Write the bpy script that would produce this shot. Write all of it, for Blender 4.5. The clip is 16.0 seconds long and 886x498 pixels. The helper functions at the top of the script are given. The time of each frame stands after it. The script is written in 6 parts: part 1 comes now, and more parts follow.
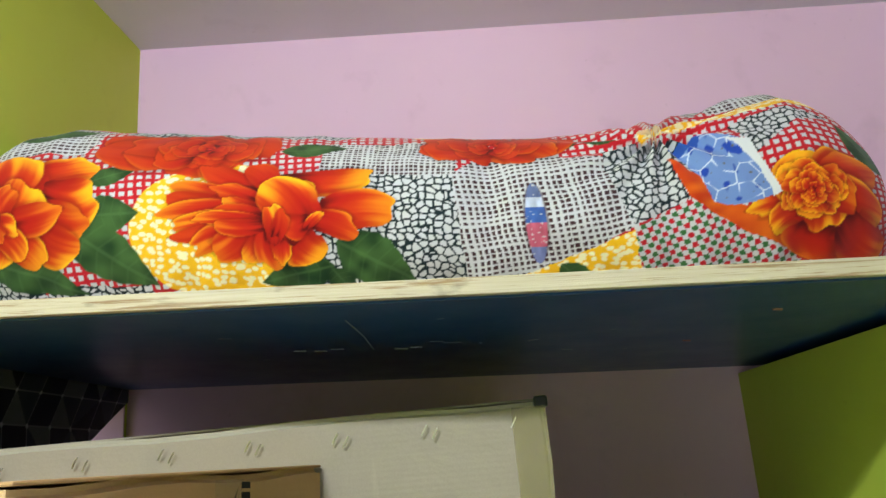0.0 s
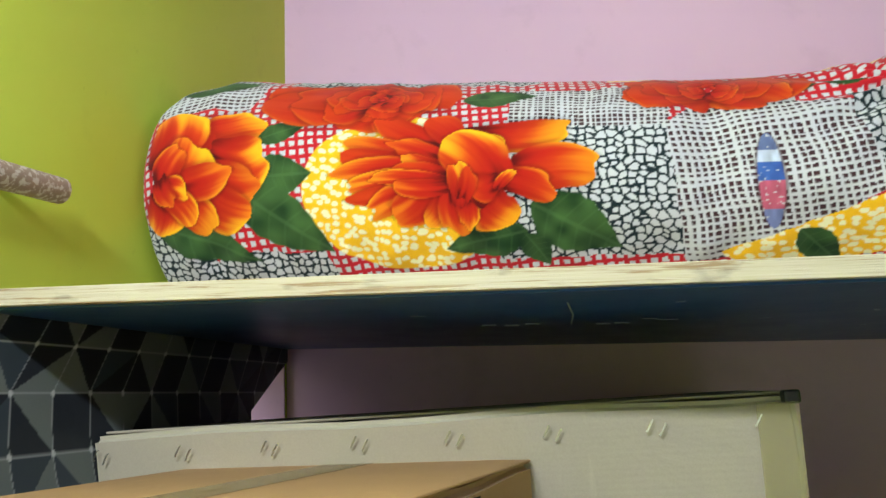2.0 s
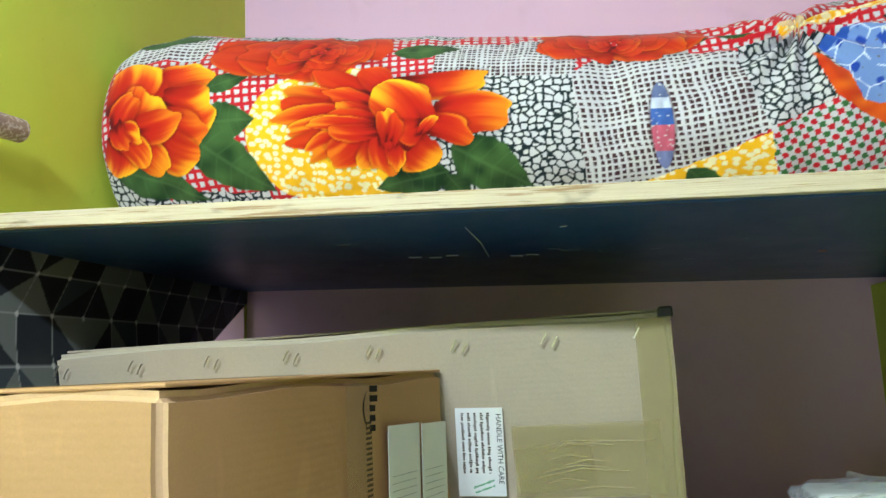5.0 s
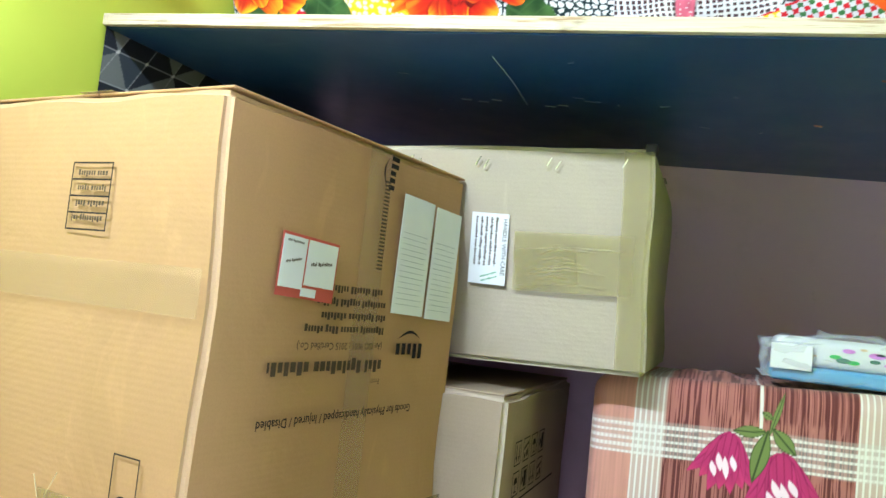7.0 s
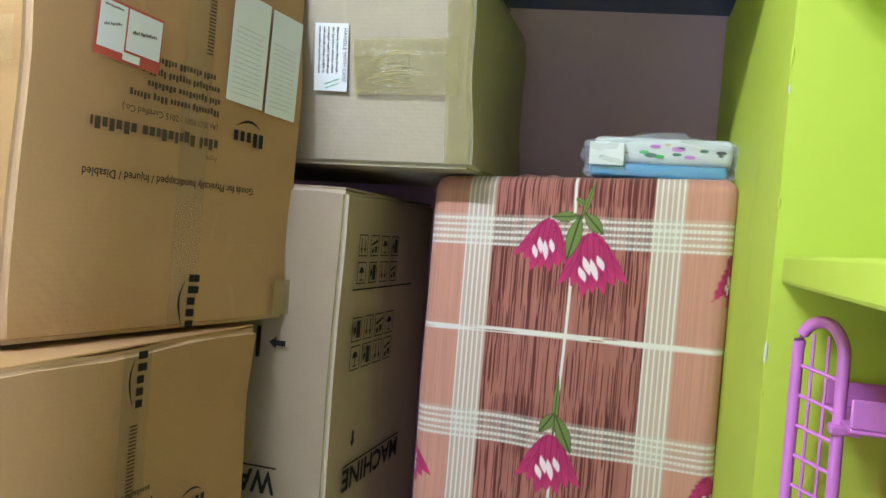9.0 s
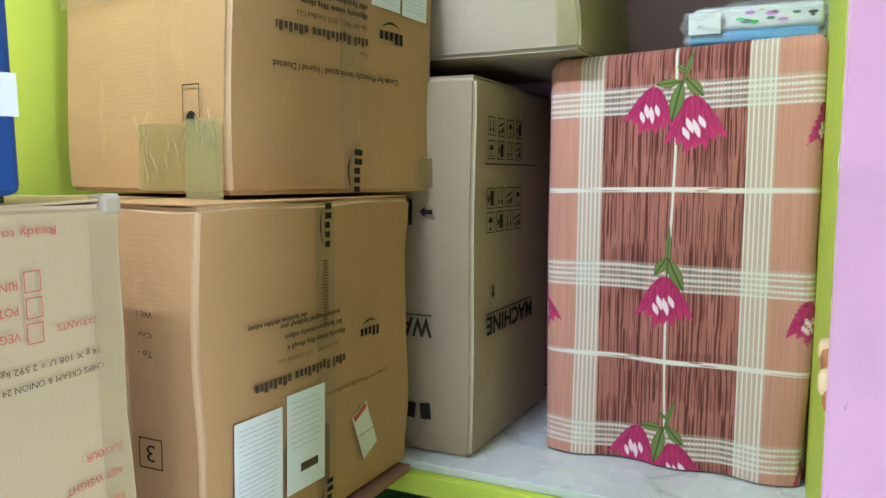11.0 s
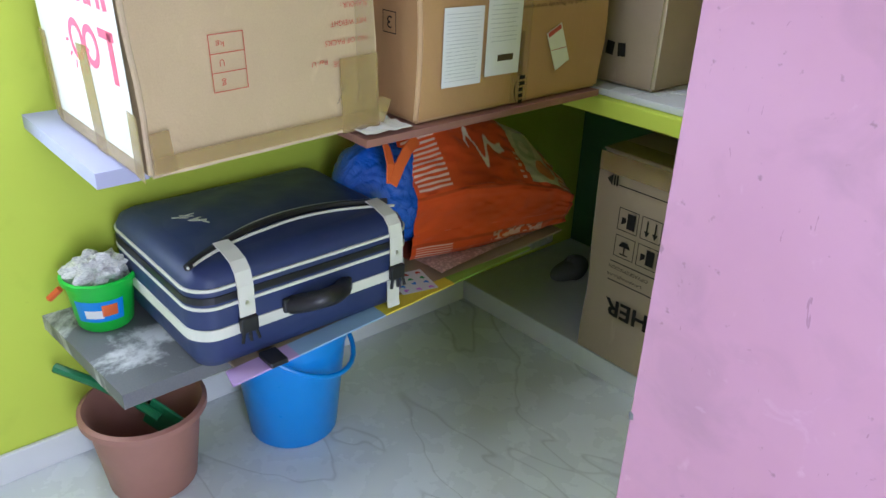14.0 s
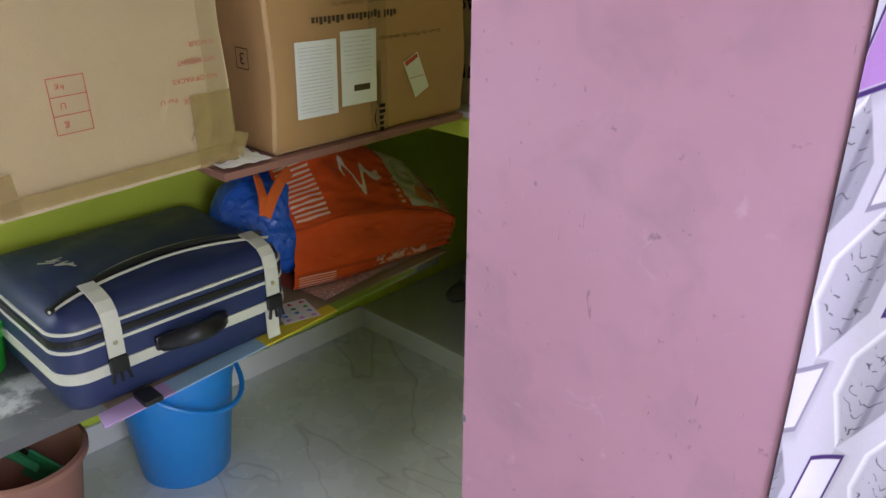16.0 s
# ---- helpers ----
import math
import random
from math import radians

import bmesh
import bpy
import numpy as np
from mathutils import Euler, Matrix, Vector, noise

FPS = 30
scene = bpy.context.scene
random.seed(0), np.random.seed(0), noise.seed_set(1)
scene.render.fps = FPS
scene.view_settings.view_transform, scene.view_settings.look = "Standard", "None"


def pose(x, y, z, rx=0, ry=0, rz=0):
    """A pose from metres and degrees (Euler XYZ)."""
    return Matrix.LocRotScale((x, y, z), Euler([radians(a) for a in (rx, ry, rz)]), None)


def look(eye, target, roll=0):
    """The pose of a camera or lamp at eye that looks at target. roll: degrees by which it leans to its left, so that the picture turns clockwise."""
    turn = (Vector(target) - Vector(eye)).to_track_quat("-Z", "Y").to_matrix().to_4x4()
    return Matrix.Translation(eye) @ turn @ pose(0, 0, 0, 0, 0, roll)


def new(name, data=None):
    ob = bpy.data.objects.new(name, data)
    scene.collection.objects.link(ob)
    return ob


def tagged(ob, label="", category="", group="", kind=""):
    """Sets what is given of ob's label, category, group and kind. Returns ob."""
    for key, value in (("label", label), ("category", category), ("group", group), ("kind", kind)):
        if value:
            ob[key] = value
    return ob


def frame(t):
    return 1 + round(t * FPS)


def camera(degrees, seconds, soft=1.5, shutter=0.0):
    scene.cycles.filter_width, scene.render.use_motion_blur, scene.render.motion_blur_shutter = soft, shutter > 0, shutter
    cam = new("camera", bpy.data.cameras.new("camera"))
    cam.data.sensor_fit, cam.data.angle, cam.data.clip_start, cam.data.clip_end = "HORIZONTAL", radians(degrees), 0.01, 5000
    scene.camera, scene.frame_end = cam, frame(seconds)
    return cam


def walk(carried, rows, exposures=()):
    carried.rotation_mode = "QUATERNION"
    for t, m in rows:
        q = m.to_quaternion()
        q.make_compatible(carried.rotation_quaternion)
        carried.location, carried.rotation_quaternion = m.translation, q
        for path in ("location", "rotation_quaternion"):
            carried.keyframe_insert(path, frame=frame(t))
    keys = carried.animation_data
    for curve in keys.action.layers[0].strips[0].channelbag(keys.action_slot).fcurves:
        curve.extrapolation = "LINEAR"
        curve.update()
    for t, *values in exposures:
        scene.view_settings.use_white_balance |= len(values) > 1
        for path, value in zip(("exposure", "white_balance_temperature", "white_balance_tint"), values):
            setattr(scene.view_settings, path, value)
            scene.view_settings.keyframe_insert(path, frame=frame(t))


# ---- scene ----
cam = camera(59.6, 16.0)
PATH = [
    (0, (0.033, 0.022, 2.052), (-0.118, 1.944, 2.581), -4.2),
    (0.5, (0.009, 0.117, 2.13), (-0.175, 2.036, 2.664), -5.0),
    (1, (-0.03, 0.147, 2.139), (-0.283, 2.084, 2.565), -5.0),
    (1.5, (-0.079, 0.151, 2.133), (-0.428, 2.086, 2.5), -4.0),
    (2, (-0.113, 0.123, 2.133), (-0.544, 2.038, 2.515), -2.6),
    (2.5, (-0.06, 0.129, 2.109), (-0.465, 2.049, 2.498), -2.1),
    (3, (0.05, 0.154, 2.069), (-0.103, 2.127, 2.363), -3.2),
    (3.5, (0.083, 0.18, 2.045), (0.128, 2.164, 2.294), -4.0),
    (4, (0.096, 0.185, 2.099), (0.132, 2.159, 2.423), -4.7),
    (4.5, (0.026, 0.142, 2.098), (-0.155, 2.101, 2.453), -3.9),
    (5, (-0.002, 0.043, 2.062), (-0.415, 1.977, 2.365), -2.5),
    (5.2, (0.013, 0.005, 2.037), (-0.435, 1.934, 2.318), -2.2),
    (7.3, (0.26, -0.132, 1.821), (-0.457, 1.731, 1.94), 6.5),
    (7.5, (0.309, -0.114, 1.795), (-0.372, 1.764, 1.902), 6.9),
    (8, (0.399, -0.113, 1.718), (-0.22, 1.788, 1.769), 6.4),
    (8.5, (0.399, -0.135, 1.679), (-0.172, 1.781, 1.652), 5.5),
    (9, (0.422, -0.176, 1.654), (-0.146, 1.741, 1.616), 4.7),
    (9.5, (0.466, -0.253, 1.597), (-0.152, 1.649, 1.549), 3.4),
    (9.7, (0.482, -0.291, 1.582), (-0.189, 1.592, 1.52), 3.2),
    (11.8, (0.571, -0.468, 1.501), (-0.384, 1.259, 1.173), 0.4),
    (12, (0.599, -0.491, 1.496), (-0.39, 1.206, 1.12), 1.1),
    (12.5, (0.684, -0.514, 1.452), (-0.416, 1.062, 0.899), 3.3),
    (13, (0.832, -0.569, 1.418), (-0.4, 0.837, 0.706), 4.4),
    (13.5, (0.929, -0.621, 1.392), (-0.388, 0.633, 0.56), 3.8),
    (14, (0.978, -0.618, 1.399), (-0.363, 0.581, 0.525), 2.2),
    (14.5, (1.001, -0.576, 1.392), (-0.295, 0.705, 0.567), 2.3),
    (15, (1.044, -0.552, 1.397), (-0.171, 0.827, 0.609), 2.9),
    (15.5, (1.099, -0.538, 1.403), (-0.094, 0.865, 0.623), 2.4),
    (16, (1.119, -0.547, 1.406), (-0.131, 0.794, 0.608), 0.4),
]
walk(cam, [(t, look(eye, target, roll)) for t, eye, target, roll in PATH],
     [(0, -0.22, 6050, 10), (1.2, -0.24, 6100, 8), (2.5, -0.14, 5900, 8), (3.0, -0.38, 5950, 8), (4.2, -0.14, 5900, 8), (5, -0.02, 5800, 6), (7.5, 0.72, 5450, 12), (8.5, 0.36, 5600, 17), (9.5, 0.38, 5600, 16), (12.0, 0.55, 5450, 12), (12.6, 0.6, 5550, 12), (13.2, 0.47, 5600, 14), (13.55, 0.40, 5600, 15), (14.0, 0.10, 5700, 19), (14.6, -0.08, 5950, 20), (15.3, -0.38, 6350, 21), (16, -0.40, 6450, 21)])

# ---- world, daylight and lamps ----
world = bpy.data.worlds.new("sky")
scene.world = world
world.use_nodes = True
sky = world.node_tree.nodes.new("ShaderNodeTexSky")
sky.sky_type = "NISHITA"
sky.sun_disc = False
sky.sun_elevation, sky.sun_rotation = radians(40), radians(200)
world.node_tree.links.new(sky.outputs[0], world.node_tree.nodes["Background"].inputs[0])
world.node_tree.nodes["Background"].inputs[1].default_value = 0.1


def area_lamp(name, m, sx, sy, watts, colour):
    data = bpy.data.lights.new(name, "AREA")
    data.shape, data.size, data.size_y, data.energy, data.color = "RECTANGLE", sx, sy, watts, colour
    ob = new(name, data)
    ob.matrix_world = m
    return ob


LAMP = Vector((-0.45, -0.45, 2.94))
area_lamp("tube_light_glow", look(LAMP, LAMP + Vector((0, 1.0, -0.45))), 0.58, 0.06, 29.0, (0.88, 0.95, 1.0))
area_lamp("window_daylight", look((-0.90, -0.84, 1.32), (0.2, -0.84, 1.2)), 0.92, 1.08, 22.0, (0.82, 0.92, 1.0))
area_lamp("doorway_daylight", look((2.17, -0.70, 1.05), (0.0, -0.05, 0.9)), 0.52, 1.9, 34.0, (0.84, 0.93, 1.0))
area_lamp("vent_daylight", look((-0.955, 1.59, 2.02), (-0.86, 1.675, 2.10)), 0.10, 0.30, 0.10, (1.0, 0.9, 0.97))

# ---- materials ----
def lin(c):
    c = np.asarray(c, float) / 255.0
    return np.where(c <= 0.04045, c / 12.92, ((c + 0.055) / 1.055) ** 2.4)


class Mat:
    """A node material, with shortcuts for its nodes."""

    def __init__(self, name, rough=0.6, metal=0.0, spec=0.5):
        self.m = bpy.data.materials.new(name)
        self.m.use_nodes = True
        self.t = self.m.node_tree
        self.b = self.t.nodes["Principled BSDF"]
        self.b.inputs["Roughness"].default_value = rough
        self.b.inputs["Metallic"].default_value = metal
        self.b.inputs["Specular IOR Level"].default_value = spec
        self.co = self.t.nodes.new("ShaderNodeTexCoord").outputs["Object"]

    def node(self, kind, **vals):
        n = self.t.nodes.new(kind)
        for k, v in vals.items():
            n.inputs[k.replace("_", " ")].default_value = v
        return n

    def link(self, a, b):
        self.t.links.new(a, b)

    def scaled(self, s):
        n = self.t.nodes.new("ShaderNodeMapping")
        n.inputs["Scale"].default_value = s
        self.link(self.co, n.inputs["Vector"])
        return n.outputs[0]

    def noise(self, scale, detail=4.0, stretch=(1, 1, 1), rough=0.55, warp=0.0):
        n = self.node("ShaderNodeTexNoise", Scale=scale, Detail=detail, Roughness=rough, Distortion=warp)
        self.link(self.scaled(stretch), n.inputs["Vector"])
        return n.outputs["Fac"]

    def ramp(self, fac, stops):
        n = self.t.nodes.new("ShaderNodeValToRGB")
        e = n.color_ramp.elements
        while len(e) < len(stops):
            e.new(0.5)
        for el, (p, c) in zip(e, stops):
            el.position, el.color = p, (*c, 1) if len(c) == 3 else c
        self.link(fac, n.inputs[0])
        return n.outputs[0]

    def mix(self, fac, a, b, mode="MIX"):
        n = self.t.nodes.new("ShaderNodeMix")
        n.data_type, n.blend_type = "RGBA", mode
        for sock, v in ((n.inputs[0], fac), (n.inputs[6], a), (n.inputs[7], b)):
            if isinstance(v, bpy.types.NodeSocket):
                self.link(v, sock)
            elif sock == n.inputs[0]:
                sock.default_value = v
            else:
                sock.default_value = (*v, 1)
        return n.outputs[2]

    def colour(self, v):
        if isinstance(v, bpy.types.NodeSocket):
            self.link(v, self.b.inputs["Base Color"])
        else:
            self.b.inputs["Base Color"].default_value = (*v, 1)
        return self

    def bump(self, fac, strength=0.2, distance=0.002):
        n = self.node("ShaderNodeBump", Strength=strength, Distance=distance)
        self.link(fac, n.inputs["Height"])
        last = self.b.inputs["Normal"]
        if last.is_linked:
            self.link(last.links[0].from_socket, n.inputs["Normal"])
        self.link(n.outputs[0], last)
        return self

    def rough(self, fac, lo, hi):
        n = self.node("ShaderNodeMapRange")
        n.inputs["To Min"].default_value, n.inputs["To Max"].default_value = lo, hi
        self.link(fac, n.inputs[0])
        self.link(n.outputs[0], self.b.inputs["Roughness"])
        return self


def painted(name, base, dirt, amount=0.35, rough=0.62):
    m = Mat(name, rough, spec=0.3)
    big = m.noise(1.7, 5)
    patch = m.ramp(m.noise(8.5, 7, warp=0.2), [(0.60, (0, 0, 0)), (0.74, (amount, amount, amount))])
    fleck = m.ramp(m.noise(38, 3), [(0.70, (0, 0, 0)), (0.76, (amount, amount, amount))])
    c = m.mix(big, tuple(v * 0.93 for v in base), tuple(min(1, v * 1.05) for v in base))
    c = m.mix(patch, c, dirt)
    m.colour(m.mix(fleck, c, dirt))
    m.bump(m.noise(9, 5), 0.15, 0.004).bump(m.noise(160, 3), 0.12, 0.0008)
    return m.rough(m.noise(14), rough - 0.12, rough + 0.12).m


def plastic(name, c, rough=0.35, vary=0.08, spec=0.5):
    m = Mat(name, rough, spec=spec)
    m.colour(m.mix(m.noise(22, 5), tuple(v * (1 - vary) for v in c), tuple(min(1, v * (1 + vary)) for v in c)))
    m.bump(m.noise(300, 2), 0.04, 0.0005)
    return m.rough(m.noise(30, 4), rough - 0.08, rough + 0.12).m


def cardboard(name, c, flute=(0, 0, 1)):
    m = Mat(name, 0.72, spec=0.25)
    fibre = m.noise(420, 3, (1, 1, 1))
    blot = m.noise(4.5, 6, warp=0.4)
    a = m.mix(blot, tuple(v * 0.86 for v in c), tuple(min(1, v * 1.1) for v in c))
    a = m.mix(m.ramp(fibre, [(0.35, (0, 0, 0)), (0.8, (0.22, 0.22, 0.22))]), a, tuple(v * 0.6 for v in c))
    scuff = m.ramp(m.noise(13, 6, (1, 1, 0.35), warp=1.2), [(0.63, (0, 0, 0)), (0.72, (0.25, 0.25, 0.25))])
    m.colour(m.mix(scuff, a, tuple(min(1, v * 1.35) for v in c)))
    w = m.t.nodes.new("ShaderNodeTexWave")
    w.bands_direction = "Z" if flute[2] else "X"
    w.inputs["Scale"].default_value, w.inputs["Distortion"].default_value = 42.0, 0.4
    m.link(m.co, w.inputs["Vector"])
    m.bump(w.outputs["Fac"], 0.10, 0.0006).bump(m.noise(6, 5, warp=0.6), 0.45, 0.009).bump(fibre, 0.05, 0.0003)
    return m.m


def printed_cloth(name, rough=0.85, grain=900.0):
    """Dyed cloth whose print is held in the mesh's own colours."""
    m = Mat(name, rough, spec=0.15)
    at = m.t.nodes.new("ShaderNodeAttribute")
    at.attribute_name = "print"
    m.colour(m.mix(m.ramp(m.noise(grain, 2), [(0.3, (0, 0, 0)), (0.9, (0.25, 0.25, 0.25))]), at.outputs["Color"], (0.75, 0.72, 0.68), "MULTIPLY"))
    m.b.inputs["Sheen Weight"].default_value = 0.15
    m.bump(m.noise(grain, 2), 0.08, 0.0004).bump(m.noise(26, 3), 0.12, 0.003)
    return m.m


def foil(name, c, rough=0.15, alpha=0.35):
    m = Mat(name, rough, spec=0.6)
    m.colour(m.mix(m.noise(18, 4, warp=1.0), tuple(v * 0.85 for v in c), c))
    m.b.inputs["Alpha"].default_value = alpha
    m.bump(m.noise(24, 4, (1, 1, 0.3), warp=1.5), 0.5, 0.004)
    return m.m


LIME = painted("lime_paint", (0.56, 0.67, 0.07), (0.40, 0.50, 0.05), 0.25)
# green with the shade under the counter put into its colour
SHADED_GREEN = painted("shaded_green_wall", (0.075, 0.20, 0.07), (0.05, 0.12, 0.05), 0.3)
m = Mat("pink_paint", 0.6, spec=0.3)
a = m.mix(m.ramp(m.noise(2.2, 6), [(0.3, (0, 0, 0)), (0.7, (1, 1, 1))]), (0.445, 0.227, 0.312), (0.505, 0.278, 0.38))
a = m.mix(m.ramp(m.noise(11, 7, warp=0.6), [(0.48, (0, 0, 0)), (0.74, (0.5, 0.5, 0.5))]), a, (0.33, 0.19, 0.25))
a = m.mix(m.ramp(m.noise(52, 3), [(0.685, (0, 0, 0)), (0.75, (0.6, 0.6, 0.6))]), a, (0.22, 0.13, 0.16))
a = m.mix(m.ramp(m.noise(20, 2, (3.2, 1, 0.7), warp=2.5), [(0.715, (0, 0, 0)), (0.75, (0.55, 0.55, 0.55))]), a, (0.24, 0.12, 0.17))
a = m.mix(m.ramp(m.noise(17, 5, (1, 1, 1), warp=1.0), [(0.26, (0.30, 0.30, 0.30)), (0.36, (0, 0, 0))]), a, (0.66, 0.46, 0.58))
m.colour(a).bump(m.noise(7, 5), 0.22, 0.005).bump(m.noise(140, 3), 0.16, 0.0009)
PINK = m.rough(m.noise(14), 0.46, 0.7).m
PINK_BACK = painted("pink_paint_back", (0.84, 0.56, 0.71), (0.50, 0.30, 0.38), 0.2)
CEIL = painted("ceiling_paint", (0.76, 0.73, 0.77), (0.50, 0.46, 0.48), 0.2)
WHITE_WALL = painted("white_wall_paint", (0.54, 0.54, 0.53), (0.55, 0.53, 0.5), 0.2)

m = Mat("marble_tile", 0.22)
vein = m.ramp(m.noise(0.75, 3, (1, 1.7, 1), 0.55, 0.9), [(0.495, (0, 0, 0)), (0.5, (0.36, 0.36, 0.36)), (0.504, (0, 0, 0))])
cloud = m.mix(m.noise(3.1, 6), (0.60, 0.635, 0.645), (0.73, 0.765, 0.78))
m.colour(m.mix(vein, cloud, (0.22, 0.23, 0.23)))
m.rough(m.noise(8, 5), 0.16, 0.38)
MARBLE = m.m

m = Mat("plinth_marble", 0.3)
m.colour(m.mix(m.noise(6, 7, warp=1.0), (0.60, 0.62, 0.60), (0.74, 0.75, 0.74)))
PLINTH = m.m

m = Mat("plywood_edge", 0.7, spec=0.2)
ply = m.noise(6, 6, (1, 30, 60), 0.6, 0.5)
streak = m.ramp(m.noise(5, 6, (1, 20, 40), 0.7, 0.6), [(0.53, (0, 0, 0)), (0.60, (0.85, 0.85, 0.85))])
spot = m.ramp(m.noise(11, 6, (1, 1, 4)), [(0.60, (0, 0, 0)), (0.72, (0.6, 0.6, 0.6))])
c = m.mix(ply, (0.44, 0.35, 0.21), (0.67, 0.60, 0.44))
c = m.mix(streak, c, (0.30, 0.18, 0.08))
m.colour(m.mix(spot, c, (0.12, 0.09, 0.07)))
m.bump(ply, 0.4, 0.002)
PLY_EDGE = m.m

m = Mat("navy_laminate", 0.34)
dust = m.ramp(m.noise(9, 7, (1, 2.5, 1), 0.65, 0.8), [(0.60, (0, 0, 0)), (0.78, (0.22, 0.22, 0.22))])
m.colour(m.mix(dust, (0.016, 0.064, 0.175), (0.12, 0.20, 0.29)))
m.rough(m.noise(12, 5), 0.26, 0.46).bump(m.noise(60, 3), 0.06, 0.001)
NAVY_BOARD = m.m

m = Mat("grey_granite", 0.4)
dust = m.ramp(m.noise(4.2, 9, (1, 1, 1), 0.68, 0.5), [(0.50, (0.12, 0.12, 0.12)), (0.60, (0.85, 0.85, 0.85))])
c = m.mix(m.noise(240, 3), (0.035, 0.04, 0.045), (0.09, 0.095, 0.10))
m.colour(m.mix(dust, c, (0.66, 0.66, 0.66)))
m.rough(m.noise(9, 5), 0.3, 0.7)
GRANITE = m.m
SLAB_PAINT = painted("lavender_painted_slab", (0.42, 0.43, 0.58), (0.62, 0.62, 0.66), 0.5, 0.5)
COUNTER_TOP = MARBLE

CARD_A = cardboard("cardboard_brown", (0.455, 0.266, 0.116))
CARD_B = cardboard("cardboard_tan", (0.51, 0.39, 0.225))
CARD_C = cardboard("cardboard_pale", (0.46, 0.39, 0.285))
CARD_D = cardboard("cardboard_grey_tan", (0.40, 0.31, 0.21))
WORN = {}
for card_ in (CARD_A, CARD_B, CARD_C, CARD_D):
    WORN[card_.name] = cardboard("worn_" + card_.name, {"cardboard_brown": (0.52, 0.345, 0.18), "cardboard_tan": (0.57, 0.455, 0.29), "cardboard_pale": (0.52, 0.46, 0.33), "cardboard_grey_tan": (0.52, 0.43, 0.31)}[card_.name])
TAPE = foil("brown_packing_tape", (0.49, 0.35, 0.14), 0.18, 0.46)
CLEAR_TAPE = foil("yellowed_clear_tape", (0.52, 0.44, 0.20), 0.12, 0.34)
CREASE = foil("tape_crease", (0.66, 0.56, 0.32), 0.06, 0.45)
CLEAR = foil("clear_plastic_film", (0.85, 0.88, 0.9), 0.08, 0.15)
INK = plastic("black_ink", (0.02, 0.018, 0.016), 0.7, spec=0.1)
INK_SOFT = plastic("worn_black_ink", (0.085, 0.06, 0.035), 0.8, spec=0.1)
INK_GREY = plastic("faded_grey_ink", (0.30, 0.32, 0.34), 0.8, spec=0.1)
RED_INK = plastic("red_ink", (0.50, 0.10, 0.07), 0.8, spec=0.1)
FAINT_TAPE = foil("clear_tape", (0.52, 0.40, 0.22), 0.15, 0.11)
PINK_INK = plastic("pink_ink", (0.80, 0.16, 0.24), 0.8, spec=0.1)
GREEN_INK = plastic("green_marker", (0.02, 0.33, 0.10), 0.6)
PAPER = plastic("white_paper", (0.76, 0.77, 0.75), 0.75, 0.05, 0.2)
PAPER_CREAM = plastic("cream_paper", (0.70, 0.69, 0.60), 0.75, 0.05, 0.2)
STEEL = Mat("staple_steel", 0.3, 1.0).colour((0.72, 0.70, 0.64)).m
BLACK = plastic("black_plastic", (0.012, 0.012, 0.014), 0.4)
NAVY = Mat("navy_luggage_cloth", 0.5)
weave = NAVY.noise(500, 2)
NAVY.colour(NAVY.mix(NAVY.noise(6, 5), (0.015, 0.026, 0.085), (0.028, 0.046, 0.14))).bump(weave, 0.2, 0.0006).bump(NAVY.noise(9, 3), 0.3, 0.006)
NAVY = NAVY.rough(NAVY.noise(20, 4), 0.38, 0.6).m
CREAM = plastic("cream_webbing", (0.66, 0.66, 0.56), 0.6)
ORANGE_BAG = Mat("orange_woven_bag", 0.5)
ORANGE_BAG.colour(ORANGE_BAG.mix(ORANGE_BAG.noise(7, 5), (0.66, 0.10, 0.018), (0.82, 0.17, 0.03))).bump(ORANGE_BAG.noise(16, 4, warp=0.8), 0.4, 0.008)
ORANGE_BAG = ORANGE_BAG.m
BLUE_FILM = Mat("blue_plastic_film", 0.22)
BLUE_FILM.colour(BLUE_FILM.mix(BLUE_FILM.noise(10, 5, warp=1.2), (0.006, 0.05, 0.34), (0.02, 0.16, 0.72))).bump(BLUE_FILM.noise(22, 5, warp=1.4), 0.9, 0.012)
BLUE_FILM = BLUE_FILM.m
BLUE_BUCKET = plastic("blue_bucket_plastic", (0.010, 0.25, 0.72), 0.3)
GREEN_PLASTIC = plastic("green_bucket_plastic", (0.02, 0.50, 0.045), 0.3)
DARK_GREEN = plastic("dark_green_plastic", (0.012, 0.16, 0.06), 0.4)
CLAY = plastic("terracotta_plastic", (0.33, 0.155, 0.115), 0.55)
MAGENTA = plastic("orchid_plastic", (0.68, 0.21, 0.69), 0.3)
BASKET_BROWN = plastic("rust_plastic", (0.50, 0.17, 0.07), 0.4)
BASKET_CREAM = plastic("cream_plastic", (0.72, 0.52, 0.30), 0.4)
RED_BOARD = plastic("reddish_plywood", (0.26, 0.12, 0.09), 0.6)
LAMP_GLASS = Mat("lit_tube", 0.4)
LAMP_GLASS.b.inputs["Emission Color"].default_value = (1, 0.97, 0.9, 1)
LAMP_GLASS.b.inputs["Emission Strength"].default_value = 6.0
LAMP_GLASS = LAMP_GLASS.m
DAY = Mat("daylight_outside", 1.0)
DAY.b.inputs["Emission Color"].default_value = (0.85, 0.92, 1, 1)
DAY.b.inputs["Emission Strength"].default_value = 1.5
DAY = DAY.m

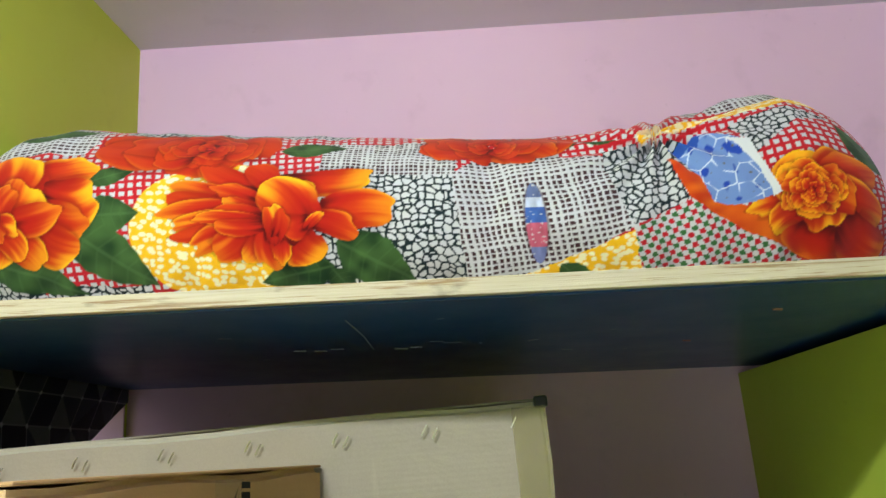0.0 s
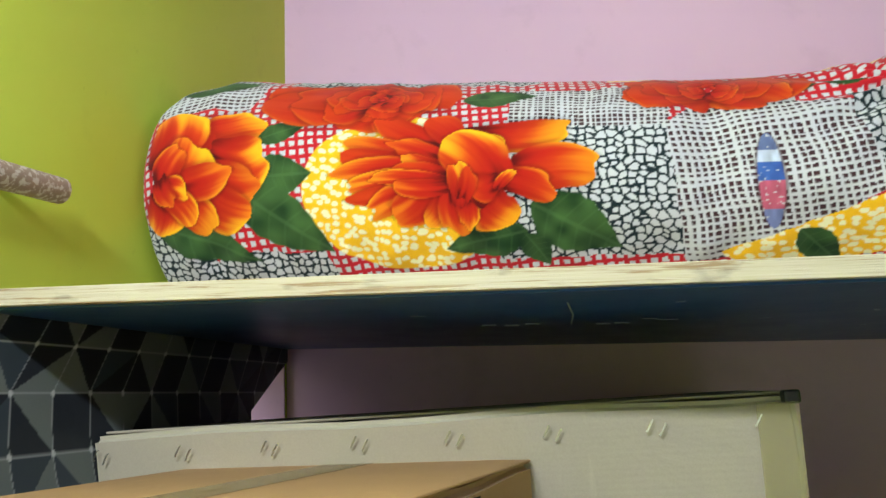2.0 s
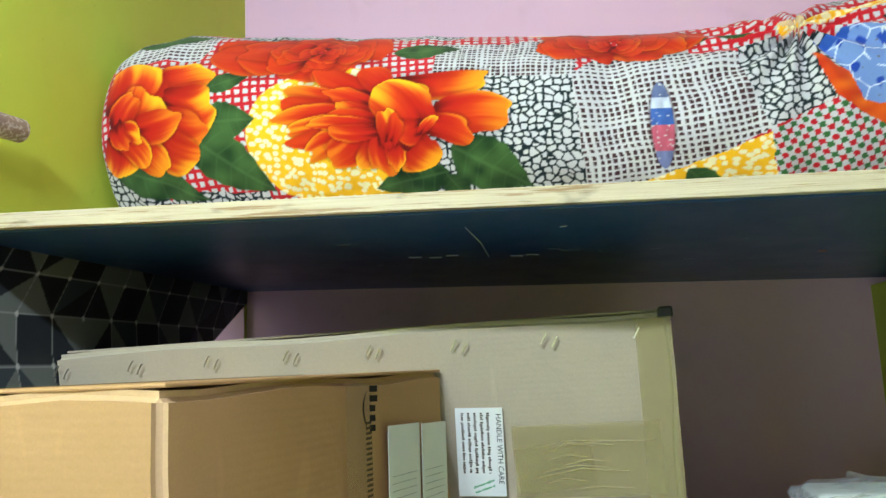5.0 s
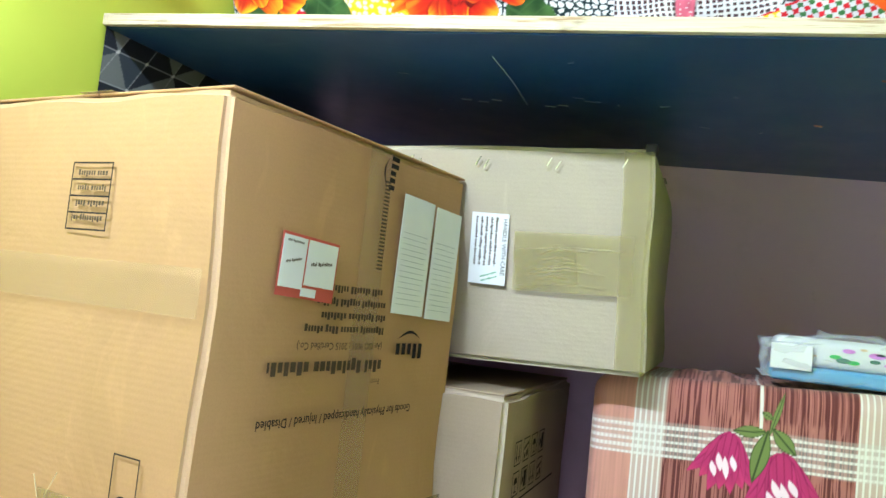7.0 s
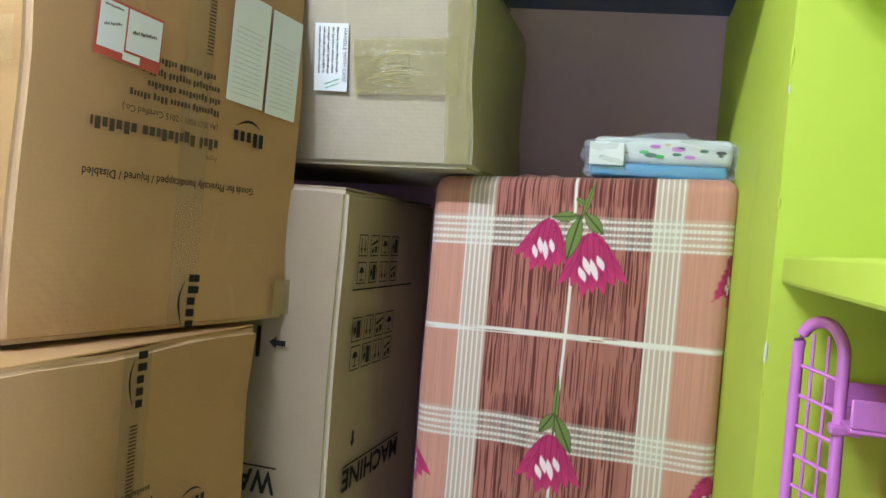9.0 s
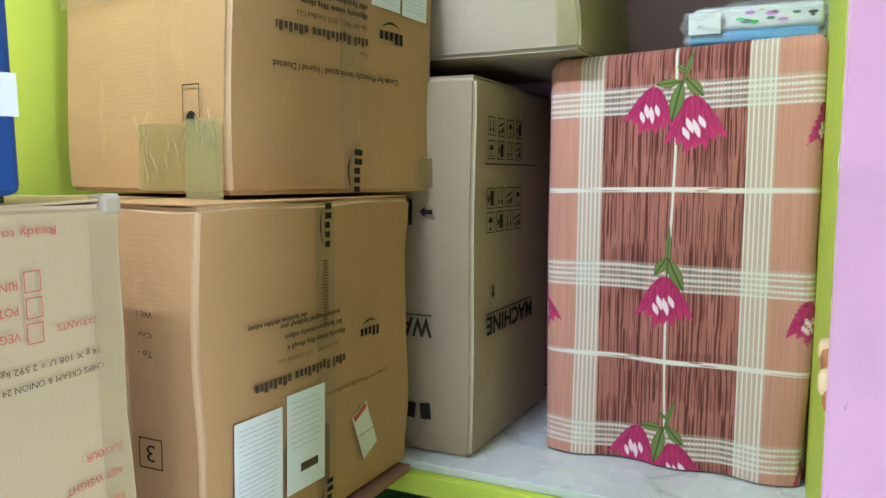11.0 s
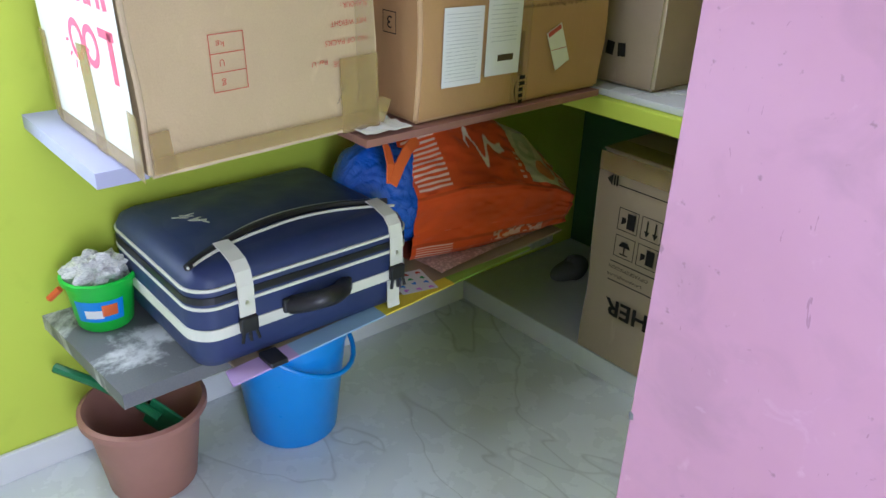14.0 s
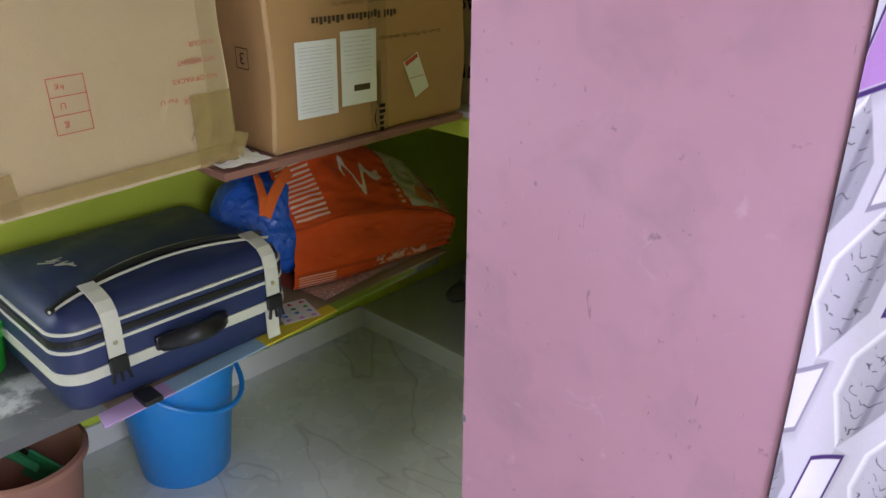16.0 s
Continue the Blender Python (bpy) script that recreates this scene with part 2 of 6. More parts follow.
# ---- mesh helpers ----
def mesh_ob(name, bm, material, parent=None, label="", smooth=False):
    me = bpy.data.meshes.new(name)
    bm.normal_update()
    bm.to_mesh(me)
    bm.free()
    if smooth:
        me.polygons.foreach_set("use_smooth", [True] * len(me.polygons))
        me.set_sharp_from_angle(angle=radians(smooth if smooth > 1 else 42))
    for mt in material if isinstance(material, (list, tuple)) else [material]:
        me.materials.append(mt)
    ob = new(name, me)
    if parent:
        ob.parent = parent
    return tagged(ob, label)


def part(name, bm, material, parent, label="", smooth=False):
    return mesh_ob(name, bm, material, parent, label, smooth)


def thing(name, label, category, m=None, group=""):
    ob = new(name)
    ob.empty_display_size = 0.05
    if m is not None:
        ob.matrix_world = m
    return tagged(ob, label, category, group)


def add_box(bm, lo, hi, bevel=0.0, seg=2, m=None):
    r = bmesh.ops.create_cube(bm, size=1.0)
    lo, hi = Vector(lo), Vector(hi)
    for v in r["verts"]:
        v.co = Vector([lo[i] + (v.co[i] + 0.5) * (hi[i] - lo[i]) for i in range(3)])
    if bevel:
        es = list({e for v in r["verts"] for e in v.link_edges})
        g = bmesh.ops.bevel(bm, geom=es, offset=bevel, segments=seg, affect="EDGES", profile=0.5)
        vs = {v for f in g["faces"] for v in f.verts} | {v for v in r["verts"] if v.is_valid}
    else:
        vs = set(r["verts"])
    if m is not None:
        bmesh.ops.transform(bm, matrix=m, verts=list(vs))
    return bm


def box(lo, hi, bevel=0.0, seg=2, m=None):
    return add_box(bmesh.new(), lo, hi, bevel, seg, m)


def add_prism(bm, pts, z0, z1):
    a = [bm.verts.new((x, y, z0)) for x, y in pts]
    b = [bm.verts.new((x, y, z1)) for x, y in pts]
    n = len(pts)
    bm.faces.new(list(reversed(a)))
    bm.faces.new(b)
    for i in range(n):
        bm.faces.new((a[i], a[(i + 1) % n], b[(i + 1) % n], b[i]))
    return bm


def tube(points, r, seg=8, closed=False, bm=None):
    """A round bar along points."""
    bm = bm or bmesh.new()
    pts = [Vector(p) for p in points]
    rings = []
    for i, p in enumerate(pts):
        a = pts[i - 1] if i or closed else p
        b = pts[(i + 1) % len(pts)] if i + 1 < len(pts) or closed else p
        d = (b - a).normalized()
        u = d.orthogonal().normalized() if abs(d.z) > 0.95 else d.cross(Vector((0, 0, 1))).normalized()
        w = d.cross(u)
        rings.append([bm.verts.new(p + r * (math.cos(k * math.tau / seg) * u + math.sin(k * math.tau / seg) * w)) for k in range(seg)])
    for i in range(len(rings) - (0 if closed else 1)):
        a, b = rings[i], rings[(i + 1) % len(rings)]
        for k in range(seg):
            bm.faces.new((a[k], a[(k + 1) % seg], b[(k + 1) % seg], b[k]))
    if not closed:
        bm.faces.new(list(reversed(rings[0])))
        bm.faces.new(rings[-1])
    return bm


def lathe(profile, seg=48):
    """A turned shape from (radius, z) pairs, closed on the axis where the radius is 0."""
    bm = bmesh.new()
    rows = []
    for r, z in profile:
        rows.append([bm.verts.new((0, 0, z))] if r == 0 else [bm.verts.new((r * math.cos(k * math.tau / seg), r * math.sin(k * math.tau / seg), z)) for k in range(seg)])
    for a, b in zip(rows, rows[1:]):
        for k in range(seg):
            q = (k + 1) % seg
            if len(a) == 1:
                bm.faces.new((a[0], b[q], b[k]))
            elif len(b) == 1:
                bm.faces.new((a[k], a[q], b[0]))
            else:
                bm.faces.new((a[k], a[q], b[q], b[k]))
    bmesh.ops.recalc_face_normals(bm, faces=bm.faces)
    return bm


def sheet(name, P, C, material, parent=None, label="", wrap=False):
    """A smooth mesh from a grid of places (n, m, 3), with the print C (n, m, 3) in its colours."""
    n, k = P.shape[:2]
    i = np.arange(n * k).reshape(n, k)
    cols = np.roll(i, -1, 1) if wrap else i[:, 1:]
    a = i if wrap else i[:, :-1]
    q = np.stack([a[:-1], cols[:-1], cols[1:], a[1:]], -1).reshape(-1, 4)
    me = bpy.data.meshes.new(name)
    me.vertices.add(n * k)
    me.vertices.foreach_set("co", P.reshape(-1).astype(np.float32))
    me.loops.add(q.size)
    me.loops.foreach_set("vertex_index", q.reshape(-1).astype(np.int32))
    me.polygons.add(len(q))
    me.polygons.foreach_set("loop_start", np.arange(0, q.size, 4, dtype=np.int32))
    me.update(calc_edges=True)
    me.polygons.foreach_set("use_smooth", np.ones(len(q), bool))
    if C is not None:
        at = me.color_attributes.new("print", "FLOAT_COLOR", "POINT")
        at.data.foreach_set("color", np.concatenate([C, np.ones((n, k, 1))], -1).reshape(-1).astype(np.float32))
    me.validate()
    me.materials.append(material)
    ob = new(name, me)
    if parent:
        ob.parent = parent
    return tagged(ob, label)


def facing(origin, u, v):
    """The pose of a flat face: u to its right, v up it, and its normal."""
    u, v = Vector(u).normalized(), Vector(v).normalized()
    return Matrix.Translation(origin) @ Matrix((u, v, u.cross(v))).transposed().to_4x4()


RIGHT = facing((0, 0, 0), (0, 1, 0), (0, 0, 1))
FRONT = facing((0, 0, 0), (1, 0, 0), (0, 0, 1))


def words(parent, face, text, x, y, w, h, material, turn=180.0, lift=0.0006, name="printed_text", bold=0.0):
    """Words w wide and h high round (x, y) on a face, turned by so many degrees."""
    cu = bpy.data.curves.new(name, "FONT")
    cu.body, cu.resolution_u, cu.offset = text, 2, bold
    tmp = bpy.data.objects.new(name, cu)
    scene.collection.objects.link(tmp)
    dg = bpy.context.evaluated_depsgraph_get()
    me = bpy.data.meshes.new_from_object(tmp.evaluated_get(dg))
    bpy.data.objects.remove(tmp)
    bpy.data.curves.remove(cu)
    n = len(me.vertices)
    co = np.empty(n * 3, np.float32)
    me.vertices.foreach_get("co", co)
    co = co.reshape(-1, 3)
    lo, hi = co.min(0), co.max(0)
    co[:, 0] = ((co[:, 0] - lo[0]) / max(hi[0] - lo[0], 1e-6) - 0.5) * w
    co[:, 1] = ((co[:, 1] - lo[1]) / max(hi[1] - lo[1], 1e-6) - 0.5) * h
    co[:, 2] = 0
    me.vertices.foreach_set("co", co.reshape(-1))
    me.materials.clear()
    me.materials.append(material)
    me.name = name
    ob = new(name, me)
    ob.parent = parent
    ob.matrix_local = face @ pose(x, y, lift, 0, 0, turn)
    return ob


def patch(parent, face, x, y, w, h, material, turn=0.0, lift=0.0008, thick=0.0005, name="paper_label", label=""):
    """A thin sheet stuck on a face."""
    ob = part(name, box((-w / 2, -h / 2, -thick / 2), (w / 2, h / 2, thick / 2)), material, parent, label)
    ob.matrix_local = face @ pose(x, y, lift, 0, 0, turn)
    return ob


def bars(parent, face, x, y, w, h, rows, material, turn=0.0, lift=0.0006, fill=0.5, name="printed_line", seed=1, gaps=True):
    """Writing too small to read, as rows of plain bars."""
    rnd = random.Random(seed)
    bm = bmesh.new()
    for r in range(rows):
        yy = h / 2 - (r + 0.5) * h / rows
        hh = h / rows * fill
        a, end = -w / 2, w / 2 * (1 - (0.2 * rnd.random() if gaps and rows > 1 else 0))
        pitch = max(0.62 * hh, w / 110)
        left = rnd.randint(3, 9)
        while a < end:
            b = min(end, a + (pitch * rnd.uniform(0.6, 0.95) if gaps else 2 * w))
            top, low = hh / 2, hh / 2
            if gaps:
                top, low = hh * rnd.choice((0.24, 0.24, 0.24, 0.5)), hh * (0.5 if rnd.random() < 0.88 else 0.72)
            vs = [bm.verts.new(q) for q in ((a, yy - low, 0), (b, yy - low, 0), (b, yy + top, 0), (a, yy + top, 0))]
            bm.faces.new(vs)
            left -= 1
            a = b + (pitch * (0.30 if left else 1.0) if gaps else w)
            if not left:
                left = rnd.randint(3, 9)
    ob = part(name, bm, material, parent)
    ob.matrix_local = face @ pose(x, y, lift, 0, 0, turn)
    return ob


def outline(parent, face, x, y, w, h, material, line=0.0016, turn=0.0, lift=0.0006, rows=1, name="printed_box"):
    bm = bmesh.new()
    strips = [(-w / 2, -h / 2, -w / 2 + line, h / 2), (w / 2 - line, -h / 2, w / 2, h / 2)]
    strips += [(-w / 2 + line, -h / 2 + k * (h - line) / rows, w / 2 - line, -h / 2 + k * (h - line) / rows + line) for k in range(rows + 1)]
    for a, b, c, d in strips:
        bm.faces.new([bm.verts.new(q) for q in ((a, b, 0), (c, b, 0), (c, d, 0), (a, d, 0))])
    ob = part(name, bm, material, parent)
    ob.matrix_local = face @ pose(x, y, lift, 0, 0, turn)
    return ob


def swoosh(parent, face, x, y, w, h, material, turn=0.0, name="logo_shape"):
    """A plain logo: a row of stubby bars and a curved stroke below it."""
    bm = bmesh.new()
    for k in range(5):
        a = -w / 2 + k * w / 5
        hh = h * (0.55 if k in (0, 1) else 0.4)
        bm.faces.new([bm.verts.new(q) for q in ((a, 0, 0), (a + w * 0.13, 0, 0), (a + w * 0.13, hh, 0), (a, hh, 0))])
    top = [(-w * 0.42 + w * 0.84 * t, -h * 0.15 - h * 0.28 * math.sin(math.pi * t) * (1 - 0.5 * t)) for t in np.linspace(0, 1, 9)]
    low = [(px, py - h * 0.11 * math.sin(math.pi * t)) for (px, py), t in zip(top, np.linspace(0, 1, 9))]
    tv, lv = [bm.verts.new((*p, 0)) for p in top], [bm.verts.new((*p, 0)) for p in low]
    for i in range(8):
        bm.faces.new((lv[i], lv[i + 1], tv[i + 1], tv[i]))
    ob = part(name, bm, material, parent)
    ob.matrix_local = face @ pose(x, y, 0.0006, 0, 0, turn)
    return ob


# ---- the room ----
FLOOR_Z, LEFT_X, BACK_Y = 0.0, -0.823, 1.69


def structure(name, bm, material, label):
    return tagged(mesh_ob(name, bm, material), label, name.split("_")[0], kind="structure")


structure("floor", box((-1.0, -2.5, -0.12), (2.4, 1.85, 0.0)), MARBLE, "pale grey marble floor tiles with dark veins")
# left wall with a daylight window near the front and a small vent under the loft
bm = bmesh.new()
WX0, WX1 = LEFT_X - 0.12, LEFT_X
for y0, y1, z0, z1 in ((-2.5, -1.30, 0, 3.3), (-1.30, -0.38, 0, 0.78), (-1.30, -0.38, 1.86, 3.3), (-0.38, 1.49, 0, 3.3), (1.49, 1.68, 0, 1.82), (1.49, 1.68, 2.235, 3.3), (1.68, 1.81, 0, 3.3)):
    add_box(bm, (WX0, y0, z0), (WX1, y1, z1))
structure("wall_left", bm, LIME, "lime green painted plaster wall")
structure("wall_back", box((LEFT_X, BACK_Y, 0.92), (2.2, BACK_Y + 0.12, 3.3)), PINK_BACK, "pale pink painted plaster wall")
structure("wall_back_reveal", box((WX0, 1.676, 1.822), (WX1, 1.679, 2.233)), PINK_BACK, "pink painted reveal of the wall vent")
# coloured darker than the lime walls to carry the counter's shade
structure("wall_back_lower", box((LEFT_X, BACK_Y, 0.0), (2.2, BACK_Y + 0.12, 0.918)), SHADED_GREEN, "green wall below the counter, darkened for its shade")
bm = bmesh.new()
for y0, y1, z0, z1 in ((-2.5, -1.10, 0, 3.3), (-1.10, -0.33, 2.15, 3.3), (-0.33, 1.81, 0, 3.3)):
    add_box(bm, (2.2, y0, z0), (2.32, y1, z1))
structure("wall_right", bm, PINK, "pink painted wall with an open doorway")
structure("backdrop", box((2.40, -2.3, 0.0), (2.41, -0.2, 2.4)), DAY, "bright daylight beyond the doorway")
# unseen wall behind the camera, its white set to bounce light forward
structure("wall_front", box((LEFT_X, -2.5, 0), (2.2, -2.38, 3.3)), WHITE_WALL, "unseen white wall closing the room, pale for bounce light")
tilt = math.atan(0.057)
structure("ceiling", box((-1.1, -2.6, 0.0), (2.5, 1.85, 0.10), m=pose(0, 0, 3.055, 0, math.degrees(tilt), 0)), CEIL, "off-white painted ceiling")

# partition at the side: a solid stretch, an open niche and the pink end face
structure("wall_partition", add_prism(bmesh.new(), [(0.540, 0.84), (0.935, 0.84), (0.935, BACK_Y), (0.495, BACK_Y)], 0, 2.185), LIME, "lime green painted partition wall with chipped edge")
bm = bmesh.new()
add_box(bm, (0.547, 0.27, 0), (0.935, 0.84, 1.10))
add_box(bm, (0.547, 0.27, 2.02), (0.935, 0.84, 2.185))
add_box(bm, (0.895, 0.27, 1.10), (0.935, 0.84, 2.02))
add_box(bm, (0.547, 0.150, 0), (0.935, 0.27, 2.185))
structure("niche", bm, LIME, "lime green painted wall niche")
structure("niche_shelf", box((0.550, 0.272, 1.628), (0.893, 0.838, 1.662), 0.004), LIME, "thin lime green painted shelf in the niche")
structure("wall_pier", box((0.527, 0.131, 0), (0.939, 0.149, 3.2), 0.002), PINK, "scuffed pink painted face of the wall end")
structure("wall_pier_side", box((0.936, 0.150, 0), (0.939, 0.40, 3.2)), PINK, "pink painted side of the wall end")
structure("wall_pier_upper", box((0.54, 0.150, 2.187), (0.935, 0.27, 3.2)), PINK, "pink painted upper wall end")
# chipped edge of the pier
for z, s in ((0.757, 0.010), (0.47, 0.006)):
    bm = bmesh.new()
    bmesh.ops.create_icosphere(bm, subdivisions=1, radius=s)
    for v in bm.verts:
        v.co = Vector((v.co.x * 0.6, v.co.y * 0.35, v.co.z))
    tagged(mesh_ob("paint_chip", bm, GRANITE), "bare plaster chip on the wall edge", "chip", kind="structure").location = (0.529, 0.133, z)

for k in range(14):
    bm = bmesh.new()
    bmesh.ops.create_icosphere(bm, subdivisions=1, radius=0.003 + 0.0018 * (k % 3))
    for v in bm.verts:
        v.co = Vector((v.co.x * 0.4, v.co.y * 0.4, v.co.z * (1.5 + k % 2)))
    tagged(mesh_ob("paint_chip", bm, PAPER_CREAM if k % 5 == 0 else LIME), "chipped paint on the wall edge", "chip", kind="structure").location = (0.5405, 0.8405, 1.22 + 0.063 * k + 0.02 * math.sin(k * 5.1))

# counter along the back and stone shelves on the left wall
counter = thing("counter", "stone counter with pale marble top and lime painted front edge", "counter", pose(0, 0, 0.9))
part("top", box((LEFT_X + 0.002, 0.995, -0.003), (0.535, 1.688, 0.015), 0.002), COUNTER_TOP, counter, "pale marble top")
part("edge", box((LEFT_X + 0.002, 0.975, -0.05), (0.535, 1.688, -0.004), 0.004), LIME, counter, "lime painted edge")
structure("plinth", box((LEFT_X + 0.002, 1.09, 0.0), (0.538, 1.688, 0.075), 0.004), PLINTH, "white marble plinth step under the counter")
structure("skirting", box((LEFT_X + 0.001, -0.9, 0.0), (LEFT_X + 0.014, 1.088, 0.082), 0.003), PLINTH, "white marble skirting along the wall")
upper = thing("upper_stone_shelf", "lavender painted stone shelf slab fixed in the wall", "shelf", pose(0, 0, 0.903))
part("slab", add_prism(bmesh.new(), [(LEFT_X - 0.002, -0.232), (-0.378, -0.232), (-0.378, -0.14), (-0.47, -0.06), (-0.47, 0.972), (LEFT_X - 0.002, 0.972)], -0.030, 0.0), SLAB_PAINT, upper)
lower = thing("lower_stone_shelf", "dusty grey granite shelf slab fixed in the wall", "shelf", pose(0, 0, 0.42))
part("slab", add_prism(bmesh.new(), [(LEFT_X - 0.002, -0.278), (-0.400, -0.246), (-0.415, 1.08), (LEFT_X - 0.002, 1.08)], -0.036, 0.0), GRANITE, lower)

# loft board
slope = math.degrees(math.atan(0.042))
loft = thing("loft_board", "thick plywood loft board with navy laminate underside", "loft", pose(0, 0.84, 2.243, 0, slope, 0))
part("core", box((-0.829, 0.0, -0.0195), (1.3, 0.848, 0.0), 0.001), PLY_EDGE, loft, "raw plywood with splintered pale edge")
part("laminate", box((-0.826, 0.010, -0.0225), (1.3, 0.847, -0.0197)), NAVY_BOARD, loft, "scratched navy laminate underside")


# added black strip, standing for the darkness in the crack behind the loft
structure("seal_strip", box((-0.82, 1.676, 2.236), (0.231, 1.689, 2.244), m=pose(0, 0, 0.0, 0, 0, 0) @ pose(-0.3, 0, 2.24, 0, slope, 0) @ pose(0.3, 0, -2.24)), BLACK, "black strip drawn for the dark gap between loft board and wall")
# lamp above, window and doorway
tube_light = thing("tube_light", "white batten with a lit tube under the ceiling", "lamp", Matrix.Translation(LAMP + Vector((0, -0.03, 0.03))))
part("housing", box((-0.32, -0.03, 0.016), (0.32, 0.012, 0.05), 0.004), WHITE_WALL, tube_light)
part("tube", tube([(-0.295, -0.012, 0.002), (0.295, -0.012, 0.002)], 0.012, 12), LAMP_GLASS, tube_light, "lit tube", True)
for x_ in (-0.306, 0.306):
    part("end_cap", box((x_ - 0.014, -0.026, -0.012), (x_ + 0.014, 0.008, 0.0155), 0.003), WHITE_WALL, tube_light)
    part("stem", box((x_ - 0.012, -0.02, 0.0505), (x_ + 0.012, 0.004, 0.16)), WHITE_WALL, tube_light)

win = structure("window_1", box((WX0 - 0.012, -1.32, 0.76), (WX0 - 0.004, -0.36, 1.88)), DAY, "bright daylight behind the window opening")
frame_w = thing("window_frame", "white painted window frame in the wall", "window", pose(WX1 - 0.06, -0.84, 0.78))
for n_, lo, hi in (("sill", (-0.05, -0.459, 0.001), (0.05, 0.459, 0.02)), ("head", (-0.02, -0.459, 1.05), (0.02, 0.459, 1.079)), ("jamb", (-0.02, -0.459, 0.021), (0.02, -0.43, 1.049)), ("jamb", (-0.02, 0.43, 0.021), (0.02, 0.459, 1.049)), ("mullion", (-0.015, -0.012, 0.021), (0.015, 0.012, 1.049))):
    part(n_, box(lo, hi, 0.002), WHITE_WALL, frame_w)
frame_w["kind"] = "structure"

# ---- cartons ----
def carton(label, m, w, d, h, card, bulge=0.006, seam="y", flaps=True, tape=TAPE, seed=0, lean=0.0):
    """A cardboard carton: x to its right, y back, z up from its front left bottom corner."""
    ob = thing("carton", label, "carton", m)
    bm = box((0, 0, 0), (w, d, h))
    bmesh.ops.subdivide_edges(bm, edges=bm.edges, cuts=9, use_grid_fill=True)
    rnd = random.Random(seed)
    ph = [rnd.uniform(0, 6) for _ in range(6)]
    for v in bm.verts:
        fx, fy, fz = v.co.x / w, v.co.y / d, v.co.z / h
        bx, by, bz = [4 * f * (1 - f) for f in (fx, fy, fz)]
        wob = 0.6 + 0.4 * math.sin(5 * fx + ph[0]) * math.sin(4 * fz + ph[1] + 3 * fy)
        if fx > 0.999: v.co.x += bulge * wob * by * bz
        if fx < 0.001: v.co.x -= bulge * wob * by * bz
        if fy < 0.001: v.co.y -= bulge * wob * bx * bz
        v.co.y -= lean * fz * (1 - 0.7 * fy)
        v.co.x += 0.0028 * math.sin(9 * fz + ph[2]) + 0.0016 * math.sin(23 * fy + ph[4]) * math.sin(17 * fz + ph[0])
        v.co.y += 0.0028 * math.sin(8 * fz + ph[3]) + 0.0016 * math.sin(21 * fx + ph[5]) * math.sin(15 * fz + ph[1])
        v.co.z += 0.0025 * math.sin(13 * fx + 11 * fy + ph[3]) * (fz > 0.95)
    es = [e for e in bm.edges if len(e.link_faces) == 2 and e.calc_face_angle(0) > 0.9]
    made = bmesh.ops.bevel(bm, geom=es, offset=0.008, segments=3, affect="EDGES")
    for fc in made["faces"]:
        fc.material_index = 1
    part("body", bm, [card, WORN[card.name]], ob, smooth=20)
    if flaps:
        t = 0.004
        if seam == "y":
            for a, b in ((0.004, w / 2 - 0.002), (w / 2 + 0.002, w - 0.004)):
                part("top_flap", box((a, 0.004, h + 0.0005), (b, d - 0.004, h + t), 0.0015), card, ob)
            part("tape", box((w / 2 - 0.03, -0.0005, h + t + 0.0004), (w / 2 + 0.03, d, h + t + 0.0010)), tape, ob, "packing tape over the seam")
        else:
            for a, b in ((0.004, d / 2 - 0.002), (d / 2 + 0.002, d - 0.004)):
                part("top_flap", box((0.004, a - lean * 0.6, h + 0.0005), (w - 0.004, b - lean * 0.3, h + t), 0.0015), card, ob)
            part("tape", box((0, d / 2 - 0.03, h + t + 0.0004), (w, d / 2 + 0.03, h + t + 0.0010)), tape, ob, "packing tape over the seam")
    return ob


def side(w):
    return facing((w, 0, 0), (0, 1, 0), (0, 0, 1)) @ pose(0, 0, 0.0075)


def front():
    return facing((0, 0, 0), (1, 0, 0), (0, 0, 1)) @ pose(0, 0, 0.0075)


# orthotics carton, upper of the two
W1, D1, H1 = 0.45, 0.536, 0.572
yaw1 = -8.6
m1 = pose(-0.305, 0.53, 1.484, 0, 0, yaw1) @ pose(-W1, 0, 0)
ort1 = carton("brown cardboard carton with black print, upside down on another", m1, W1, D1, H1, CARD_A, 0.004, seed=3)
# orthotics carton below
W2, D2, H2 = 0.48, 0.603, 0.552
m2 = pose(-0.236, 0.380, 0.921) @ pose(-W2, 0, 0)
ort2 = carton("brown cardboard carton with white papers, upside down on a board", m2, W2, D2, H2, CARD_A, 0.004, seed=5)
# snack carton
W3, D3, H3 = 0.455, 0.487, 0.562
m3 = pose(-0.279, -0.171, 0.905, 2.0, 0, 0.0) @ pose(-W3, 0, 0)
snack = carton("pale tan snack carton with red print, upside down", m3, W3, D3, H3, CARD_B, 0.004, seed=7)
# large pale carton on top
W4, D4, H4 = 0.88, 0.50, 0.352
m4 = pose(0.074, 1.122, 1.770, 0, -1.0, 1.5) @ pose(-W4, 0, 0)
big = carton("large pale cardboard carton with staples and wrinkled tape", m4, W4, D4, H4, CARD_C, 0.006, seam="x", tape=CLEAR_TAPE, seed=9, lean=0.056)
# washing machine carton on the counter
W5, D5, H5 = 0.54, 0.50, 0.800
m5 = pose(-0.122, 1.052, 0.917, 0, 0, 0) @ pose(-W5, 0, 0)
wash = carton("tall tan washing machine carton with black print, upside down", m5, W5, D5, H5, CARD_D, 0.003, seed=11)
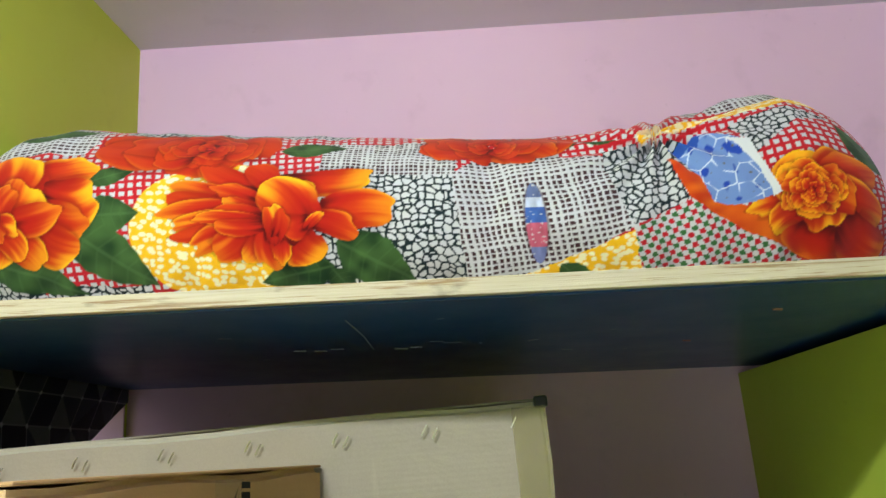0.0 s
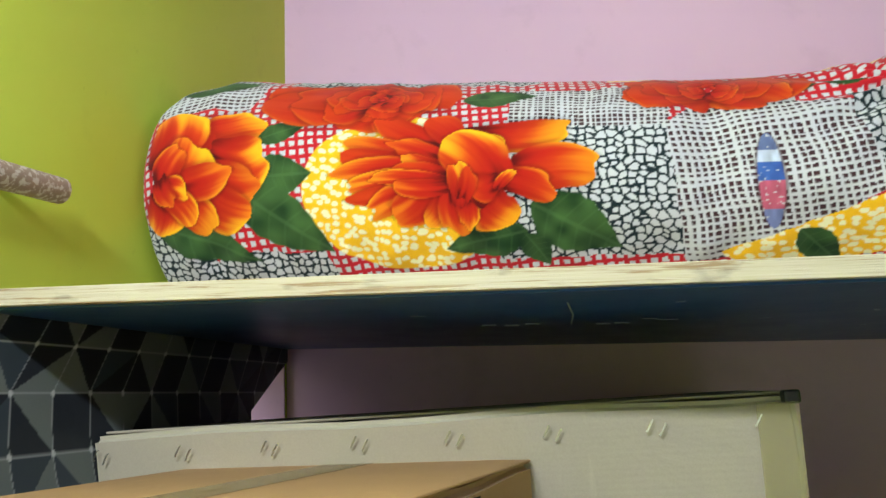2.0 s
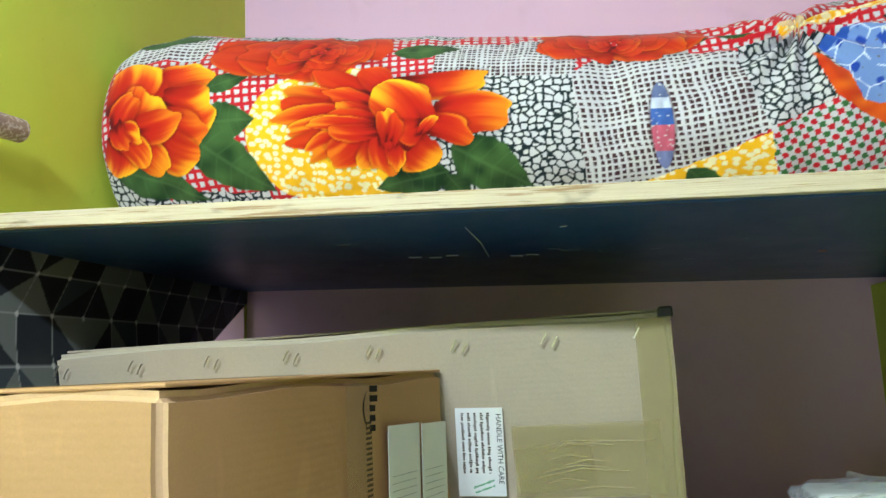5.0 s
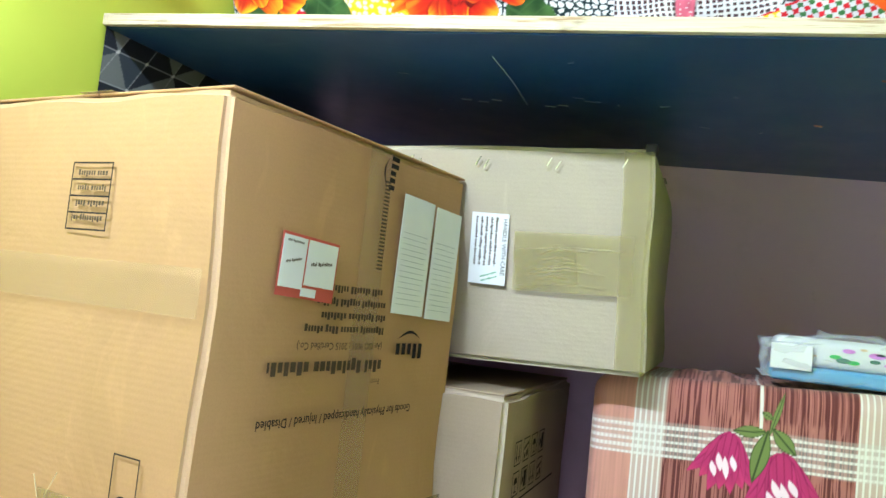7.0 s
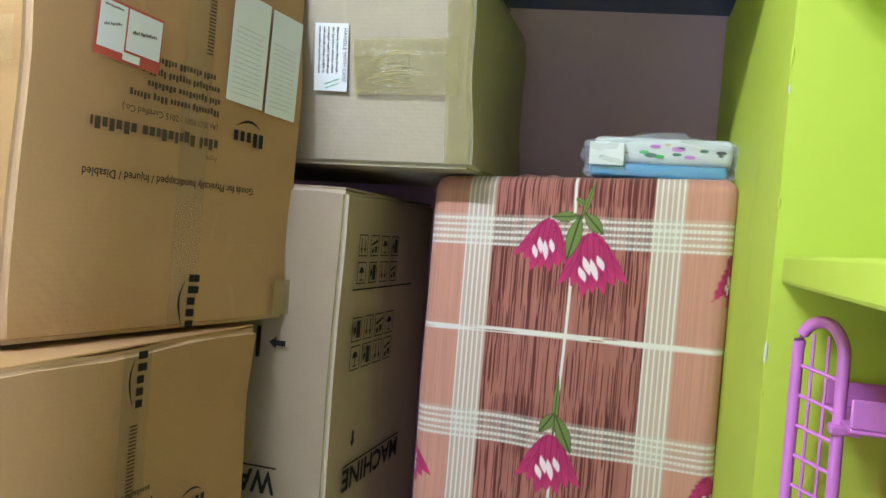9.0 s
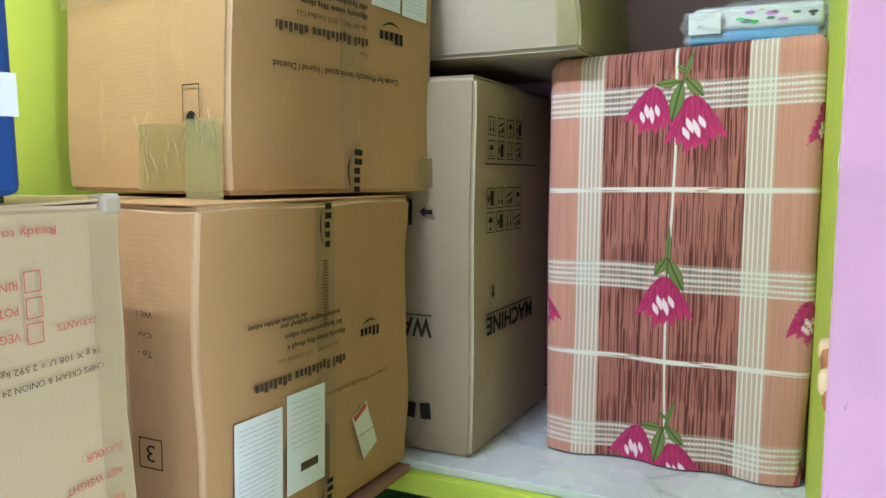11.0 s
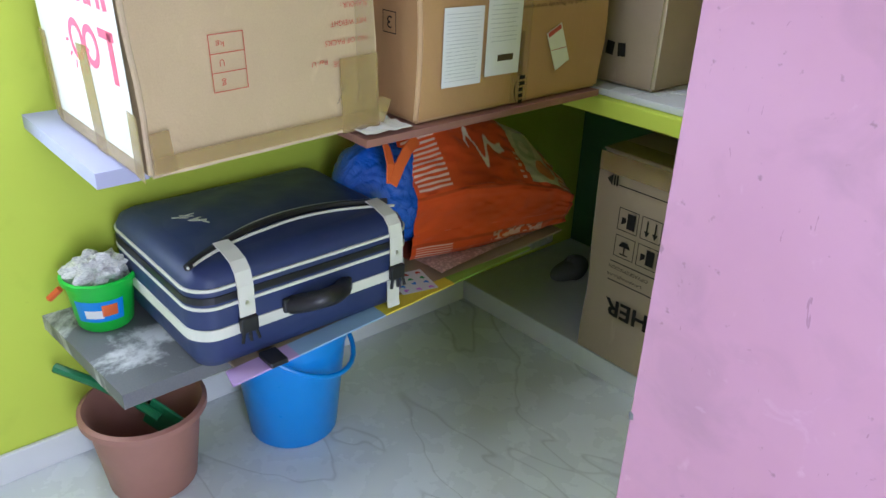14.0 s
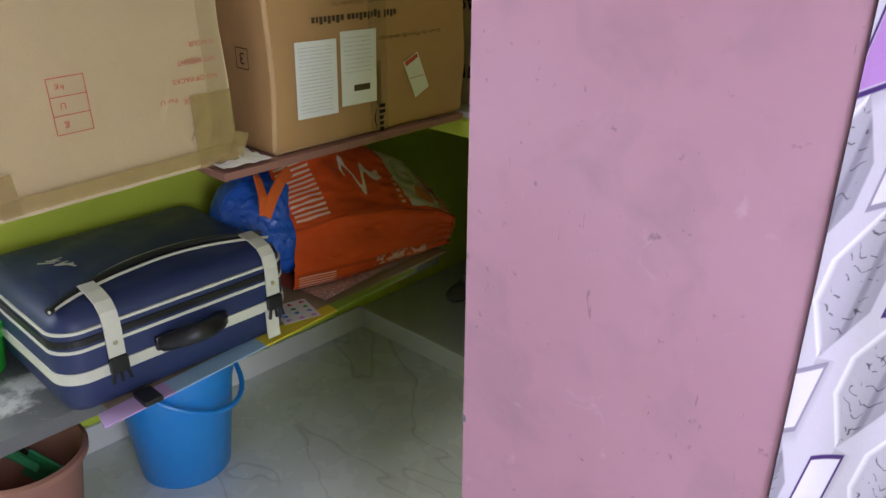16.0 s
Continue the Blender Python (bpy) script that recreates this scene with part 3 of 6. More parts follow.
# dishwasher carton on the plinth
W6, D6, H6 = 0.68, 0.52, 0.648
m6 = pose(-0.277, 1.085, 0.077, 0, 0, 0)
dish = carton("tan dishwasher carton with black pictograms, upside down", m6, W6, D6, H6, CARD_D, 0.003, seam="x", seed=13)

# print, papers and tape on the upper orthotics carton
f = side(W1)


def on1(y, z):
    return (y - 0.53) / math.cos(radians(8.6)) , z - 1.484


def put1(kind, y, z, *a, **k):
    u, v = on1(y, z)
    return kind(ort1, f, *((a[0],) if kind is words else ()), u, v, *(a[1:] if kind is words else a), **k)


for y, z, w in ((0.904, 1.916, 0.086), (0.993, 1.911, 0.080)):
    lab = put1(patch, y, z, w, 0.170, PAPER, turn=-2, name="paper_label", label="white printed despatch paper")
    bars(lab, Matrix.Identity(4), 0, -0.02, w * 0.8, 0.11, 14, INK_GREY, fill=0.14, lift=0.0006, seed=int(y * 100))
lab = put1(patch, 0.673, 1.878, 0.107, 0.074, RED_INK, turn=-3, name="courier_label", label="white courier label with red border")
patch(lab, Matrix.Identity(4), -0.030, 0.0035, 0.042, 0.060, PAPER, lift=0.0006, name="field")
patch(lab, Matrix.Identity(4), 0.0225, 0.0065, 0.057, 0.054, PAPER, lift=0.0006, name="field")
patch(lab, Matrix.Identity(4), 0.004, -0.029, 0.028, 0.010, PAPER, lift=0.0009, name="field")
bars(lab, Matrix.Identity(4), -0.030, 0.006, 0.028, 0.010, 1, INK_SOFT, turn=14, fill=0.35, lift=0.0012)
bars(lab, Matrix.Identity(4), 0.022, 0.008, 0.040, 0.010, 1, INK_SOFT, turn=8, fill=0.45, lift=0.0012)
bars(lab, Matrix.Identity(4), -0.030, 0.028, 0.03, 0.004, 1, INK_SOFT, fill=0.8, lift=0.0012)
put1(swoosh, 0.915, 1.790, 0.076, 0.040, INK, turn=180)
put1(bars, 0.735, 1.759, 0.23, 0.018, 1, INK_SOFT, fill=0.9, turn=180)
put1(words, 0.757, 1.787, "(An ISO 9001 : 2015 Certified Co.)", 0.18, 0.012, INK_SOFT, bold=0.008)
for k, (c_, w_) in enumerate(((0.762, 0.17), (0.775, 0.145), (0.770, 0.150), (0.757, 0.155))):
    put1(bars, c_, 1.806 + 0.0172 * k, w_, 0.011, 1, INK_SOFT, fill=0.85, turn=180, seed=k)
put1(words, 0.837, 1.738, "From", 0.022, 0.008, INK_SOFT)
put1(words, 0.776, 1.698, "Goods for Physically handicapped / Injured / Disabled", 0.327, 0.015, INK, bold=0.012)
put1(bars, 0.819, 1.950, 0.013, 0.124, 24, INK_SOFT, fill=0.5, gaps=False)
put1(swoosh, 0.809, 1.522, 0.085, 0.040, INK, turn=-92)
put1(swoosh, 0.822, 2.022, 0.05, 0.034, INK, turn=-92)
put1(patch, 0.80, 1.77, 0.055, 0.56, FAINT_TAPE, lift=0.0003, thick=0.0002, name="tape", label="yellowed clear packing tape")
put1(patch, 1.035, 1.522, 0.05, 0.06, TAPE, lift=0.0012, thick=0.0004, name="tape")
ff = front()
outline(ort1, ff, 0.250, 0.450, 0.072, 0.080, INK, 0.002, rows=4)
bars(ort1, ff, 0.250, 0.450, 0.055, 0.070, 4, INK_SOFT, turn=180, fill=0.4)
patch(ort1, ff, 0.225, 0.353, 0.44, 0.052, FAINT_TAPE, lift=0.0005, thick=0.0002, name="tape", label="clear packing tape")
disc = bmesh.new()
bmesh.ops.create_circle(disc, cap_ends=True, segments=20, radius=0.013)
ob = part("printed_symbol", disc, INK, ort1)
ob.matrix_local = ff @ pose(0.37, 0.12, 0.0006)
outline(ort1, ff, 0.37, 0.135, 0.042, 0.08, INK, 0.0018)
patch(ort1, ff, 0.33, 0.06, 0.20, 0.11, TAPE, lift=0.0012, thick=0.0004, name="tape", label="wrinkled brown packing tape")
patch(ort1, ff, 0.40, 0.05, 0.09, 0.14, CLEAR_TAPE, lift=0.0022, thick=0.0004, name="tape")
for k in range(12):
    rr = random.Random(k)
    x0, y0 = rr.uniform(0.2, 0.44), rr.uniform(0.01, 0.09)
    ob = part("tape_wrinkle", tube([(x0, y0, 0.0024), (x0 + rr.uniform(-.01, .01), y0 + 0.02, 0.0034), (x0 + rr.uniform(-.02, .02), y0 + 0.05, 0.0024)], 0.0007, 5), CREASE, ort1)
    ob.matrix_local = ff

# lower orthotics carton
f = side(W2)


def u2(y, z):
    return y - 0.380, z - 0.921


lab = patch(ort2, f, *u2(0.495, 1.073), 0.112, 0.163, PAPER, turn=-1, name="paper_label", label="white printed despatch paper")
bars(lab, Matrix.Identity(4), 0, 0.0, 0.095, 0.145, 19, INK_GREY, fill=0.16, lift=0.0006, seed=4)
lab = patch(ort2, f, *u2(0.615, 1.083), 0.105, 0.165, PAPER, turn=-1, name="paper_label", label="white printed despatch paper")
bars(lab, Matrix.Identity(4), 0, 0.03, 0.085, 0.085, 9, INK_GREY, fill=0.14, lift=0.0006, seed=6)
patch(lab, Matrix.Identity(4), 0.008, -0.045, 0.048, 0.014, INK_SOFT, lift=0.0006, name="barcode")
lab = patch(ort2, f, *u2(0.798, 1.042), 0.052, 0.098, PAPER_CREAM, turn=24, name="courier_label", label="cream courier label with red corner")
patch(lab, Matrix.Identity(4), 0.0, 0.042, 0.044, 0.011, RED_INK, lift=0.0006, name="border")
patch(lab, Matrix.Identity(4), 0.0, -0.005, 0.05, 0.0012, RED_INK, turn=-20, lift=0.0006, name="border")
swoosh(ort2, f, *u2(0.815, 1.235), 0.07, 0.034, INK, turn=180)
bars(ort2, f, *u2(0.608, 1.194), 0.25, 0.018, 1, INK_SOFT, fill=0.9, turn=180)
for k in range(3):
    bars(ort2, f, *u2(0.650 - 0.008 * k, 1.244 + 0.018 * k), 0.165, 0.009, 1, INK_SOFT, fill=0.9, turn=180, seed=k)
words(ort2, f, "(An ISO 9001 : 2015 Certified Co.)", *u2(0.628, 1.226), 0.17, 0.010, INK_SOFT)
words(ort2, f, "Goods for Physically handicapped", *u2(0.775, 1.141), 0.215, 0.012, INK_SOFT)
bars(ort2, f, *u2(0.545, 1.29), 0.15, 0.008, 1, INK_SOFT, fill=0.9, turn=180)
swoosh(ort2, f, *u2(0.674, 1.43), 0.08, 0.034, INK, turn=-90)
swoosh(ort2, f, *u2(0.674, 0.955), 0.07, 0.034, INK, turn=-90)
bars(ort2, f, *u2(0.674, 1.32), 0.015, 0.11, 22, INK_SOFT, fill=0.5, gaps=False)
bars(ort2, f, *u2(0.674, 1.04), 0.015, 0.10, 22, INK_SOFT, fill=0.5, gaps=False)
patch(ort2, f, *u2(0.674, 1.2), 0.055, 0.54, FAINT_TAPE, lift=0.0003, thick=0.0002, name="tape", label="yellowed clear packing tape")
ff = front()
for k, (t_, w_) in enumerate((("Wt. :", 0.03), ("City", 0.026), ("To -", 0.028))):
    words(ort2, ff, t_, W2 - 0.09, 0.40 - 0.028 * k, w_, 0.010, INK)
outline(ort2, ff, W2 - 0.085, 0.2, 0.045, 0.045, INK, 0.002)
words(ort2, ff, "3", W2 - 0.085, 0.2, 0.016, 0.025, INK)

# snack carton
f = side(W3)


def w3(text, u, v, w, h, ink=RED_INK):
    words(snack, f, text, u, v, w, h, ink)


w3("Ready to Eat Savoury (Proprietary Food)", 0.231, 0.536, 0.310, 0.013)
w3("RINGS", 0.314, 0.478, 0.039, 0.010)
w3("POTATO CHIPS", 0.287, 0.450, 0.091, 0.010)
w3("VEGGIE STIX", 0.294, 0.421, 0.078, 0.010)
w3("VARIANTS", 0.407, 0.421, 0.056, 0.009)
w3("KARARE", 0.171, 0.477, 0.052, 0.010)
w3("POTATO STIX", 0.159, 0.450, 0.088, 0.010)
w3("MULTIGRAIN", 0.161, 0.418, 0.084, 0.010)
w3("24 g X 108 U = 2.592 kg / -10-   23/12/2022/00.09", 0.303, 0.383, 0.268, 0.010, INK_SOFT)
w3("CHIPS CREAM & ONION 24 g/4.390/   N222357", 0.328, 0.363, 0.223, 0.010, INK_SOFT)
w3("FLAVOUR :", 0.429, 0.252, 0.060, 0.010)
w3("NET WEIGHT", 0.416, 0.220, 0.081, 0.010)
w3("NO OF PACKS", 0.409, 0.186, 0.097, 0.010)
w3("GRAMMAGE", 0.418, 0.145, 0.080, 0.010)
w3("Per U", 0.347, 0.152, 0.035, 0.009)
outline(snack, f, 0.352, 0.480, 0.021, 0.024, RED_INK, 0.0013)
outline(snack, f, 0.352, 0.450, 0.021, 0.024, RED_INK, 0.0013)
outline(snack, f, 0.351, 0.421, 0.021, 0.024, RED_INK, 0.0013)
outline(snack, f, 0.215, 0.478, 0.021, 0.024, RED_INK, 0.0013)
outline(snack, f, 0.214, 0.447, 0.021, 0.024, RED_INK, 0.0013)
outline(snack, f, 0.214, 0.417, 0.021, 0.024, RED_INK, 0.0013)
outline(snack, f, 0.164, 0.183, 0.066, 0.100, RED_INK, 0.0015, rows=3)
for k, t_ in enumerate(("g", "U", "kg")):
    w3(t_, 0.152, 0.150 + 0.033 * k, 0.015 if k == 2 else 0.009, 0.012)


def u3(y, z):
    return y + 0.171, z - 0.905 - 0.018 * (y + 0.171) / 0.487


patch(snack, f, *u3(0.265, 1.0), 0.090, 0.15, TAPE, lift=0.0009, thick=0.0004, name="tape", label="brown packing tape")
patch(snack, f, *u3(0.282, 1.2), 0.045, 0.53, FAINT_TAPE, lift=0.0006, thick=0.0003, name="tape", label="clear packing tape")
patch(snack, f, *u3(0.07, 0.942), 0.47, 0.028, TAPE, lift=0.0016, thick=0.0004, name="tape", label="brown packing tape along the bottom edge")
patch(snack, f, *u3(-0.145, 0.955), 0.035, 0.075, TAPE, lift=0.0022, thick=0.0004, turn=4, name="tape")
patch(snack, f, *u3(0.315, 0.96), 0.03, 0.05, TAPE, lift=0.004, thick=0.0006, turn=-25, name="tape")
for k in range(6):
    rr = random.Random(40 + k)
    u_, v_ = u3(0.21 + 0.012 * k, 1.0 + rr.uniform(-.05, .03))
    ob = part("tape_wrinkle", tube([(u_, v_, 0.0015), (u_ + rr.uniform(-.01, .015), v_ + 0.022, 0.003), (u_ + 0.01, v_ + 0.045, 0.0015)], 0.0009, 5), CLEAR_TAPE, snack)
    ob.matrix_local = f
part("torn_corner", box((W3 - 0.026, D3 - 0.03, H3 - 0.016), (W3 + 0.004, D3 - 0.001, H3 + 0.009), 0.005, 2), CARD_C, snack, "frayed torn cardboard corner")
ff = front()


def letter_block(x, y, w, h, turn=0):
    patch(snack, ff, x, y, w, h, PINK_INK, lift=0.0008, thick=0.0003, turn=turn, name="logo_shape")


# whitened front: the glare of daylight put in as a pale sheet
patch(snack, ff, W3 / 2, H3 / 2, W3 - 0.016, H3 - 0.012, PAPER_CREAM, lift=0.0002, thick=0.0003, name="front_glare", label="front panel whitened for the daylight on it")
# brand mark as plain pink blocks
for k in range(4):
    letter_block(0.40 - 0.062 * k, 0.315, 0.02, 0.075, (-1) ** k * 8)
    letter_block(0.376 - 0.062 * k, 0.30, 0.016, 0.045)
letter_block(0.15, 0.315, 0.012, 0.07)
letter_block(0.40, 0.20, 0.022, 0.085)
letter_block(0.385, 0.238, 0.07, 0.016)
for x_ in (0.30, 0.225):
    ob = part("logo_shape", lathe([(0.024, 0), (0.024, 0.0006), (0.038, 0.0006), (0.038, 0)], 24), PINK_INK, snack)
    ob.matrix_local = ff @ pose(x_, 0.205, 0.0006)
for k in range(7):
    a = math.pi * (1.05 + 0.15 * k)
    letter_block(0.225 + 0.055 * math.cos(a), 0.205 + 0.055 * math.sin(a), 0.006, 0.018, math.degrees(a) - 90)
bars(snack, ff, 0.28, 0.40, 0.19, 0.013, 1, PINK_INK, fill=0.9, turn=180)
patch(snack, ff, 0.25, 0.09, 0.055, 0.22, TAPE, lift=0.0016, thick=0.0004, turn=3, name="tape", label="brown packing tape")
patch(snack, ff, 0.012, 0.10, 0.04, 0.18, TAPE, lift=0.0016, thick=0.0004, name="tape")
patch(snack, ff, W3 - 0.015, 0.06, 0.04, 0.12, TAPE, lift=0.0020, thick=0.0004, turn=-3, name="tape")
patch(snack, ff, W3 / 2, 0.018, W3 * 0.96, 0.03, TAPE, lift=0.0018, thick=0.0004, name="tape")

# large pale carton: staples, tape, address label
f = facing((0, 0, 0), (1, 0, 0), (0, -0.056, 0.352)) @ pose(0, 0, 0.0075)
for k in range(8):
    x_ = 0.045 + 0.118 * k
    for j in range(2 if k else 1):
        st = part("staple", tube([(0, -0.007, -0.001), (0, -0.007, 0.002), (0.004, 0.007, 0.002), (0.004, 0.007, -0.001)], 0.0010, 5), STEEL, big, "bright steel staple")
        st.matrix_local = f @ pose(W4 - x_ + 0.014 * j, H4 - 0.020 - 0.005 * j, 0, 0, 0, -14)
patch(big, f, W4 - 0.118, 0.172, 0.190, 0.095, CLEAR_TAPE, lift=0.0010, thick=0.0004, name="tape", label="wrinkled yellowed tape")
patch(big, f, W4 - 0.022, 0.18, 0.045, 0.34, CLEAR_TAPE, lift=0.0016, thick=0.0004, name="tape", label="yellowed tape over the corner")
patch(big, f, W4 - 0.16, 0.165, 0.10, 0.06, CLEAR_TAPE, lift=0.0019, thick=0.0004, turn=6, name="tape")
for k in range(9):
    rr = random.Random(70 + k)
    x0, y0, a = W4 - 0.19 + rr.uniform(0, 0.05), 0.135 + 0.008 * k, rr.uniform(-0.15, 0.3)
    L = rr.uniform(0.05, 0.12)
    ob = part("tape_wrinkle", tube([(x0, y0, 0.0015), (x0 + L / 2, y0 + a * L / 2 + 0.004, 0.003), (x0 + L, y0 + a * L * 0.4, 0.0015)], 0.0011, 5), CREASE, big)
    ob.matrix_local = f
lab = patch(big, f, W4 - 0.256, 0.188, 0.063, 0.117, PAPER, lift=0.001, turn=-2, name="paper_label", label="white address label printed with a handling note")
words(lab, Matrix.Identity(4), "HANDLE WITH CARE", 0.026, 0.004, 0.092, 0.007, INK, turn=-90)
for k in range(5):
    bars(lab, Matrix.Identity(4), 0.012 - 0.0085 * k, 0.012, 0.08, 0.0045, 1, INK_SOFT, turn=-90, fill=0.9, seed=k)
bars(lab, Matrix.Identity(4), 0.004, -0.045, 0.03, 0.014, 2, GREEN_INK, turn=20, fill=0.4, name="marker_scrawl")
part("worn_corner", box((W4 - 0.014, -0.064, H4 - 0.010), (W4 + 0.004, -0.040, H4 + 0.005), 0.003), BLACK, big, "dark frayed corner")

# washing machine carton
f, ff = side(W5), front()
arrow = bmesh.new()
for q in ([(-0.014, 0, 0), (0.0, -0.011, 0), (0.0, 0.011, 0)], [(0, -0.005, 0), (0.018, -0.005, 0), (0.018, 0.005, 0), (0, 0.005, 0)]):
    arrow.faces.new([arrow.verts.new(p) for p in q])
ob = part("printed_symbol", arrow, INK, wash)
ob.matrix_local = ff @ pose(W5 - 0.108, 0.523, 0.0006)
patch(wash, ff, W5 - 0.143, 0.522, 0.008, 0.055, INK, lift=0.0006, name="printed_bar")
patch(wash, ff, W5 - 0.165, 0.48, 0.007, 0.14, INK, lift=0.0006, name="printed_bar")
words(wash, ff, "WASHING", W5 - 0.19, 0.275, 0.20, 0.042, INK, bold=0.028)
patch(wash, ff, W5 - 0.19, 0.302, 0.20, 0.003, INK, lift=0.0006, name="printed_bar")
for k in range(7):
    patch(wash, ff, W5 - 0.105 - 0.036 * k, 0.092, 0.024, 0.034, INK, lift=0.0006, turn=(-1) ** k * 6, name="logo_shape")
words(wash, f, "MACHINE", 0.205, 0.275, 0.29, 0.042, INK, bold=0.028)
patch(wash, f, 0.205, 0.302, 0.29, 0.003, INK, lift=0.0006, name="printed_bar")
arrow = bmesh.new()
for q in ([(-0.014, 0, 0), (0.0, -0.011, 0), (0.0, 0.011, 0)], [(0, -0.005, 0), (0.018, -0.005, 0), (0.018, 0.005, 0), (0, 0.005, 0)]):
    arrow.faces.new([arrow.verts.new(p) for p in q])
ob = part("printed_symbol", arrow, INK, wash)
ob.matrix_local = f @ pose(0.095, 0.345, 0.0006, 0, 0, 90)


def pictogram(parent, face, x, y, s, k):
    """A framed handling symbol of simple shapes."""
    outline(parent, face, x, y, s, s, INK, 0.0022, name="pictogram_frame")
    bm = bmesh.new()

    def poly(*pts):
        bm.faces.new([bm.verts.new((px * s, py * s, 0)) for px, py in pts])

    if k % 4 == 0:
        poly((-.3, .0), (-.15, -.25), (.15, -.25), (.3, .0))
        poly((-.03, 0), (.03, 0), (.03, .3), (-.03, .3))
        poly((-.2, .3), (.2, .3), (.2, .36), (-.2, .36))
    elif k % 4 == 1:
        poly((-.35, -.35), (.05, -.35), (.05, .35), (-.35, .35))
        poly((.1, -.1), (.32, -.1), (.32, .25), (.1, .1))
    elif k % 4 == 2:
        for a in (-.2, .2):
            poly((a - .04, -.35), (a + .04, -.35), (a + .04, .15), (a - .04, .15))
            poly((a - .14, .12), (a + .14, .12), (a, .38))
    else:
        poly((-.36, -.3), (.36, -.1), (.36, .02), (-.36, -.18))
        poly((-.3, -.02), (.0, .08), (-.08, .36), (-.32, .28))
        poly((.1, .12), (.34, .2), (.3, .4), (.08, .3))
    ob = part("pictogram", bm, INK, parent)
    ob.matrix_local = face @ pose(x, y, 0.0006, 0, 0, 180)


for r in range(2):
    for c in range(4):
        pictogram(wash, f, 0.075 + 0.055 * c, 0.50 + 0.052 * r, 0.045, r + c)
        pictogram(wash, f, 0.075 + 0.055 * c, 0.655 + 0.05 * r, 0.04, r * 2 + c)
patch(wash, f, 0.20, 0.625, 0.32, 0.003, INK, lift=0.0006, name="printed_bar")

# dishwasher carton
f = front()
bm = bmesh.new()
for q in ([(-0.019, 0, 0), (0.0, -0.017, 0), (0.0, 0.017, 0)], [(0.004, -0.015, 0), (0.009, -0.015, 0), (0.009, 0.015, 0), (0.004, 0.015, 0)], [(0.013, -0.015, 0), (0.018, -0.015, 0), (0.018, 0.015, 0), (0.013, 0.015, 0)]):
    bm.faces.new([bm.verts.new(p) for p in q])
ob = part("printed_symbol", bm, INK, dish)
ob.matrix_local = f @ pose(0.056, 0.573, 0.0006)
words(dish, f, "DELIVERY CAUTION", 0.361, 0.583, 0.152, 0.015, INK)
bm = bmesh.new()
bm.faces.new([bm.verts.new(p) for p in ((-0.014, 0.010, 0), (0.014, 0.010, 0), (0, -0.014, 0))])
ob = part("printed_symbol", bm, INK, dish)
ob.matrix_local = f @ pose(0.462, 0.585, 0.0006)
patch(dish, f, 0.325, 0.564, 0.49, 0.003, INK, lift=0.0006, name="printed_bar")
for r in range(2):
    for c in range(4):
        pictogram(dish, f, 0.125 + 0.077 * c, 0.388 + 0.082 * r, 0.067, r + c)
bm = bmesh.new()
for q in ([(-0.075, -0.007, 0), (-0.052, -0.007, 0), (-0.052, -0.017, 0), (-0.032, 0, 0), (-0.052, 0.017, 0), (-0.052, 0.007, 0), (-0.075, 0.007, 0)], [(-0.015, -0.075, 0), (-0.006, -0.075, 0), (-0.006, 0.075, 0), (-0.015, 0.075, 0)], [(0.0, -0.07, 0), (0.07, -0.07, 0), (0.036, -0.006, 0)], [(0.0, 0.07, 0), (0.07, 0.07, 0), (0.036, 0.006, 0)], [(0.078, -0.07, 0), (0.115, -0.07, 0), (0.115, 0.07, 0), (0.078, 0.07, 0), (0.044, 0, 0)]):
    bm.faces.new([bm.verts.new(p) for p in q])
ob = part("printed_symbol", bm, INK, dish)
ob.matrix_local = f @ pose(0.485, 0.445, 0.0006)
words(dish, f, "INSIDE", 0.545, 0.345, 0.09, 0.026, INK, bold=0.02)
words(dish, f, "OPVASKEMASKIN", 0.150, 0.318, 0.135, 0.012, INK)
words(dish, f, "LAVAVAJILLAS", 0.140, 0.294, 0.12, 0.012, INK)
patch(dish, f, 0.33, 0.336, 0.49, 0.003, INK, lift=0.0006, name="printed_bar")
patch(dish, f, 0.33, 0.276, 0.49, 0.003, INK, lift=0.0006, name="printed_bar")
words(dish, f, "OPPVASKMASKIN", 0.330, 0.318, 0.15, 0.012, INK)
words(dish, f, "LAVE-VAISSELLE", 0.325, 0.294, 0.14, 0.012, INK)
words(dish, f, "DISHWASHER", 0.338, 0.190, 0.50, 0.056, INK, bold=0.028)
patch(dish, f, W6 / 2, H6 - 0.028, W6 * 0.98, 0.055, TAPE, lift=0.001, thick=0.0004, name="tape", label="brown tape along the top edge")
g = facing((0, 0, H6 + 0.0055), (1, 0, 0), (0, 1, 0))
patch(dish, g, W6 / 2, 0.05, W6 * 0.98, 0.09, TAPE, lift=0.001, thick=0.0004, name="tape")
for k in range(9):
    rr = random.Random(90 + k)
    bars(dish, g, 0.09 + 0.06 * k, 0.09 + rr.uniform(-.03, .05), 0.035, 0.022, 3, INK, turn=rr.uniform(0, 90), fill=0.3, lift=0.002, seed=k, name="marker_scrawl")

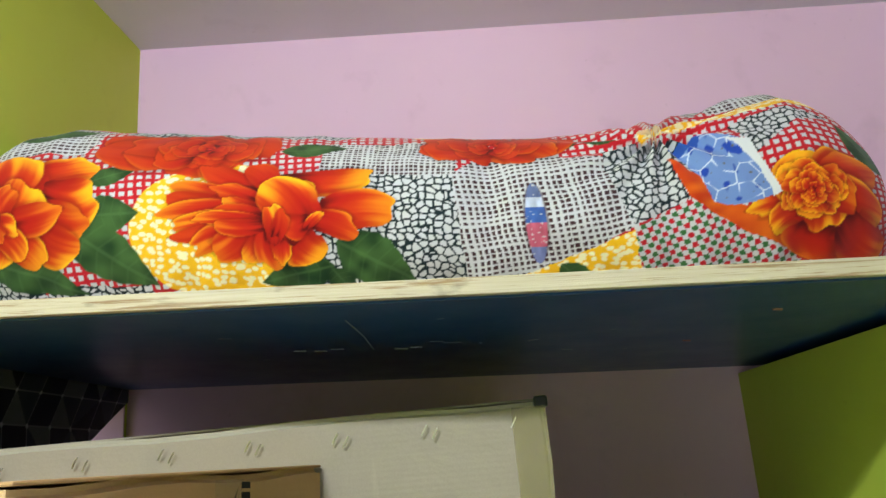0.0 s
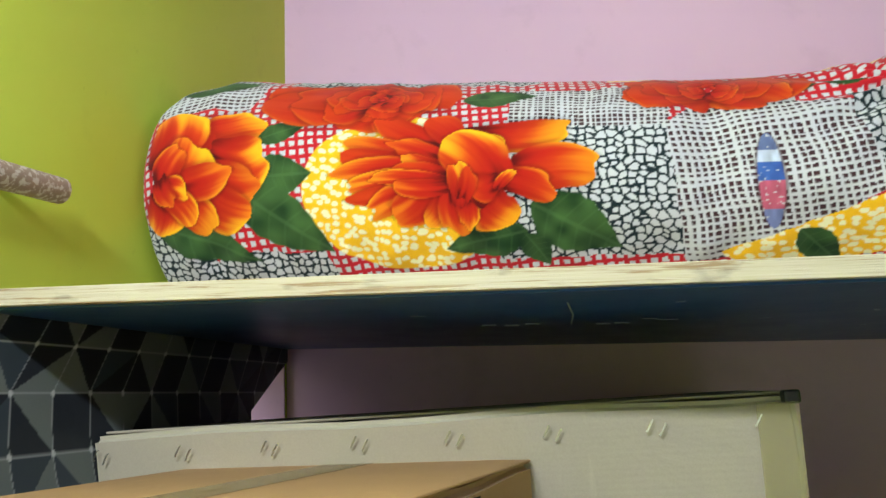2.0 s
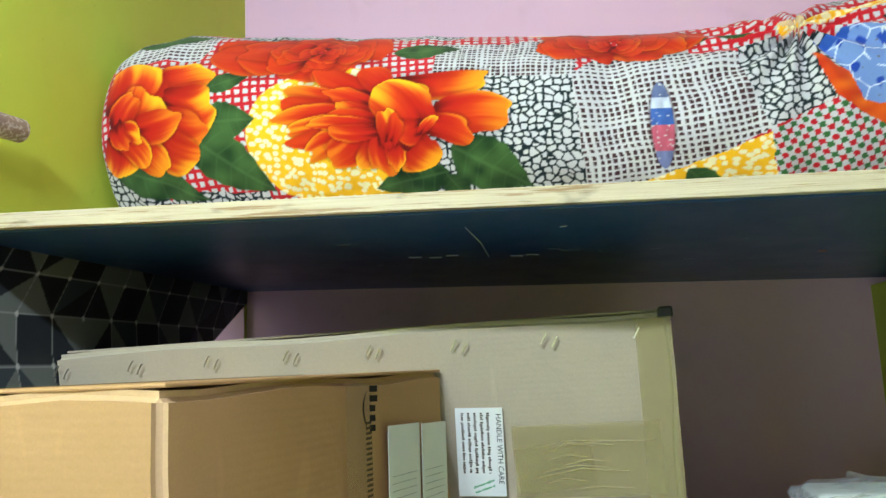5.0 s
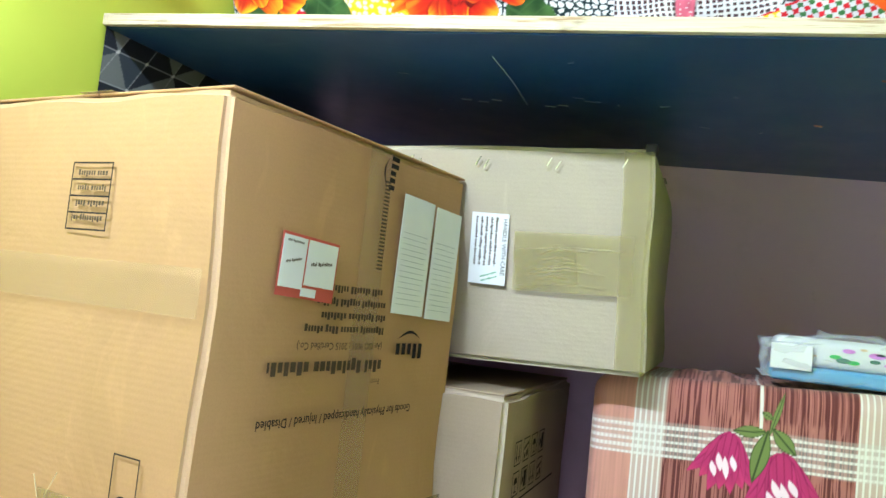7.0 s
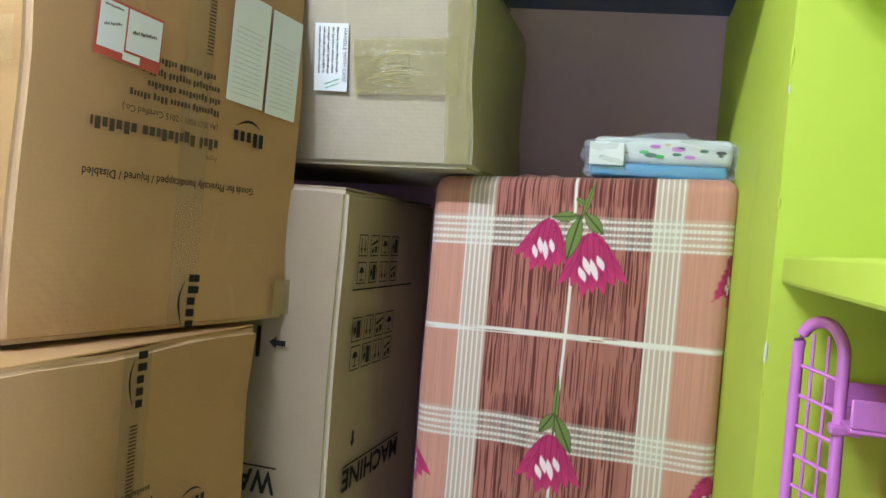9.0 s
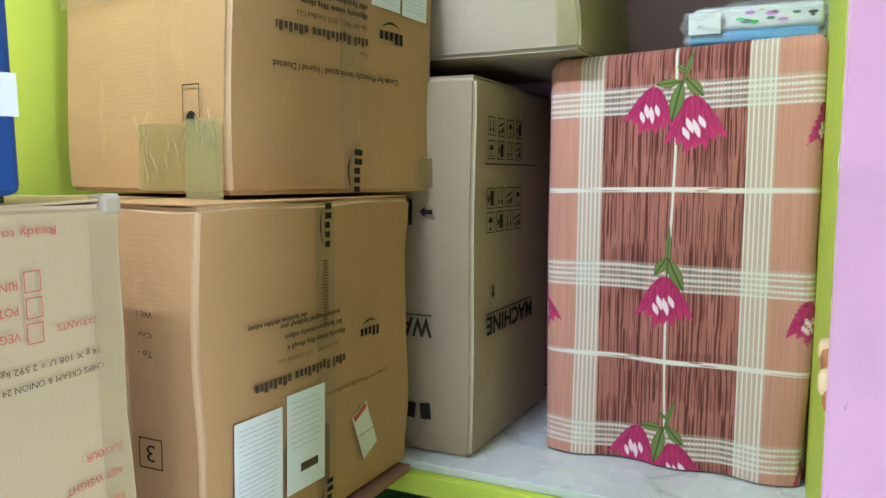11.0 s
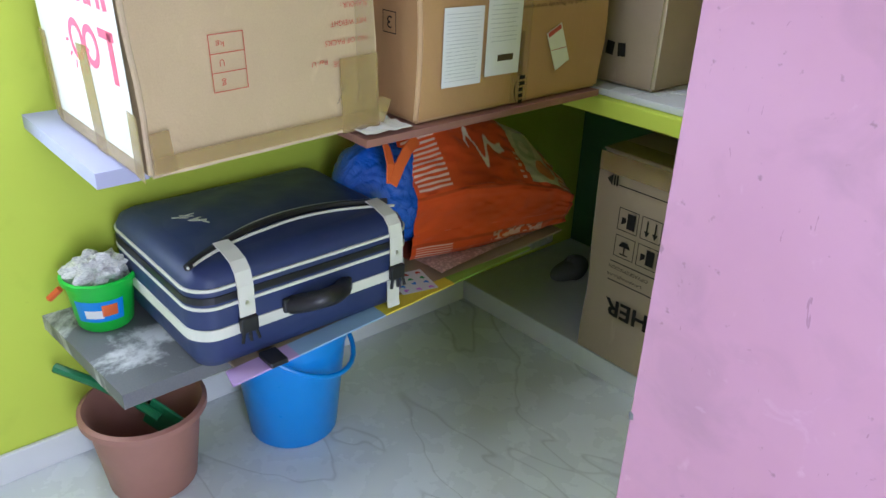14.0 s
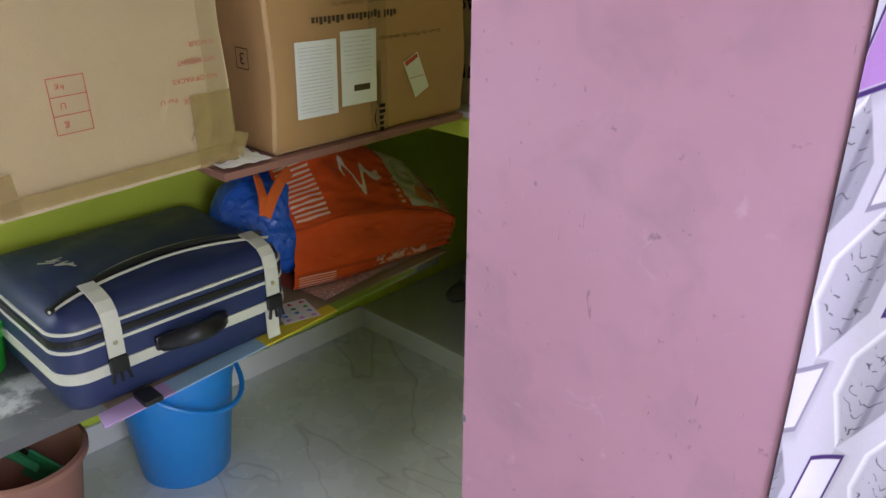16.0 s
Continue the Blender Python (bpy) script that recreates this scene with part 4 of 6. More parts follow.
# ---- printed cloths ----
def vnoise(x, y, seed=0):
    """Smooth value noise in 0..1."""
    xi, yi = np.floor(x).astype(np.int64), np.floor(y).astype(np.int64)
    fx, fy = x - xi, y - yi
    fx, fy = fx * fx * (3 - 2 * fx), fy * fy * (3 - 2 * fy)

    def h(i, j):
        n = (i * 374761393 + j * 668265263 + seed * 974711) & 0xFFFFFFFF
        n = ((n ^ (n >> 13)) * 1274126177) & 0xFFFFFFFF
        return ((n ^ (n >> 16)) & 0xFFFF) / 65535.0

    return (h(xi, yi) * (1 - fx) + h(xi + 1, yi) * fx) * (1 - fy) + (h(xi, yi + 1) * (1 - fx) + h(xi + 1, yi + 1) * fx) * fy


def cells(x, y, seed=0):
    """Distances to the nearest and next seed of an uneven mosaic."""
    xi, yi = np.floor(x), np.floor(y)
    d = []
    for i in (-1, 0, 1):
        for j in (-1, 0, 1):
            cx, cy = xi + i, yi + j
            jx = np.modf(np.abs(np.sin(cx * 127.1 + cy * 311.7 + seed) * 43758.5))[0]
            jy = np.modf(np.abs(np.sin(cx * 269.5 + cy * 183.3 + seed) * 43758.5))[0]
            d.append(np.hypot(cx + 0.1 + 0.8 * jx - x, cy + 0.1 + 0.8 * jy - y))
    d = np.sort(np.stack(d), 0)
    return d[0], d[1]


def blend(C, mask, col):
    mask = np.clip(mask, 0, 1)[..., None]
    return C * (1 - mask) + np.asarray(col) * mask


def step(a, b, v):
    t = np.clip((v - a) / (b - a), 0, 1)
    return t * t * (3 - 2 * t)


RED, CREAMY, GREENY = lin((196, 30, 42)), lin((208, 206, 209)), lin((62, 110, 60))
YELLOW, BROWNY, INKY = lin((250, 190, 20)), lin((70, 42, 46)), lin((26, 40, 44))


def petal(C, X, S, base, tip, width, lit, seed=0):
    """One broad petal: deep red at its base, streaked orange, with a pale gold rim, casting a printed shade on those behind."""
    a, b = np.array(base), np.array(tip)
    L = np.hypot(*(b - a))
    d = (b - a) / L
    t = ((X - a[0]) * d[0] + (S - a[1]) * d[1]) / L
    w = (-(X - a[0]) * d[1] + (S - a[1]) * d[0]) / (width / 2)
    side = math.copysign(1.0, math.sin(seed * 1.7 + 0.4))
    tc = np.clip(t, 0, 1)
    w = w + 0.45 * side * (tc * (1 - tc) * 2 - 0.2)
    t = t + 0.20 * (vnoise(w * 2.4 + seed, t * 0, seed) - 0.5) + 0.05 * w * w
    tc = np.clip(t, 0, 1)
    edge = (0.42 + 0.58 * tc ** 0.6) * np.sqrt(np.clip(1 - tc ** 4, 0, 1)) * (1 + 0.12 * (vnoise(tc * 6, w * 0, seed + 7) - 0.5)) * (t > 0) * (t < 1)
    gap = edge - np.abs(w)
    C = C * (1 - 0.30 * step(-0.26, 0.0, gap) * (t > 0.12) * (t < 1.04))[..., None]
    m = step(0.0, 0.05, gap)
    g = tc + 0.42 * (vnoise(w * 4 + seed, tc * 0.9, seed + 3) - 0.5) + 0.12 * (vnoise(w * 13, tc * 1.5, seed + 5) - 0.5)
    deep, red, orange, gold = lin((96, 8, 8)), lin((186, 28, 10)), lin((236, 86, 8)), lin((255, 186, 16))
    col = deep + (red - deep) * step(-0.05, 0.38, g)[..., None]
    col = col + (orange - col) * (step(0.34, 1.02, g) * (0.35 + 0.65 * max(0.0, min(1.0, lit + 0.1))))[..., None]
    rim = step(0.26, 0.03, gap) * step(0.25, 0.7, tc) * step(-0.4, 0.5, -w * side)
    col = col + (gold - col) * np.clip(step(0.62, 1.08, g) * max(lit, 0.0) + rim * (0.12 + 0.6 * max(lit, 0.0)), 0, 1)[..., None]
    col = col * (1 - 0.40 * step(0.1, 1.0, w * side) * (1 - 0.5 * tc))[..., None]
    return C * (1 - m[..., None]) + col * m[..., None]


def rose(C, X, S, cx, cs, r, ratio=1.0, seed=0, warm=0.5, spin=0.0, shift=(0.0, 0.0)):
    """A rose: rings of overlapping petals, laid from the outside in round a heart that may lie off its middle."""
    rnd = random.Random(seed)
    hx, hs = cx + shift[0], cs + shift[1]
    for ring, (n, out, wide) in enumerate(((7, 1.0, 0.98), (6, 0.84, 0.92), (6, 0.68, 0.78), (5, 0.52, 0.64), (4, 0.36, 0.48), (3, 0.22, 0.32), (2, 0.11, 0.18))):
        order = list(range(n))
        rnd.shuffle(order)
        for k in order:
            a = math.tau * (k + 0.37 * ring) / n + rnd.uniform(-0.2, 0.2) + spin
            f = out * rnd.uniform(0.85, 1.08)
            tip = (cx + shift[0] * (1 - out) + r * f * math.cos(a), cs + shift[1] * (1 - out) + r * ratio * f * math.sin(a))
            base = (hx + 0.22 * out * r * math.cos(a + rnd.uniform(-0.5, 0.5)), hs + 0.22 * out * r * ratio * math.sin(a))
            C = petal(C, X, S, base, tip, r * wide * (0.5 + 0.5 * ratio) * rnd.uniform(0.8, 1.15), warm + rnd.uniform(-0.2, 0.3), rnd.randint(1, 90))
    return C


def leaf(C, X, S, a, b, width):
    a, b = np.array(a), np.array(b)
    L = np.hypot(*(b - a))
    d = (b - a) / L
    t = ((X - a[0]) * d[0] + (S - a[1]) * d[1]) / L
    w = (-(X - a[0]) * d[1] + (S - a[1]) * d[0]) / (width / 2)
    shape = np.where((t > 0) & (t < 1), np.sin(np.pi * np.clip(t, 0, 1) ** 0.75), 0.0)
    edge = shape * (1 + 0.03 * np.sin(t * 40))
    m = step(0.0, 0.08, edge - np.abs(w))
    vein = step(0.10, 0.03, np.abs(w)) + 0.5 * step(0.8, 1.0, np.sin((t * 9 - np.abs(w) * 0.9) * math.tau / 1.4))
    tone = vnoise(X * 50, S * 50, 5)
    col = lin((24, 52, 24)) * (1 - tone[..., None]) + lin((72, 104, 52)) * tone[..., None]
    col = col + (lin((112, 146, 88)) - col) * (0.16 * np.clip(vein, 0, 1))[..., None]
    return C * (1 - m[..., None]) + col * m[..., None]


def crackle(X, S, size=0.0125, seed=1):
    wob = 0.3 * size
    x, s = X + wob * (vnoise(X * 120, S * 120, 2) - 0.5), S + wob * (vnoise(X * 120, S * 120, 3) - 0.5)
    d0, d1 = cells(x / size, s / size, seed)
    return blend(np.broadcast_to(CREAMY, X.shape + (3,)), step(0.27, 0.19, d1 - d0), INKY)


def weave(X, S, pitch=0.010, turn=0.12):
    c, n = math.cos(turn), math.sin(turn)
    u = X * c + S * n + 0.006 * (vnoise(X * 22, S * 22, 7) - 0.5)
    v = -X * n + S * c + 0.006 * (vnoise(X * 22, S * 22, 8) - 0.5)
    wu = 0.35 + 0.5 * (vnoise(u / pitch * 0.9, v * 6, 9) - 0.4)
    wv = 0.35 + 0.5 * (vnoise(u * 6, v / pitch * 0.9, 10) - 0.4)
    m = np.maximum(step(wu + 0.08, wu - 0.08, np.modf(np.abs(u / pitch + 50))[0]), step(wv + 0.08, wv - 0.08, np.modf(np.abs(v / pitch + 50))[0]))
    return blend(np.broadcast_to(BROWNY, X.shape + (3,)), m, CREAMY)


def checks(X, S, pitch=0.0095, turn=0.5, green=False):
    c, n = math.cos(turn), math.sin(turn)
    u, v = (X * c + S * n) / pitch, (-X * n + S * c) / pitch
    odd = ((np.floor(u) + np.floor(v)) % 2) == 0
    base = np.broadcast_to(CREAMY, X.shape + (3,))
    if green:
        return np.where(odd[..., None], np.where(((np.floor(u) % 2) == 0)[..., None], RED, GREENY), base)
    fu, fv = u - np.floor(u), v - np.floor(v)
    return blend(np.broadcast_to(RED, X.shape + (3,)), step(0.40, 0.46, fu) * step(0.40, 0.46, fv), CREAMY)


def mottle(X, S):
    d0, d1 = cells(X / 0.014 + 0.5 * vnoise(X * 90, S * 90, 12), S / 0.011, 4)
    return blend(np.broadcast_to(YELLOW, X.shape + (3,)), step(0.42, 0.32, d0), lin((250, 238, 190)))


def within(X, S, pts, soft=0.003):
    """Inside a polygon of (x, s)."""
    ins = np.zeros(X.shape, bool)
    rag = 0.004 * (vnoise(X * 60, S * 60, 21) - 0.5)
    x, s = X + rag, S + rag
    for (x0, s0), (x1, s1) in zip(pts, pts[1:] + pts[:1]):
        if s0 == s1:
            continue
        ins ^= ((s0 > s) != (s1 > s)) & (x < (x1 - x0) * (s - s0) / (s1 - s0) + x0)
    return ins * 1.0


# printed roses: base, tip, width and glow of each petal, outer ones first
ROSE_SIDE = ((-0.73, 0.035, -0.609, 0.08, 0.071, 1),
    (-0.68, 0.011, -0.599, 0.023, 0.095, 1),
    (-0.694, -0.012, -0.617, -0.027, 0.076, 0.25),
    (-0.705, -0.037, -0.631, -0.075, 0.072, 0.8),
    (-0.748, -0.043, -0.691, -0.088, 0.059, 0.6),
    (-0.763, -0.031, -0.776, -0.092, 0.064, 0.9),
    (-0.755, 0.013, -0.745, 0.114, 0.098, 0.8),
    (-0.754, -0.029, -0.704, 0.042, 0.094, 1),
    (-0.751, -0.025, -0.654, -0.003, 0.056, 0.35),
    (-0.761, -0.024, -0.718, -0.078, 0.046, 0.85),
    (-0.766, -0.023, -0.736, 0.041, 0.054, 0.3),
    (-0.766, -0.021, -0.723, -0.03, 0.037, 0.9),
    (-0.769, -0.003, -0.753, -0.048, 0.034, 0.2))
ROSE_MIDDLE = ((-0.316, 0.044, -0.158, 0.057, 0.058, 0.75),
    (-0.316, 0.028, -0.431, 0.079, 0.05, 0.05),
    (-0.307, 0.033, -0.358, 0.087, 0.05, 0.1),
    (-0.352, 0.009, -0.485, 0.045, 0.038, 0.45),
    (-0.352, 0.005, -0.496, 0.015, 0.047, 0.05),
    (-0.352, -0.004, -0.501, -0.007, 0.043, 0.5),
    (-0.348, -0.015, -0.483, -0.027, 0.034, 0.6),
    (-0.349, -0.025, -0.479, -0.048, 0.031, 0.1),
    (-0.345, -0.029, -0.445, -0.064, 0.043, 0.55),
    (-0.246, -0.014, -0.12, -0.003, 0.077, 0.55),
    (-0.268, -0.017, -0.184, -0.043, 0.047, 0.5),
    (-0.284, -0.043, -0.249, -0.088, 0.071, 0.85),
    (-0.344, -0.024, -0.413, -0.08, 0.058, 0.4),
    (-0.335, -0.047, -0.362, -0.089, 0.038, 0.9),
    (-0.325, -0.033, -0.321, -0.101, 0.044, 0.45),
    (-0.31, -0.042, -0.304, -0.093, 0.031, 0.95))
ROSE_HEART = ((-0.307, 0.022, -0.247, 0.036, 0.037, 0.7),
    (-0.329, 0.009, -0.413, 0.042, 0.034, 0.3),
    (-0.327, -0.007, -0.398, 0.018, 0.029, 0.55),
    (-0.324, -0.016, -0.412, -0.004, 0.032, 0.15),
    (-0.322, -0.025, -0.445, -0.012, 0.026, 0.6),
    (-0.325, -0.033, -0.408, -0.029, 0.03, 0.35),
    (-0.261, -0.044, -0.324, 0.05, 0.095, 1),
    (-0.311, -0.058, -0.318, 0.007, 0.036, 0.9),
    (-0.26, -0.027, -0.301, -0.036, 0.043, 0.15),
    (-0.31, -0.052, -0.299, -0.003, 0.026, 0.1),
    (-0.265, -0.04, -0.239, -0.009, 0.018, 1))
ROSE_RIGHT = ((0.493, -0.046, 0.496, 0.034, 0.093, 0.9),
    (0.503, -0.034, 0.56, 0.042, 0.059, 0.5),
    (0.507, -0.043, 0.594, 0.027, 0.075, 0.3),
    (0.501, -0.052, 0.604, -0.058, 0.088, 0.7),
    (0.5, -0.058, 0.584, -0.112, 0.078, 0.6),
    (0.493, -0.046, 0.403, -0.048, 0.037, 0.95),
    (0.483, -0.056, 0.429, -0.079, 0.043, 0.95),
    (0.508, -0.079, 0.492, -0.138, 0.096, 0.15),
    (0.532, -0.078, 0.601, -0.147, 0.081, 0.5),
    (0.494, -0.038, 0.453, 0.006, 0.064, 0.85),
    (0.494, -0.038, 0.515, -0.092, 0.068, 0.9),
    (0.494, -0.038, 0.562, -0.034, 0.074, 0.3))


def bedding_print(X, S):
    C = checks(X, S, 0.0145, 0.1)

    def lay(mask, pat):
        nonlocal C
        C = C * (1 - mask[..., None]) + pat * mask[..., None]

    wv, cr, mo = weave(X, S), crackle(X, S), mottle(X, S)
    lay(within(X, S, [(-0.83, -0.34), (0.70, -0.34), (0.70, -0.17), (-0.83, -0.17)]), wv)
    lay(within(X, S, [(-0.83, -0.20), (-0.69, -0.20), (-0.71, -0.09), (-0.83, -0.07)]), cr)
    lay(within(X, S, [(-0.72, -0.20), (-0.50, -0.20), (-0.53, -0.125), (-0.69, -0.125)]), cr)
    lay(within(X, S, [(-0.83, 0.11), (-0.64, 0.11), (-0.62, 0.22), (-0.83, 0.24)]), wv)
    lay(step(1.0, 0.98, np.hypot((X + 0.395) / 0.155, (S + 0.035) / 0.125)), mo)
    lay(within(X, S, [(-0.27, -0.145), (-0.02, -0.145), (0.0, -0.10), (-0.035, 0.06), (-0.20, 0.07), (-0.26, -0.02)]), cr)
    lay(within(X, S, [(-0.245, 0.068), (-0.03, 0.06), (-0.02, 0.155), (-0.235, 0.16)]), weave(X, S, 0.008, -0.05))
    lay(within(X, S, [(-0.035, 0.06), (-0.02, -0.16), (0.04, -0.15), (0.236, -0.05), (0.20, 0.09), (0.10, 0.115), (0.0, 0.10)]), wv)
    lay(within(X, S, [(0.025, -0.142), (0.236, -0.056), (0.245, -0.15), (0.05, -0.17)]), mo)
    lay(within(X, S, [(0.20, 0.12), (0.20, 0.06), (0.232, -0.05), (0.33, -0.01), (0.33, 0.10)]), cr)
    lay(within(X, S, [(0.232, -0.055), (0.325, -0.012), (0.40, -0.06), (0.48, -0.13), (0.46, -0.17), (0.24, -0.15)]), checks(X, S, 0.0085, 0.3, True))
    lay(within(X, S, [(0.26, 0.115), (0.40, 0.14), (0.56, 0.16), (0.56, 0.19), (0.40, 0.175), (0.26, 0.14)]), mo)
    lay(within(X, S, [(0.42, 0.04), (0.50, 0.10), (0.56, 0.13), (0.48, 0.14), (0.40, 0.12)]), cr)
    lay(within(X, S, [(0.38, 0.18), (0.62, 0.18), (0.62, 0.34), (0.30, 0.34)]), wv)
    lay(within(X, S, [(-0.60, 0.19), (-0.2, 0.19), (-0.2, 0.40), (-0.60, 0.40)]), cr)
    lay(within(X, S, [(-0.10, 0.24), (0.3, 0.24), (0.3, 0.45), (-0.10, 0.45)]), mo)
    for a, b, w in (((-0.625, -0.012), (-0.53, -0.004), 0.055), ((-0.65, -0.03), (-0.508, -0.128), 0.07), ((-0.79, -0.075), (-0.625, -0.14), 0.055), ((-0.62, 0.045), (-0.54, 0.08), 0.03),
                    ((-0.218, -0.058), (-0.10, -0.132), 0.075), ((-0.225, -0.10), (-0.345, -0.125), 0.05), ((-0.23, -0.105), (-0.20, -0.16), 0.035), ((-0.77, 0.17), (-0.64, 0.205), 0.04),
                    ((-0.31, 0.125), (-0.20, 0.145), 0.04), ((0.06, 0.118), (0.17, 0.14), 0.035), ((0.62, 0.03), (0.56, 0.12), 0.05), ((0.12, -0.11), (0.17, -0.17), 0.04), ((-0.06, 0.15), (0.0, 0.175), 0.03), ((0.17, 0.15), (0.24, 0.135), 0.025)):
        C = leaf(C, X, S, a, b, w * 1.25)
    C = rose(C, X, S, -0.465, 0.138, 0.165, 0.40, 17, -0.25, shift=(0.03, 0.0))
    C = rose(C, X, S, 0.03, 0.155, 0.14, 0.42, 41, -0.2)
    for k, (bx, bs, tx, ts, w, lit) in enumerate(ROSE_SIDE):
        C = petal(C, X, S, (bx, bs), (tx, ts), w * 1.3, lit, 3 * k + 2)
    for k, (bx, bs, tx, ts, w, lit) in enumerate(ROSE_MIDDLE + ROSE_HEART):
        C = petal(C, X, S, (bx, bs), (tx, ts), w * 1.3, lit - 0.15, 5 * k + 1)
    fringe = within(X, S, [(0.293, 0.064), (0.338, 0.021), (0.352, -0.026), (0.404, -0.043), (0.451, -0.063), (0.449, -0.115), (0.375, -0.069), (0.315, -0.016)])
    C = C * (1 - fringe[..., None]) + fringe[..., None] * (lin((198, 44, 14)) + (lin((236, 110, 16)) - lin((198, 44, 14))) * vnoise(X * 40, S * 70, 83)[..., None])
    for k, (bx, bs, tx, ts, w, lit) in enumerate(ROSE_RIGHT):
        C = petal(C, X, S, (bx, bs), (tx, ts), w * 1.35, lit, 7 * k + 3)
    C = rose(C, X, S, 0.496, -0.03, 0.056, 0.85, 47, 0.5)
    # blue under-cloth in the torn places
    hole = within(X, S, [(0.296, 0.079), (0.341, 0.103), (0.392, 0.09), (0.417, 0.066), (0.43, 0.025), (0.444, -0.030), (0.404, -0.036), (0.379, -0.038), (0.35, -0.023), (0.336, 0.021)])
    under = np.broadcast_to(lin((118, 146, 206)), X.shape + (3,))
    under = blend(under, step(0.72, 0.8, vnoise(X * 70, S * 70, 51)), lin((40, 72, 170)))
    d0, d1 = cells(X / 0.03, S / 0.03, 9)
    under = blend(under, step(0.075, 0.03, d1 - d0) * step(0.35, 0.5, vnoise(X * 45, S * 45, 52)), lin((222, 232, 244)))
    under = blend(under, step(0.13, 0.08, d0 + 0.12 * vnoise(X * 200, S * 200, 53)), lin((110, 104, 78)))
    under = blend(under, within(X, S, [(0.29, 0.13), (0.36, 0.13), (0.345, 0.085), (0.30, 0.06)]), lin((52, 88, 176)))
    C = C * (1 - hole[..., None]) + under * hole[..., None]
    rim = within(X, S, [(0.385, 0.086), (0.417, 0.072), (0.449, -0.028), (0.436, -0.033), (0.420, 0.025), (0.405, 0.058)])
    C = blend(C, rim, lin((226, 226, 226)))
    q = np.hypot(0, (X - 0.088 - 0.06 * (S + 0.03) * -0.15) / (0.017 * np.sqrt(np.clip(1 - ((S + 0.034) / 0.073) ** 2, 1e-4, 1))))
    slit = step(1.0, 0.9, q) * (np.abs(S + 0.034) < 0.073)
    band = np.where((S > 0.012)[..., None], lin((104, 116, 160)), np.where((S > -0.005)[..., None], lin((200, 206, 226)), np.where((S > -0.035)[..., None], lin((66, 98, 170)), np.where((S > -0.078)[..., None], lin((198, 96, 118)), lin((122, 130, 180))))))
    band = band * (0.7 + 0.5 * vnoise(X * 180, S * 60, 61))[..., None]
    band = blend(band, step(0.78, 0.9, vnoise(X * 260, S * 300, 62)), CREAMY)
    C = C * (1 - slit[..., None]) + band * slit[..., None]
    C = blend(C, step(0.18, 0.05, np.abs(q - 1.0)) * (np.abs(S + 0.034) < 0.073) * 0.6, BROWNY)
    return C


bolster = thing("bedding_roll", "rolled bedding in a bright rose-print cotton cover, torn in places", "bedding", pose(0, 0, 2.243))
xs = np.concatenate([[-0.8215, -0.8205, -0.8185, -0.8155], np.linspace(-0.812, 0.6575, 790)])
th = np.concatenate([np.linspace(-1.55, 1.95, 400), np.linspace(1.95, 2 * math.pi - 1.55, 42)[1:-1]])
X, T = np.meshgrid(xs, th, indexing="ij")
S = T * 0.21
hgt = np.interp(X, [-.82, -.7, -.4, 0, .12, .25, .35, .5, .6], [.405, .425, .395, .36, .35, .355, .375, .415, .38])
fall = np.clip(1 - np.abs((X + 0.095) / np.where(X < -0.095, 0.7275, 0.754)) ** np.where(X < -0.095, 40, 12), 0, 1) ** np.where(X < -0.095, 0.2, 0.45)
dx, ds = X - 0.285, S - 0.125
near = np.exp(-np.hypot(dx, ds) / 0.11)
fold = 0.012 * near * np.sin(np.arctan2(ds, dx) * 13) + 0.004 * (vnoise(X * 9, S * 14, 31) - 0.5) + 0.0025 * (vnoise(X * 30, S * 22, 33) - 0.5) * 2
fold += -0.012 * np.exp(-(((X - 0.02) / 0.03) ** 2)) * np.exp(-((S - 0.02) / 0.12) ** 2)
fold += 0.004 * np.exp(-np.abs(S + 0.13) / 0.03) * np.sin(X * 75 + 3 * vnoise(X * 9, S * 3, 3))
rr_ = 1 + fold / 0.2
Y = 1.36 - 0.022 * np.clip((-0.55 - X) / 0.25, 0, 1) - 0.225 * fall * np.cos(T) * rr_
Z = -0.042 * X + hgt / 2 + hgt / 2 * fall * np.sin(T) * rr_
Z = np.maximum(Z, -0.042 * X + 0.001)
ROSE_CLOTH = printed_cloth("rose_print_cotton")
sheet("cover", np.stack([X, Y, Z], -1), bedding_print(X, S), ROSE_CLOTH, bolster, wrap=True)
# knotted twist of cloth where the cover is tied
for k in range(5):
    a = k * 1.25
    part("knot", tube([(0.285, 1.175, 0.268), (0.285 + 0.012 * math.cos(a), 1.168, 0.276 + 0.012 * math.sin(a)), (0.285 + 0.026 * math.cos(a), 1.170 + 0.02 * max(0, math.sin(a)), 0.273 + 0.02 * math.sin(a))], 0.005, 7), BASKET_CREAM, bolster, "twisted knot in the cover", True)

# cloth-covered box on the counter
covered = thing("covered_box", "tall box under a brown plaid cloth with pink flowers", "box", pose(0, 0, 0.917))


